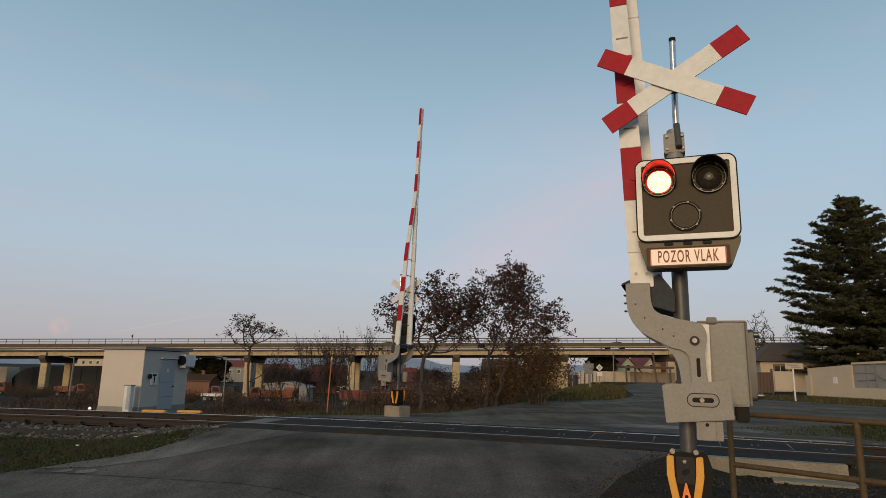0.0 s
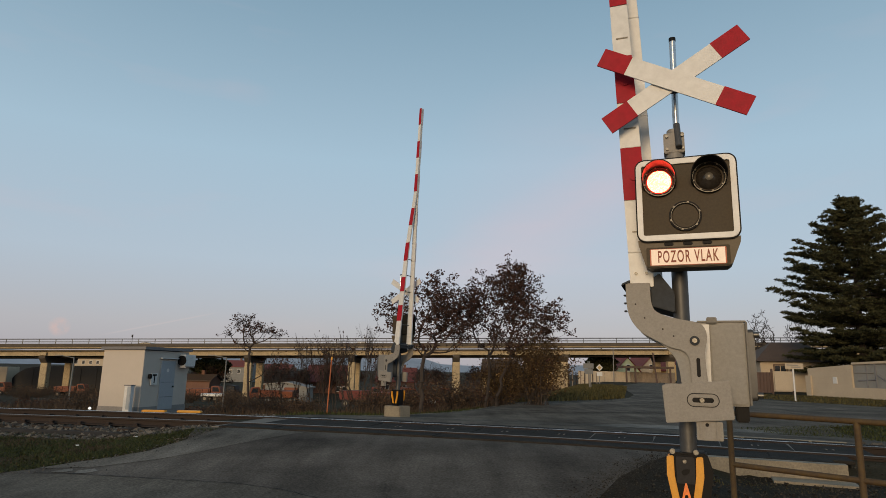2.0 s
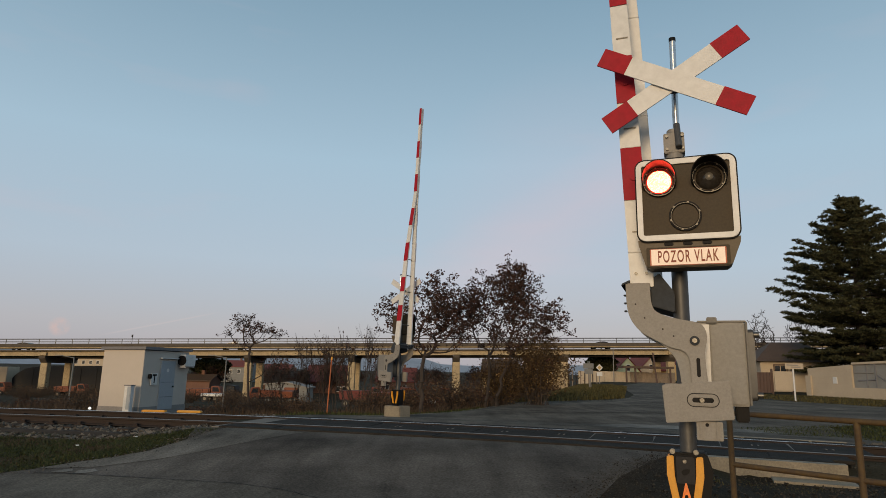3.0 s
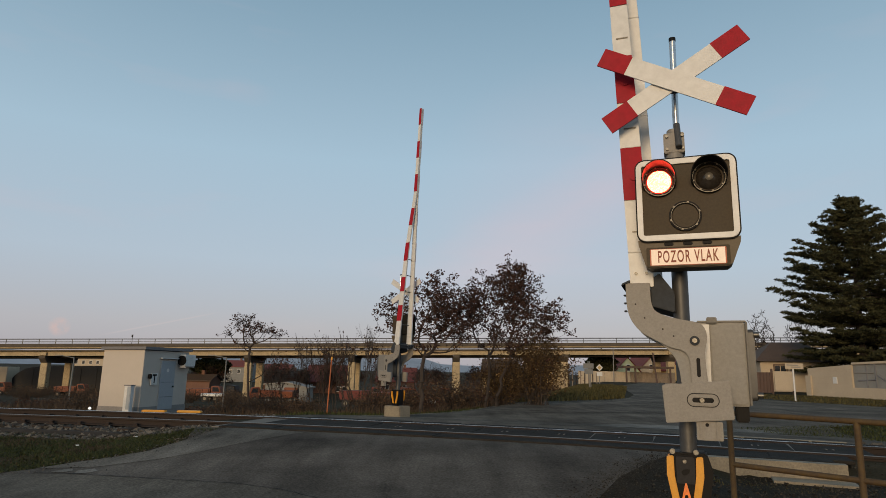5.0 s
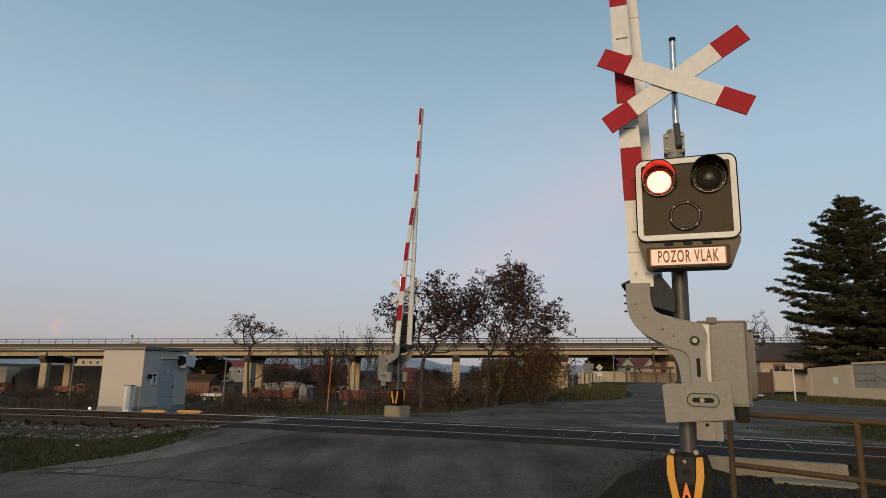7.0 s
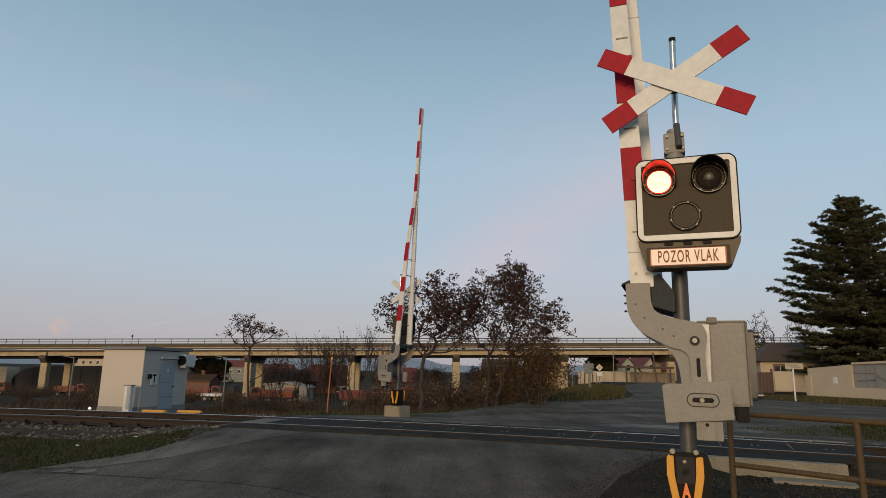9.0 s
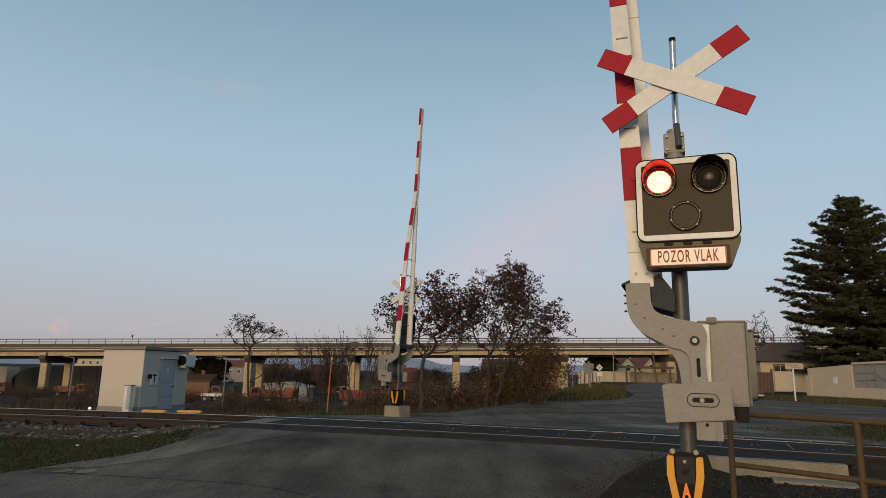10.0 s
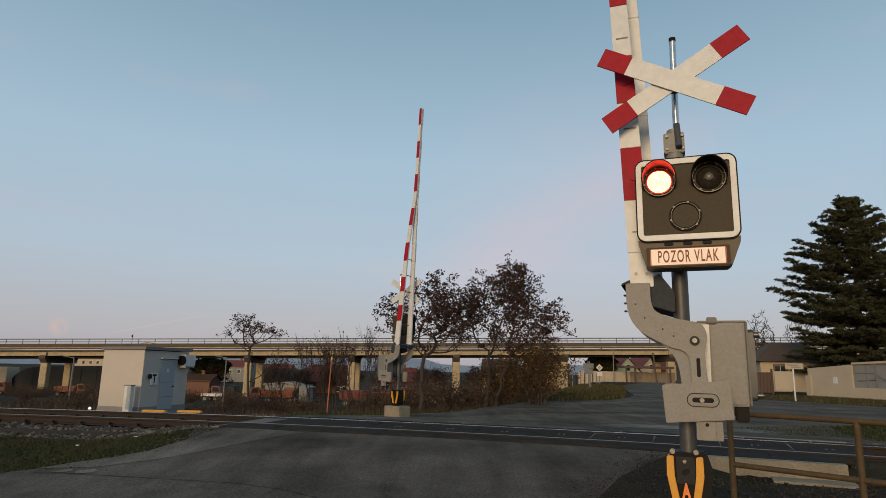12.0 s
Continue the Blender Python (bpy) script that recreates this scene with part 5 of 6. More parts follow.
def car(m, paint, label):
    c = thing("car", m, label, "car", "cars on the viaduct")
    bm = B()
    prism(bm, smooth([(-2.15, 0.32), (2.15, 0.32), (2.2, 0.7), (1.35, 0.92), (0.75, 1.42), (-0.95, 1.48), (-1.75, 1.02), (-2.2, 0.95)], 1), -0.85, 0.85)
    body = part("body", bm, paint, c, bevel=0.05)
    for y in (-0.862, 0.862):
        for pts in ([(-1.5, 1.0), (-0.1, 0.98), (-0.1, 1.36), (-0.95, 1.38)], [(0.0, 0.98), (1.1, 0.95), (0.68, 1.33), (0.0, 1.36)]):
            bm = B()
            prism(bm, pts, y - 0.01, y + 0.01)
            part("window", bm, M_GLASS, body)
    for x in (-1.35, 1.35):
        for y in (-0.78, 0.78):
            bm = B()
            tube(bm, (x, y - 0.1, 0.31), (x, y + 0.1, 0.31), 0.31, seg=18)
            w = part("wheel", bm, M_TYRE, c, "black rubber wheel")
    for y in (-0.6, 0.6):
        bm = B()
        box(bm, (2.12, y, 0.68), (0.12, 0.35, 0.14))
        part("headlight", bm, M_HEADLIGHT, body, "clear headlight", bevel=0.02)
    return c


def traffic():
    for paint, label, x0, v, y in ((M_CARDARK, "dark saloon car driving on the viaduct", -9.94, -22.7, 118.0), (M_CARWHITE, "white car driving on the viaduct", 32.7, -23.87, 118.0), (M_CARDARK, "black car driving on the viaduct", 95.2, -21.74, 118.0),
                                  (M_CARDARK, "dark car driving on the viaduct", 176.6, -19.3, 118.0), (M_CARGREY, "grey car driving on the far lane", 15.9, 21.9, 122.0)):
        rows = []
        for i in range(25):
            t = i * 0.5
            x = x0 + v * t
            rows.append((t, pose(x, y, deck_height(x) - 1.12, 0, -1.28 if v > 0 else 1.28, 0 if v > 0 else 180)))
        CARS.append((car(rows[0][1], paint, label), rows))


# ---------------------------------------------------------------- hut
M_HUT = mat("pale_hut_cladding", (0.46, 0.415, 0.365), 0.7, vary=0.06, scale=2, fine=60, bump=0.1)
M_HUTDOOR = mat("blue_grey_hut_door", (0.30, 0.33, 0.36), 0.5, vary=0.08)
M_PLINTH = mat("grey_hut_plinth", (0.22, 0.21, 0.20), 0.85, vary=0.2)
M_ROOFEDGE = mat("dark_roof_edge", (0.14, 0.14, 0.15), 0.6, vary=0.2)


def equipment_hut():
    """Origin at the near corner; -x along the sunlit wall, +y along the door wall."""
    h = thing("hut", pose(-12.95, 27.6, -0.86, 0, 0, -14), "pale railway equipment hut with a flat roof", "hut")
    W, D = 2.12, 3.1
    bm = B()
    box(bm, (-W / 2, D / 2, 1.52), (W, D, 2.44))
    wall = part("wall", bm, M_HUT, h, "pale rendered wall", bevel=0.01)
    bm = B()
    box(bm, (-W / 2, D / 2, 0.12), (W + 0.04, D + 0.04, 0.38))
    part("plinth", bm, M_PLINTH, h, "dark grey plinth", bevel=0.01)
    bm = B()
    prism(bm, [(-W - 0.1, 2.74), (0.12, 2.77), (0.12, 2.90), (-W - 0.1, 2.87)], -0.1, D + 0.12)
    part("roof", bm, M_ROOFEDGE, h, "flat roof with a dark metal edge", bevel=0.01)
    bm = B()
    box(bm, (0.015, 1.62, 1.22), (0.05, 1.0, 2.15))
    door = part("door", bm, M_HUTDOOR, h, "blue-grey steel door", bevel=0.008)
    for z in (0.7, 1.35):
        bm = B()
        box(bm, (0.045, 1.62, z), (0.012, 0.86, 0.012))
        part("groove", bm, M_GALVD, door)
    bm = B()
    tube(bm, (0.04, 2.02, 1.15), (0.09, 2.02, 1.15), 0.03, seg=10)
    part("handle", bm, M_DARK, door)
    bm = B()
    tube(bm, (0.045, 1.60, 1.88), (0.05, 1.60, 1.88), 0.085, seg=12)
    part("badge", bm, M_WHITE, door, "small pale badge")
    bm = B()
    box(bm, (0.07, 1.62, 2.42), (0.14, 1.15, 0.04))
    part("door_hood", bm, M_WHITE, h, "white door hood", bevel=0.005)
    bm = B()
    box(bm, (0.06, 0.42, 1.62), (0.12, 0.16, 0.2))
    part("lamp_box", bm, M_DARK, h, bevel=0.02)
    bm = B()
    box(bm, (0.03, 0.72, 1.50), (0.05, 0.40, 0.50))
    sb = part("sign_board", bm, M_WHITE, h, "white square sign board", bevel=0.004)
    words("sign_letter", "T", 0.50, M_DARK, sb, pose(0.058, 0.72, 1.50, 90, 0, 90), 0.002, 0.8, 0.02)
    ac = thing("air_conditioner", h.matrix_basis @ pose(0.22, 2.72, 2.34), "white air conditioning unit bolted to the hut wall", "air conditioner")
    bm = B()
    box(bm, (0, 0, 0), (0.32, 0.80, 0.56))
    case = part("casing", bm, M_WHITE, ac, bevel=0.03)
    bm = B()
    ring_prism(bm, [(0.235 * math.cos(a * math.pi / 12), 0.235 * math.sin(a * math.pi / 12)) for a in range(24)], [(0.2 * math.cos(a * math.pi / 12), 0.2 * math.sin(a * math.pi / 12)) for a in range(24)], -0.02, 0.015)
    part("fan_ring", bm, M_DARK, case, m=pose(-0.02, -0.41, 0.0), bevel=0.004)
    bm = B()
    tube(bm, (-0.02, -0.40, 0), (-0.02, -0.415, 0), 0.2, seg=24)
    part("fan", bm, M_DARK, case, "dark round fan grille")
    for y in (-0.3, 0.3):
        bm = B()
        box(bm, (-0.02, y, -0.31), (0.36, 0.04, 0.05))
        part("bracket", bm, M_WHITE, ac)
    cb = thing("cable_cabinet", h.matrix_basis @ pose(-0.20, -0.45, 0.12), "narrow pale grey cable cabinet beside the hut", "cabinet")
    bm = B()
    box(bm, (0, 0, 0.55), (0.32, 0.22, 1.1))
    cbody = part("body", bm, M_WHITE, cb, bevel=0.01)
    bm = B()
    box(bm, (0.07, -0.118, 0.6), (0.15, 0.012, 0.95))
    part("door", bm, M_HUTDOOR, cbody, bevel=0.003)
    bm = B()
    box(bm, (0.0, 0, 1.12), (0.36, 0.26, 0.04))
    part("cap", bm, M_ROOFEDGE, cbody)
    for x, y in ((-9.6, 21.6), (-8.45, 21.7)):
        bm = B()
        prism(bm, [(-0.42, 0.02), (0.42, 0.02), (0.40, 0.09), (-0.40, 0.09)], -0.09, 0.09)
        y0 = part("cable_cover", bm, M_YELLOW, None, bevel=0.015, m=pose(x, y, -0.31, 0, 0, -4))
        tagged(y0, "yellow plastic cable cover beside the track", "cable cover", "yellow cable covers")
        bm = B()
        box(bm, (0, 0, -0.22), (0.5, 0.14, 0.46))
        part("foot", bm, M_CONC, y0)


# ---------------------------------------------------------------- rusty fence, poles, signs
def tube_fence():
    f = thing("fence", Matrix(), "rusty yellow tubular steel guard fence", "fence")
    a, b = Vector((2.78, 6.15, 0)), Vector((3.48, 5.35, 0))
    c = b + (b - a) * 1.3
    for p in (a, b, c):
        bm = B()
        tube(bm, (p.x, p.y, land(p.x, p.y) - 0.3), (p.x, p.y, 0.95), 0.027)
        part("post", bm, M_FENCE, f)
    a0 = a
    for z in (0.95, 0.48):
        bm = B()
        tube(bm, (a0.x, a0.y, z), (c.x, c.y, z), 0.025)
        part("rail", bm, M_FENCE, f)


def poles():
    p = thing("marker_pole", pose(-5.28, 30, land(-5.28, 30) - 0.2), "orange plastic marker pole with a yellow top", "pole")
    bm = B()
    tube(bm, (0, 0, 0), (0.1, 0, 2.85), 0.035, 0.03, 10)
    part("shaft", bm, mat("faded_orange_pole", (0.36, 0.10, 0.028), 0.6, vary=0.5, scale=3), p)
    bm = B()
    tube(bm, (0.1, 0, 2.83), (0.11, 0, 2.98), 0.05, 0.04, 10)
    part("cap", bm, M_YELLOW, p)
    for x, tilt in ((-20.35, -1), (-34.8, -1)):
        s = thing("street_lamp", pose(x, 60, land(x, 60)), "thin grey street lamp with a short arm", "street lamp", "yard lamps")
        z0 = 2.05 - land(x, 60) - (0.3 if x < -30 else 0)
        bm = B()
        tube(bm, (0, 0, -0.2), (0, 0, z0), 0.07, 0.05, 8)
        part("pole", bm, M_GALV, s)
        bm = B()
        tube(bm, (0, 0, z0 - 0.05), (tilt * 1.2, 0, z0 + 0.15), 0.04, 0.035, 8)
        part("arm", bm, M_GALV, s)
        bm = B()
        box(bm, (tilt * 1.45, 0, z0 + 0.17), (0.6, 0.22, 0.1))
        part("lamp_head", bm, M_GALV, s, bevel=0.03)
    # small white ground lamp by the hut
    g = thing("ground_lamp", pose(-14.18, 26, land(-14.18, 26)), "small ground lamp shining white beside the hut", "lamp")
    z = -0.52 - land(-14.18, 26)
    bm = B()
    tube(bm, (0, 0, -0.1), (0, 0, z), 0.04, seg=8)
    part("stake", bm, M_GALVD, g)
    bm = B()
    bmesh.ops.create_uvsphere(bm, u_segments=12, v_segments=8, radius=0.055, matrix=pose(0, 0, z))
    part("lamp_head", bm, M_LAMPCOOL, g, "glowing white lamp head")
    # lit lamps in the town
    for x, z in ((-38.0, 1.5), (-36.3, 1.0)):
        s = thing("street_lamp", pose(x, 200, -6), "distant street lamp glowing warm yellow", "street lamp", "distant lit lamps")
        bm = B()
        tube(bm, (0, 0, 0), (0, 0, z + 6), 0.1, 0.08, 6)
        part("pole", bm, M_GALVD, s)
        bm = B()
        bmesh.ops.create_uvsphere(bm, u_segments=10, v_segments=6, radius=0.42 if z > 1.2 else 0.3, matrix=pose(0, -0.2, z + 6.2))
        part("lamp_head", bm, M_LAMPWARM, s, "glowing warm lamp head")


M_LAMPCOOL = glow("white_ground_lamp", (1.0, 0.97, 0.85), 1.6)
M_LAMPWARM = glow("warm_street_lamp", (1.0, 0.55, 0.2), 3.0)
M_YARD = mat("faded_orange_lorry_paint", (0.17, 0.045, 0.016), 0.65, vary=0.6, scale=1.5, fine=14)
M_ROOFRED = mat("red_roof_tiles", (0.14, 0.034, 0.027), 0.8, vary=0.3, scale=1.5, fine=8)
M_ROOFDARK = mat("dark_brown_roof", (0.075, 0.050, 0.036), 0.85, vary=0.3, scale=1.5, fine=8)
M_GREENWALL = mat("pale_green_render", (0.48, 0.52, 0.34), 0.85, vary=0.1, scale=1)
M_CREAM = mat("cream_render", (0.40, 0.335, 0.25), 0.85, vary=0.14, scale=0.8, fine=12)
M_YELLOWWALL = mat("yellow_render", (0.62, 0.40, 0.16), 0.85, vary=0.1, scale=1)
M_GREYWALL = mat("grey_shed_wall", (0.20, 0.20, 0.19), 0.85, vary=0.25, scale=1)
M_BRICK = mat("dark_brick_wall", (0.16, 0.085, 0.06), 0.9, vary=0.25, scale=1)
M_TARP = mat("black_tarpaulin", (0.013, 0.0125, 0.013), 0.7, vary=0.3, scale=0.5, fine=5)
M_BOARD = mat("weathered_boards", (0.20, 0.16, 0.12), 0.9, vary=0.35, scale=2)
M_BROWNGATE = mat("brown_gate_paint", (0.075, 0.045, 0.035), 0.7, vary=0.25, scale=3)


def house(m, w, d, hw, hr, wall, roof, label, windows=(), gable_front=False):
    """A gabled house; origin at the middle of the front's foot, front towards -y."""
    h = thing("house", m, label, "house")
    bm = B()
    if gable_front:
        prism(bm, [(-w / 2, -3), (w / 2, -3), (w / 2, hw), (0, hw + hr), (-w / 2, hw)], 0, d)
    else:
        box(bm, (0, d / 2, hw / 2 - 1.5), (w, d, hw + 3))
        for sx in (-1, 1):
            v = [bm.verts.new(p) for p in ((sx * (w / 2 - 0.01), 0, hw), (sx * (w / 2 - 0.01), d, hw), (sx * (w / 2 - 0.01), d / 2, hw + hr))]
            bm.faces.new(v)
    wl_ob = part("wall", bm, wall, h)
    e = 0.4
    for s in (-1, 1):
        bm = B()
        if gable_front:
            a, b = (s * (w / 2 + e), hw - e * hr / (w / 2)), (0, hw + hr)
            prism(bm, [a, b, (b[0], b[1] + 0.2), (a[0], a[1] + 0.2)], -e, d + e)
            part("roof_slope", bm, roof, h)
        else:
            y0 = -e if s < 0 else d + e
            z0 = hw - e * hr / (d / 2)
            v = [bm.verts.new(p) for p in ((-w / 2 - e, y0, z0), (w / 2 + e, y0, z0), (w / 2 + e, d / 2, hw + hr), (-w / 2 - e, d / 2, hw + hr),
                                           (-w / 2 - e, y0, z0 + 0.2), (w / 2 + e, y0, z0 + 0.2), (w / 2 + e, d / 2, hw + hr + 0.2), (-w / 2 - e, d / 2, hw + hr + 0.2))]
            for q in ((0, 1, 2, 3), (4, 5, 6, 7), (0, 1, 5, 4), (1, 2, 6, 5), (2, 3, 7, 6), (3, 0, 4, 7)):
                bm.faces.new([v[i] for i in q])
            part("roof_slope", bm, roof, h)
    for x, z, ww, hh in windows:
        bm = B()
        ring_prism(bm, rounded(x - ww / 2, z - hh / 2, x + ww / 2, z + hh / 2, 0.02, 1), rounded(x - ww / 2 + .1, z - hh / 2 + .1, x + ww / 2 - .1, z + hh / 2 - .1, 0.02, 1), -0.06, 0.02)
        wf = part("window", bm, M_WHITE, h, "white framed window")
        bm = B()
        box(bm, (x, -0.02, z), (ww - 0.18, 0.02, hh - 0.18))
        part("pane", bm, M_GLASS, wf, "dark pane")
    bm = B()
    box(bm, (w * 0.2, d / 2, hw + hr + 0.3), (0.6, 0.6, 1.2))
    part("chimney", bm, M_BRICK, h)
    return h


def town():
    # under the right end of the viaduct
    house(pose(41.4, 140, 0, 0, 0, 12), 6.5, 12, 1.6, 3.3, M_GREENWALL, M_ROOFRED, "pale green gabled house with a red roof", ((0.2, 2.6, 1.0, 1.5),), True)
    house(pose(50.0, 150, 0, 0, 0, 10), 6.5, 9, 2.2, 3.2, M_CREAM, M_ROOFRED, "cream gabled house with a red roof", ((0, 3.0, 1.0, 1.2),), True)
    house(pose(56.0, 146, 0, 0, 0, 10), 6.5, 9, 2.4, 3.0, M_YELLOWWALL, M_ROOFRED, "yellow gabled house with a red roof", ((0, 2.6, 1.0, 1.2),), True)
    house(pose(25.5, 150, 0, 0, 0, 0), 9, 8, 2.6, 2.6, M_YELLOWWALL, M_ROOFRED, "yellow house with a red roof beyond the viaduct", ((-2, 1.6, 1.1, 1.4), (1.5, 1.6, 1.1, 1.4)))
    house(pose(14.5, 150, -2, 0, 0, 0), 8, 8, 3.2, 2.8, M_YELLOWWALL, M_ROOFDARK, "yellow house with a dark roof beyond trees", ((-2, 2.0, 1.1, 1.4), (1.5, 2.0, 1.1, 1.4)))
    # middle and left
    house(pose(-24.9, 140, -4.5, 0, 0, 0), 9.5, 9, 2.8, 3.4, M_BRICK, M_ROOFRED, "brick house with a broad red hipped roof", ((-3.6, 1.6, 1.0, 1.1), (2.5, 1.2, 1.0, 1.1), (3.8, 1.2, 1.0, 1.1)))
    house(pose(-33.5, 135, -4.5, 0, 0, 0), 8.5, 7, 2.4, 2.4, M_BRICK, M_ROOFDARK, "long dark barn with a brown roof", ((-2, 1.2, 0.8, 0.8),))
    house(pose(-10.5, 150, -4.5, 0, 0, 0), 9, 8, 3.0, 3.0, M_BRICK, M_ROOFRED, "brick house with a red roof behind weeds", ((-2, 1.6, 1.0, 1.1), (2, 1.6, 1.0, 1.1)))
    house(pose(-47.5, 120, -4.2, 0, 0, 0), 8, 6, 2.6, 1.0, M_BRICK, M_ROOFDARK, "low brick workshop with a flat roof", ((-2, 1.4, 1.0, 0.9),))
    for x, y, w, hgt, wall in ((-98, 210, 22, 6.0, M_CREAM), (-74, 220, 16, 6.0, M_GREYWALL), (-125, 230, 18, 8.0, M_CREAM), (-62, 230, 14, 5.0, M_BRICK)):
        house(pose(x, y, -5, 0, 0, 0), w, 9, hgt, 2.0, wall, M_ROOFRED, "distant house block with a red roof", tuple((-w / 2 + 1.6 + 2.6 * k, hgt - 1.6, 1.2, 1.4) for k in range(int((w - 2) / 2.6) + 1)))
    # grey shed, tarpaulin hall
    s = thing("shed", pose(-23.6, 98, -4.2), "long grey shed with a shallow pale roof", "shed")
    bm = B()
    prism(bm, [(-3.3, -0.5), (3.1, -0.5), (3.1, 2.35), (0.0, 3.05), (-3.3, 2.75)], 0, 5)
    part("wall", bm, M_GREYWALL, s)
    bm = B()
    prism(bm, [(-3.6, 2.72), (0.0, 3.05), (3.4, 2.28), (3.4, 2.42), (0.0, 3.2), (-3.6, 2.88)], -0.3, 5.3)
    part("roof", bm, M_GREYPAINT, s, "pale sheet roof")
    h = thing("storage_hall", pose(-81.2, 136, -6.6), "black tarpaulin storage hall with a rounded end", "hall")
    bm = B()
    prism(bm, smooth([(-11.4, -0.5), (-11.4, 2.6), (-9.6, 5.4), (-6.6, 6.9), (5, 7.2), (14, 7.3), (14.4, -0.5)], 2), 0, 10)
    part("cover", bm, M_TARP, h)
    for k in range(6):
        bm = B()
        box(bm, (-6.0 + 3.4 * k, -0.05, 3.2), (0.14, 0.1, 7.2))
        part("rib", bm, M_TARP, h)
    h = thing("site_cabin", pose(-95.5, 134, -6.6), "cream site cabin with dark windows", "cabin")
    bm = B()
    box(bm, (0, 2, 3.2), (8.0, 4, 6.9))
    part("wall", bm, M_CREAM, h, bevel=0.05)
    for x in (-1.2, 1.0):
        bm = B()
        box(bm, (x * 1.6, -0.02, 4.6), (1.8, 0.06, 1.5))
        part("window", bm, M_GLASS, h)


def yard_machine(m, length, paint, label, flat=False):
    """A small tipper or flatbed lorry: chassis, cab, body, wheels."""
    t = thing("lorry", m, label, "lorry", "yard vehicles")
    L = length
    bm = B()
    box(bm, (0, 0, 0.62), (L, 0.8, 0.18))
    part("chassis", bm, M_DARK, t)
    bm = B()
    prism(bm, [(L / 2 - 1.3, 0.6), (L / 2, 0.6), (L / 2, 1.35), (L / 2 - 0.25, 2.05), (L / 2 - 1.3, 2.1)], -0.95, 0.95)
    cab = part("cab", bm, paint, t, bevel=0.06)
    bm = B()
    prism(bm, [(L / 2 - 1.1, 1.35), (L / 2 - 0.15, 1.35), (L / 2 - 0.36, 1.92), (L / 2 - 1.1, 1.95)], -0.97, 0.97)
    part("cab_window", bm, M_GLASS, cab)
    bm = B()
    if flat:
        box(bm, (-0.7, 0, 0.86), (L - 1.5, 2.0, 0.3))
    else:
        prism(bm, [(-L / 2, 0.8), (L / 2 - 1.5, 0.8), (L / 2 - 1.4, 1.75), (-L / 2 - 0.15, 1.65)], -0.98, 0.98)
    bed = part("load_bed", bm, paint if not flat else M_WHITE, t, bevel=0.03)
    for k in range(4):
        bm = B()
        box(bm, (-L / 2 + 0.3 + k * (L - 1.9) / 3, -1.0, 1.22 if not flat else 0.86), (0.07, 0.05, 0.85 if not flat else 0.3))
        part("rib", bm, M_DARK, bed)
    for x in (-L / 2 + 0.6, L / 2 - 0.7):
        for y in (-0.85, 0.85):
            bm = B()
            tube(bm, (x, y - 0.13, 0.42), (x, y + 0.13, 0.42), 0.42, seg=14)
            w = part("wheel", bm, M_TYRE, t)
            bm = B()
            tube(bm, (x, y - 0.15, 0.42), (x, y + 0.15, 0.42), 0.2, seg=10)
            part("hub", bm, M_RIM, w)
    return t


def yard():
    for x, y, rz, ln, paint, flat, label in ((-32.3, 88, 5, 4.4, M_YARD, False, "orange tipper lorry parked in the yard"), (-24.5, 89, -160, 4.0, M_YARD, False, "orange spreader lorry with open body"), (-21.3, 90, 90, 4.2, M_YARD, False, "orange lorry seen from its end"),
                                             (-27.5, 80, 0, 4.4, M_DARK, True, "pale flatbed lorry parked in the yard"), (-60.0, 104, 10, 4.6, M_YARD, False, "orange lorry beside the black hall"), (-74, 106, 0, 4.6, M_YARD, False, "orange lorry half hidden by weeds"),
                                             (-3.8, 55, 15, 3.6, M_YARD, False, "orange machine behind the crossing signal"), (-0.6, 58, 0, 3.4, M_YARD, True, "small machine behind bushes"), (-8, 66, 0, 4.4, M_ROOFRED, False, "dark red lorry among weeds")):
        yard_machine(pose(x, y, land(x, y) - 0.05 , 0, 0, rz), ln, paint, label, flat)


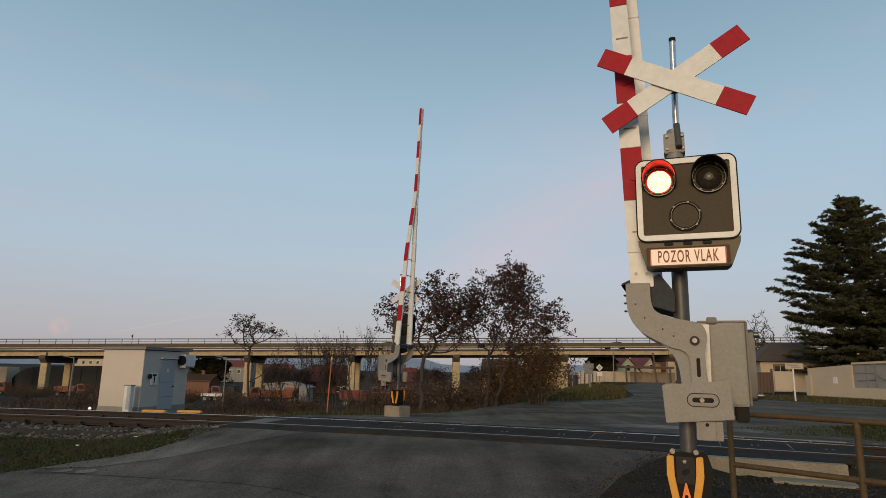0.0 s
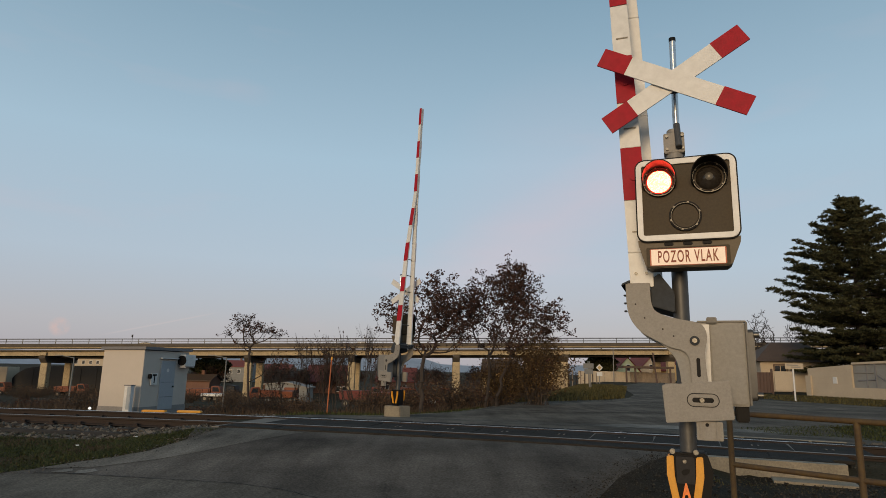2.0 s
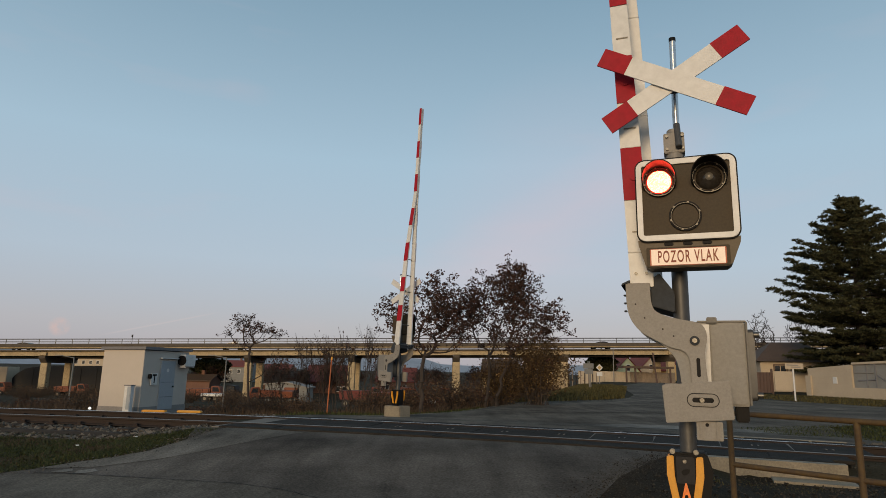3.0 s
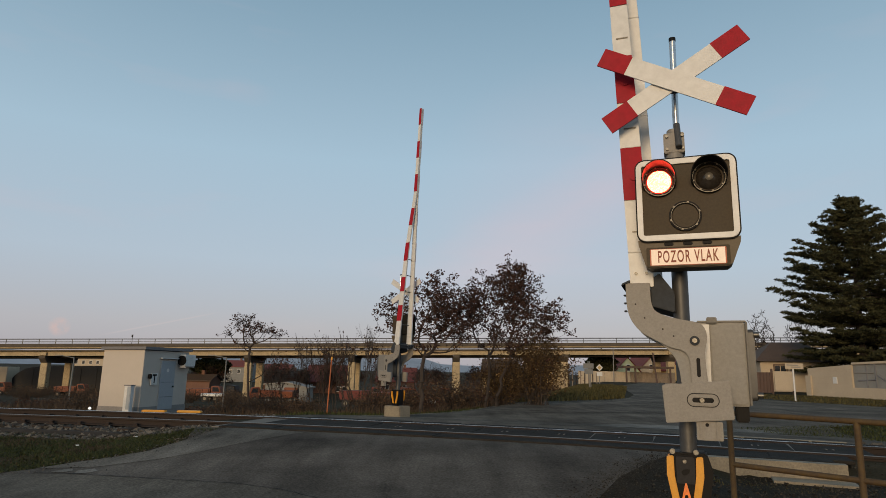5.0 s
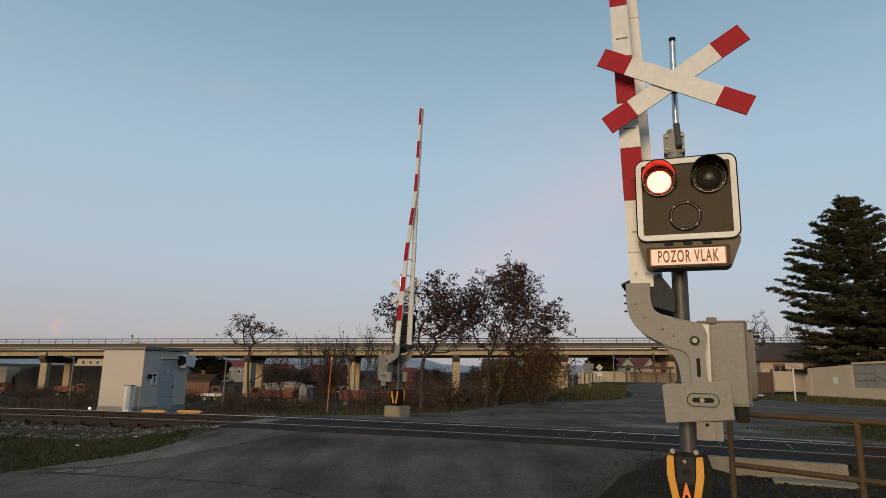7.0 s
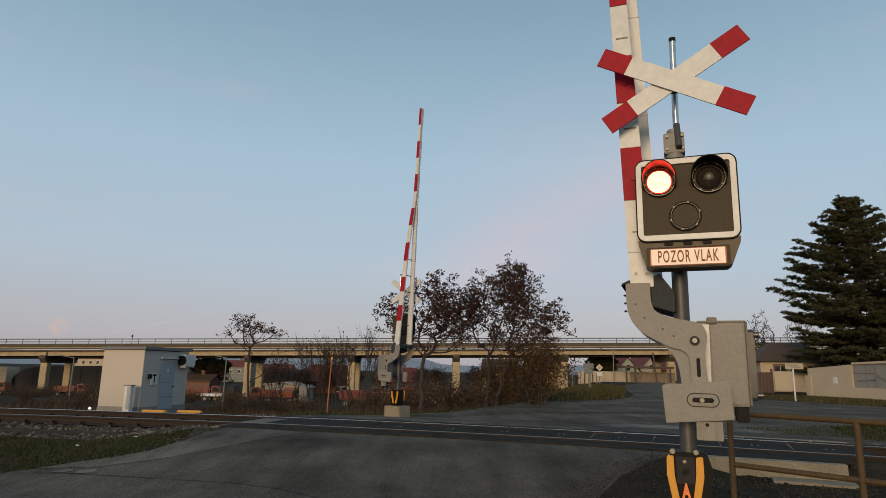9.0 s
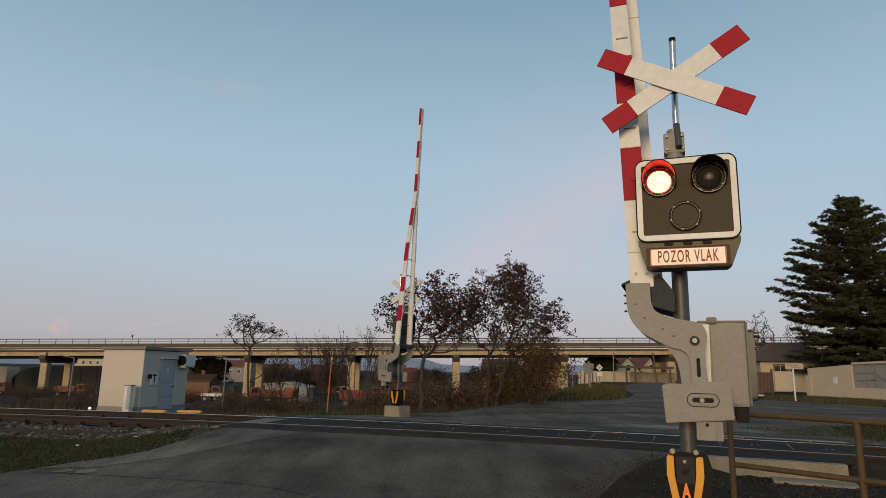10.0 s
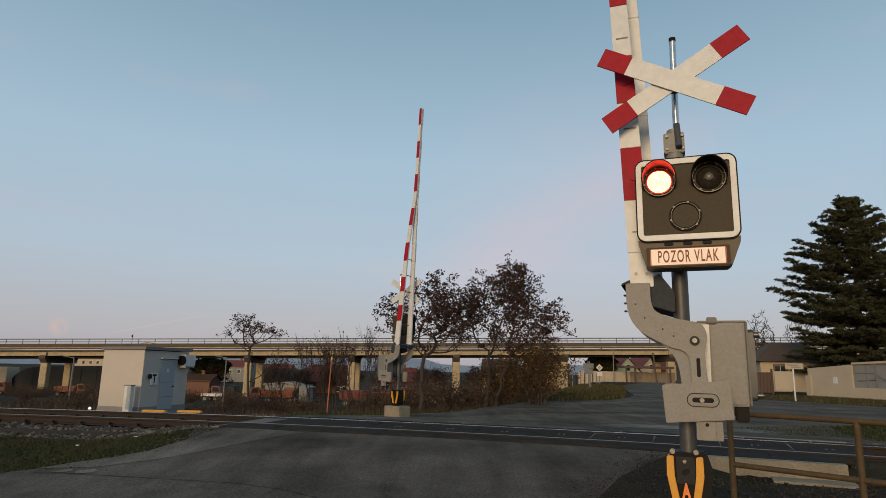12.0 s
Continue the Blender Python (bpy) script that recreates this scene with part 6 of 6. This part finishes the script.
def right_side():
    # cream garden wall with a glazed opening, meeting the gate
    a, b = Vector((27.3, 47.0, 0)), Vector((28.75, 40.5, 0))
    d = (b - a).normalized()
    ang = math.degrees(math.atan2(d.y, d.x))
    w = tagged(new("garden_wall"), "cream rendered garden wall with a boarded opening", "wall", kind="structure")
    w.matrix_basis = pose(a.x, a.y, -0.05, 0, 0, ang)
    bm = B()
    prism(bm, [(0, -0.3), (3.85, -0.3), (3.85, 2.28), (0, 2.02)], 0, 0.3)
    prism(bm, [(3.85, -0.3), (16, -0.3), (16, 0.78), (3.85, 0.74)], 0, 0.3)
    prism(bm, [(3.85, 2.28), (16, 2.6), (16, 2.85), (3.85, 2.42)], 0, 0.3)
    prism(bm, [(8.2, 0.76), (16, 0.78), (16, 2.6), (8.2, 2.35)], 0, 0.3)
    part("wall_body", bm, M_CREAM, w, bevel=0.02)
    bm = B()
    box(bm, (6.0, 0.16, 1.5), (4.3, 0.03, 1.6))
    op = part("opening_panel", bm, M_GREYWALL, w, "grey patched sheeting in the opening")
    for x0, z0, x1, z1 in ((3.9, 1.75, 5.4, 1.75), (4.9, 0.8, 4.9, 2.3), (4.2, 1.2, 5.6, 1.3), (5.6, 0.8, 5.6, 2.35), (5.7, 1.6, 6.9, 0.85), (7.0, 0.8, 7.0, 2.4)):
        bm = B()
        tube(bm, (x0, 0.13, z0), (x1, 0.13, z1), 0.045, seg=6)
        part("lath", bm, M_ROOFEDGE if z0 != z1 else M_GREYPAINT, op)
    bm = B()
    box(bm, (2.45, -0.02, 1.2), (0.34, 0.06, 0.45))
    part("meter_box", bm, M_WHITE, w, "small pale meter box", bevel=0.01)
    bm = B()
    box(bm, (0.12, -0.06, 0.75), (0.5, 0.14, 1.5))
    part("gate_post", bm, M_CREAM, w, bevel=0.02)
    # gate panels
    g = thing("gate", pose(24.6, 51, 0, 0, 0, -4), "dark brown sheet metal gate with a pale leaf", "gate")
    bm = B()
    box(bm, (1.0, 0, 0.85), (2.0, 0.08, 1.6))
    leaf = part("gate_leaf", bm, M_BROWNGATE, g, "dark brown gate leaf")
    for k in range(8):
        bm = B()
        box(bm, (0.12 + 0.25 * k, -0.06, 0.85), (0.03, 0.04, 1.6))
        part("rib", bm, M_BROWNGATE, leaf)
    bm = B()
    box(bm, (2.85, -0.3, 1.0), (1.5, 0.08, 1.5))
    part("gate_leaf", bm, M_CREAM, g, "pale cream gate leaf")
    for x in (-0.05, 2.05, 3.65):
        bm = B()
        box(bm, (x, 0, 0.95), (0.12, 0.14, 1.95))
        part("gate_post", bm, M_BROWNGATE, g)
    h = thing("house", pose(32.2, 58, 0, 0, 0, -10), "cream bungalow with a dark hipped roof", "house")
    bm = B()
    box(bm, (0.6, 3, 1.2), (6.4, 6, 3.0))
    part("wall", bm, M_CREAM, h)
    bm = B()
    v = [bm.verts.new(p) for p in ((-3.2, -0.6, 2.7), (4.6, -0.6, 2.7), (4.6, 6.6, 2.7), (-3.2, 6.6, 2.7), (-0.6, 3, 4.6), (2.2, 3, 4.6))]
    for q in ((0, 1, 5, 4), (1, 2, 5), (2, 3, 4, 5), (3, 0, 4), (3, 2, 1, 0)):
        bm.faces.new([v[i] for i in q])
    part("roof", bm, M_ROOFDARK, h, "dark hipped tile roof")
    bm = B()
    ring_prism(bm, rounded(-1.5, 1.3, -0.3, 2.45, 0.02, 1), rounded(-1.4, 1.4, -0.4, 2.35, 0.02, 1), -0.05, 0.03)
    wf = part("window", bm, M_BROWNGATE, h, "brown framed window")
    for x in (-1.15, -0.65):
        bm = B()
        box(bm, (x, -0.01, 1.87), (0.44, 0.02, 0.9))
        part("pane", bm, M_GLASS, wf)
    s = thing("notice_board", pose(20.1, 36, land(20.1, 36), 0, 0, -8), "white notice board on a pale post by the road", "sign")
    bm = B()
    tube(bm, (0, 0, -0.1), (0, 0, 2.05), 0.045, seg=10)
    part("post", bm, M_WHITE, s)
    bm = B()
    box(bm, (0.05, -0.06, 1.92), (0.98, 0.04, 0.32))
    bd = part("board", bm, M_CREAM, s, bevel=0.008)
    for z, x0, ww in ((1.98, -0.05, 0.62), (1.87, 0.12, 0.5)):
        bm = B()
        box(bm, (x0, -0.084, z), (ww, 0.006, 0.045))
        part("text_bar", bm, M_ROOFEDGE, bd, "dark bar of lettering")
    # boards, signs and shelter by the underpass
    s = thing("road_sign", pose(20.1, 80, 0), "yellow diamond road sign on a post", "sign")
    bm = B()
    tube(bm, (0, 0, -0.1), (0, 0, 2.3), 0.05, seg=8)
    part("post", bm, M_GALV, s)
    bm = B()
    box(bm, (0, -0.08, 2.0), (0.62, 0.03, 0.62), Matrix.Rotation(radians(45), 4, "Y"))
    dm = part("diamond", bm, M_WHITE, s, bevel=0.005)
    bm = B()
    box(bm, (0, -0.105, 2.0), (0.36, 0.02, 0.36), Matrix.Rotation(radians(45), 4, "Y"))
    part("diamond_face", bm, mat("faded_yellow_sign", (0.42, 0.30, 0.12), 0.6, vary=0.15), dm, "faded yellow face")
    bm = B()
    box(bm, (0, -0.08, 1.2), (0.7, 0.03, 0.5))
    part("plate", bm, M_WHITE, s)
    s = thing("road_sign", pose(12.95, 55, land(12.95, 55)), "grey back of a road sign on posts", "sign")
    for x in (0.0, 0.12):
        bm = B()
        tube(bm, (x, 0, -0.1), (x - 0.1, 0, 2.3), 0.045, seg=8)
        part("post", bm, M_GALV, s)
    bm = B()
    box(bm, (-0.08, -0.06, 1.9), (0.9, 0.04, 0.45))
    box(bm, (-0.08, -0.06, 1.42), (0.75, 0.04, 0.42))
    part("plate", bm, M_GALV, s, bevel=0.01)
    rnd = random.Random(5)
    f = thing("paling_fence", pose(0, 0, 0), "row of rusty uneven fence posts on a bank", "fence")
    for k in range(9):
        x = 16.6 + 0.55 * k
        bm = B()
        tube(bm, (x, 85, -0.6), (x + rnd.uniform(-.05, .05), 85, 1.35 + rnd.uniform(-0.2, 0.4)), 0.07, seg=6)
        part("post", bm, M_RUST if k % 2 else M_BOARD, f)
    f = thing("board_fence", pose(0, 0, 0), "pale board fence beside the road", "fence")
    for k in range(26):
        bm = B()
        x = 22.5 + k * 0.6
        box(bm, (x, 102 + rnd.uniform(-.03, .03), 0.6), (0.57, 0.06, 2.0 + rnd.uniform(-0.08, 0.08)))
        part("board", bm, M_CREAM if k < 14 else M_BOARD, f)
    s = thing("shelter", pose(32.6, 100, 0), "open timber shelter with a flat dark roof", "shelter")
    bm = B()
    box(bm, (0, 0.5, 2.35), (8.0, 3.0, 0.34))
    part("roof", bm, M_ROOFDARK, s, bevel=0.03)
    for x in (-3.4, -2.0, 3.5):
        bm = B()
        box(bm, (x, -0.7, 1.1), (0.22, 0.22, 2.5))
        part("post", bm, M_BROWNGATE, s)
    s = thing("utility_pole", pose(27.4, 100, 0), "thin grey utility pole", "pole")
    bm = B()
    tube(bm, (0, 0, -0.3), (0, 0, 5.2), 0.09, 0.07, 8)
    part("shaft", bm, M_GALV, s)
    s = thing("utility_pole", pose(33.2, 97, 0), "dark leaning timber pole", "pole")
    bm = B()
    tube(bm, (0, 0, -0.3), (-0.5, 0, 4.6), 0.14, 0.11, 8)
    part("shaft", bm, M_BROWNGATE, s)


def far_hills():
    # distance haze is put into the hills' base colour
    M_HILL = mat("haze_coloured_hill", (0.27, 0.31, 0.37), 1.0, vary=0.15, scale=0.01, fine=0.05, bump=0, space="World")
    vs, fs = [], []
    n = 80
    for k in range(n + 1):
        a = radians(-60 + 120 * k / n)
        r = 1500
        hgt = 26 + 14 * noise.noise((k * 0.13, 2, 0)) + 4 * noise.noise((k * 0.6, 5, 0)) + (6 if a < 0 else -6)
        vs += [(r * math.sin(a), r * math.cos(a), -30), (r * math.sin(a) * 1.2, r * math.cos(a) * 1.2, hgt)]
    for k in range(n):
        fs.append((2 * k, 2 * k + 2, 2 * k + 3, 2 * k + 1))
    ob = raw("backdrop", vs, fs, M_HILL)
    ob.data.shade_smooth()
    tagged(ob, "hazy blue wooded hills on the horizon", "hills", kind="structure")


def trees():
    L = land
    crown_tree((-0.7, 24.0, L(-0.7, 24)), "young forked tree with clusters of withered leaves", 1.5, ((0.55, 0, 4.25, 0.85, 0.8, 1.25, 1.0), (-0.45, 0, 3.9, 0.5, 0.6, 1.1, 0.7), (-1.35, 0, 3.75, 0.55, 0.5, 0.75, 0.8), (1.2, 0.3, 3.4, 0.75, 0.8, 1.1, 1.0), (0.2, 0, 2.8, 0.8, 0.8, 0.6, 0.4)), 340, 3, 0.9, leaf=0.056, per=9, base_r=0.075)
    crown_tree((1.85, 25.6, L(1.85, 25.6)), "broad domed tree with clusters of withered leaves", 1.3, ((1.05, 0, 4.5, 1.15, 1.1, 1.35, 1.0), (1.15, 0, 5.55, 0.55, 0.6, 0.55, 0.8), (2.35, 0, 3.35, 1.1, 0.9, 0.85, 0.8), (-0.55, 0, 4.0, 0.8, 0.9, 1.05, 1.0), (0.6, 0, 2.8, 1.25, 1.0, 0.75, 0.5), (-0.2, 0, 5.0, 0.35, 0.4, 0.4, 0.7)), 700, 5, 0.9, leaf=0.056, per=9, base_r=0.06, stems=((-0.42, -0.25), (0.0, 0.15), (0.38, 0.3)))
    bush((3.9, 25.8, L(3.9, 25.8)), 1.6, 3.1, 4, 9800, M_BUSHLEAF, "dense olive-brown bush below the trees", 0.05)
    bush((2.6, 27.0, L(2.6, 27)), 1.3, 2.1, 6, 4900, M_BUSHLEAF, "brown bush among tree stems", 0.05)
    bush((0.6, 26.5, L(0.6, 26.5)), 1.3, 1.4, 7, 1500, M_DRYGRASS, "low leafless brown thicket", 0.06)
    crown_tree((-13.35, 45, L(-13.35, 45)), "thin tree with a flat sparse crown", 3.0, ((-0.9, 0, 6.75, 0.9, 0.9, 0.6, 1.0), (0.2, 0, 6.2, 1.5, 1.0, 0.45, 1.0), (-1.9, 0, 5.9, 0.6, 0.6, 0.3, 1.0), (1.5, 0, 5.9, 0.7, 0.7, 0.3, 1.0), (2.2, 0, 3.9, 0.9, 0.6, 0.3, 1.3), (-0.6, 0, 5.3, 0.8, 0.8, 0.5, 0.6)), 190, 12, 0.6, leaf=0.07, per=6, clump=0.09, base_r=0.09, stems=((0, -0.3),))
    for k, (x, h) in enumerate(((-7.6, 5.3), (-6.6, 5.0), (-5.2, 5.9), (-4.5, 5.0), (-9.0, 4.2))):
        leafy_tree((x, 40 - k * 0.7, L(x, 40)), h, 0.7, 20 + k, "slender leafless sapling among weeds", 3, 0.06, 2, 0.15, levels=3, upright=0.80, low=0.36, thin=0.5)
    for k, (x, y, r, h) in enumerate(((-9.5, 36, 1.6, 1.5), (-12.5, 38, 1.8, 1.3), (-3.2, 33, 1.4, 1.5), (-1.8, 30, 1.1, 1.1), (-17.5, 40, 2.0, 1.2), (-21.0, 38, 2.2, 1.3), (-24.5, 42, 2.4, 1.4), (-6.8, 33, 1.4, 1.0))):
        bush((x, y, L(x, y)), r, h, 30 + k, 1600, M_DRYGRASS, "dry brown bramble thicket", 0.05)
    rnd = random.Random(77)
    for k in range(16):
        x, y = -50 + 3.3 * k + rnd.uniform(-1, 1), rnd.uniform(58, 74)
        bush((x, y, L(x, y)), rnd.uniform(1.8, 3.0), rnd.uniform(0.8, 1.5), 50 + k, 1400, M_DRYGRASS, "dark leafless scrub in front of the yard", 0.06)
    for k in range(9):
        x, y = -78 + 4.6 * k + rnd.uniform(-1, 1), rnd.uniform(88, 98)
        bush((x, y, L(x, y)), rnd.uniform(2.2, 3.6), rnd.uniform(1.6, 2.6), 120 + k, 1400, M_DRYGRASS, "dark leafless scrub beside the viaduct", 0.08)
    for k in range(15):
        x, y = -3.6 + 0.86 * k + rnd.uniform(-0.5, 0.5), rnd.uniform(34, 58)
        if x > 4.5:
            y = rnd.uniform(44, 62)
        bush((x, y, L(x, y)), rnd.uniform(1.2, 2.0), rnd.uniform(1.5, 2.7), 150 + k, 2100, M_SCRUB, "tall reddish-brown winter scrub", 0.06)
    for k in range(8):
        x, y = -3.5 + 1.6 * k + rnd.uniform(-0.6, 0.6), rnd.uniform(46, 66)
        h = rnd.uniform(2.3, 3.6)
        crown_tree((x, y, L(x, y)), "leafless young tree in the scrub", 1.2, ((0, 0, 1.3 + h * 0.5, rnd.uniform(0.9, 1.4), 1.0, h * 0.5, 1.0),), 85, 200 + k, 0.18, leaf=0.07, per=3, base_r=0.05, stems=((-0.1, -0.15), (0.12, 0.2)), fine=0.010)
    for k in range(16):
        x, y = -38 + 1.7 * k + rnd.uniform(-0.7, 0.7), rnd.uniform(44, 58)
        bush((x, y, L(x, y)), rnd.uniform(1.6, 2.4), rnd.uniform(0.45, 0.8), 260 + k, 1300, M_SCRUB, "low dark winter scrub behind the track", 0.06)
    pine((35.6, 53, -0.1), 17.2, 6.0, 2)
    crown_tree((36.9, 72, 0), "tall leafless tree behind the bungalow", 2.6, ((0.0, 0, 6.3, 1.5, 1.3, 2.6, 1.0), (0.4, 0, 4.5, 1.8, 1.4, 1.6, 0.7)), 260, 41, 0.10, leaf=0.08, per=3, base_r=0.12, stems=((-0.2, -0.2), (0.2, 0.3)), fine=0.02)
    crown_tree((40.4, 70, 0), "leafless spreading tree beside the pine", 2.4, ((0.0, 0, 6.0, 2.1, 1.5, 2.0, 1.0), (-1.2, 0, 4.2, 1.6, 1.2, 1.3, 0.8)), 240, 42, 0.10, leaf=0.08, per=3, base_r=0.12, fine=0.02)
    leafy_tree((-45.5, 128, -4), 7.2, 1.0, 44, "dark dense distant tree", 2, 0.3, 14, 1.0, M_NEEDLE, levels=4, upright=0.5)
    for k in range(12):
        x, y = -62 + 6.4 * k + rnd.uniform(-2, 2), rnd.uniform(126, 138)
        leafy_tree((x, y, L(x, y)), rnd.uniform(5.0, 7.5), 1.1, 90 + k, "distant leafless grey-brown tree", 3, 0.12, 3, 0.5, levels=4, upright=0.55, tips=0.3, clump=0.2)
    leafy_tree((32.5, 128, 0), 6.0, 1.2, 45, "dark dense tree behind the underpass", 3, 0.3, 14, 1.0, M_NEEDLE, levels=4, upright=0.45)


crossing_deck()
deck_end()
road_wear()
sleepers()
ballast()
sheet("earth", [(1.25, 5.0), (7.5, 4.0), (7.5, 7.0), (5.3, 8.5), (4.2, 8.95), (3.35, 9.2), (2.7, 8.4), (2.1, 7.6), (1.66, 6.7), (1.35, 5.6)], 0.0, 0.3, M_DIRT, "trodden gravelly earth beside the signal", "earth", rough=0.010)
sheet("asphalt_patch", [(-8, 6.7), (-6.3, 7.0), (-4.9, 7.6), (-4.4, 7.66), (-3.7, 7.53), (-2.9, 7.38), (-2.2, 7.23), (-1.6, 6.93), (-1.2, 6.58), (-0.9, 6.08), (-0.6, 5.3), (-8, 5.0)], 0.004, 0.25, M_ASPHALT2, "paler old asphalt patch at the road edge", "asphalt")
sheet("asphalt_patch", [(-4.93, 7.98), (-4.70, 8.38), (-4.35, 8.74), (-4.08, 9.15), (-3.92, 10.1), (-3.82, 11.6), (-3.0, 11.4), (-2.3, 11.05), (-2.75, 10.2), (-3.3, 9.2), (-3.7, 8.6), (-4.25, 8.1)], 0.004, 0.25, M_ASPHALT3, "pale dusty worn asphalt along the verge", "asphalt")
sheet("asphalt_patch", [(3.3, 15.6), (4.0, 14.75), (5.5, 14.6), (8.4, 14.6), (8.0, 15.8), (6.4, 16.6), (4.9, 17.0)], 0.006, 0.5, M_APRON, "pale concrete apron behind the rails", "asphalt")
sheet("asphalt_patch", [(-4.62, 7.80), (-4.52, 7.74), (-4.43, 7.76), (-4.40, 7.86), (-4.46, 7.97), (-4.53, 7.94)], 0.005, 0.25, M_APRON, "pale broken asphalt plate at the road edge", "asphalt")
sheet("asphalt_patch", [(-4.31, 7.74), (-4.22, 7.71), (-4.13, 7.76), (-4.10, 7.87), (-4.20, 7.98), (-4.27, 7.92), (-4.33, 7.86)], 0.005, 0.25, M_APRON, "pale broken asphalt plate beside a crack", "asphalt")
tube_fence()
viaduct()
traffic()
equipment_hut()
poles()
far_hills()
town()
yard()
right_side()
trees()
grasses()


# ---------------------------------------------------------------- what moves
def flash_rows(at, starts, ends, lit_first):
    """Half turns of a lamp insert: dark side out, then the glowing side, and back."""
    marks = sorted([(t, 1) for t in starts] + [(t, 0) for t in ends])
    a = 180 if lit_first else 0
    rows = [(0.0, pose(*at, a, 0, 0))]
    for t, on in marks:
        b = 180 if on else 0
        for k in range(4):
            rows.append((t - 0.05 + k / 30, pose(*at, a + (b - a) * k / 3, 0, 0)))
        a = b
    rows.append((12.0, pose(*at, a, 0, 0)))
    return rows


def motions():
    to_right = [0.23 + 1.005 * k for k in range(12)]
    to_left = [0.73 + 1.005 * k for k in range(12)]
    (d0, p0), (d1, p1) = DRUMS
    walk(d0, flash_rows(p0, to_left, to_right, True))
    walk(d1, flash_rows(p1, to_right, to_left, False))
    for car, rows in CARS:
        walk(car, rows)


motions()
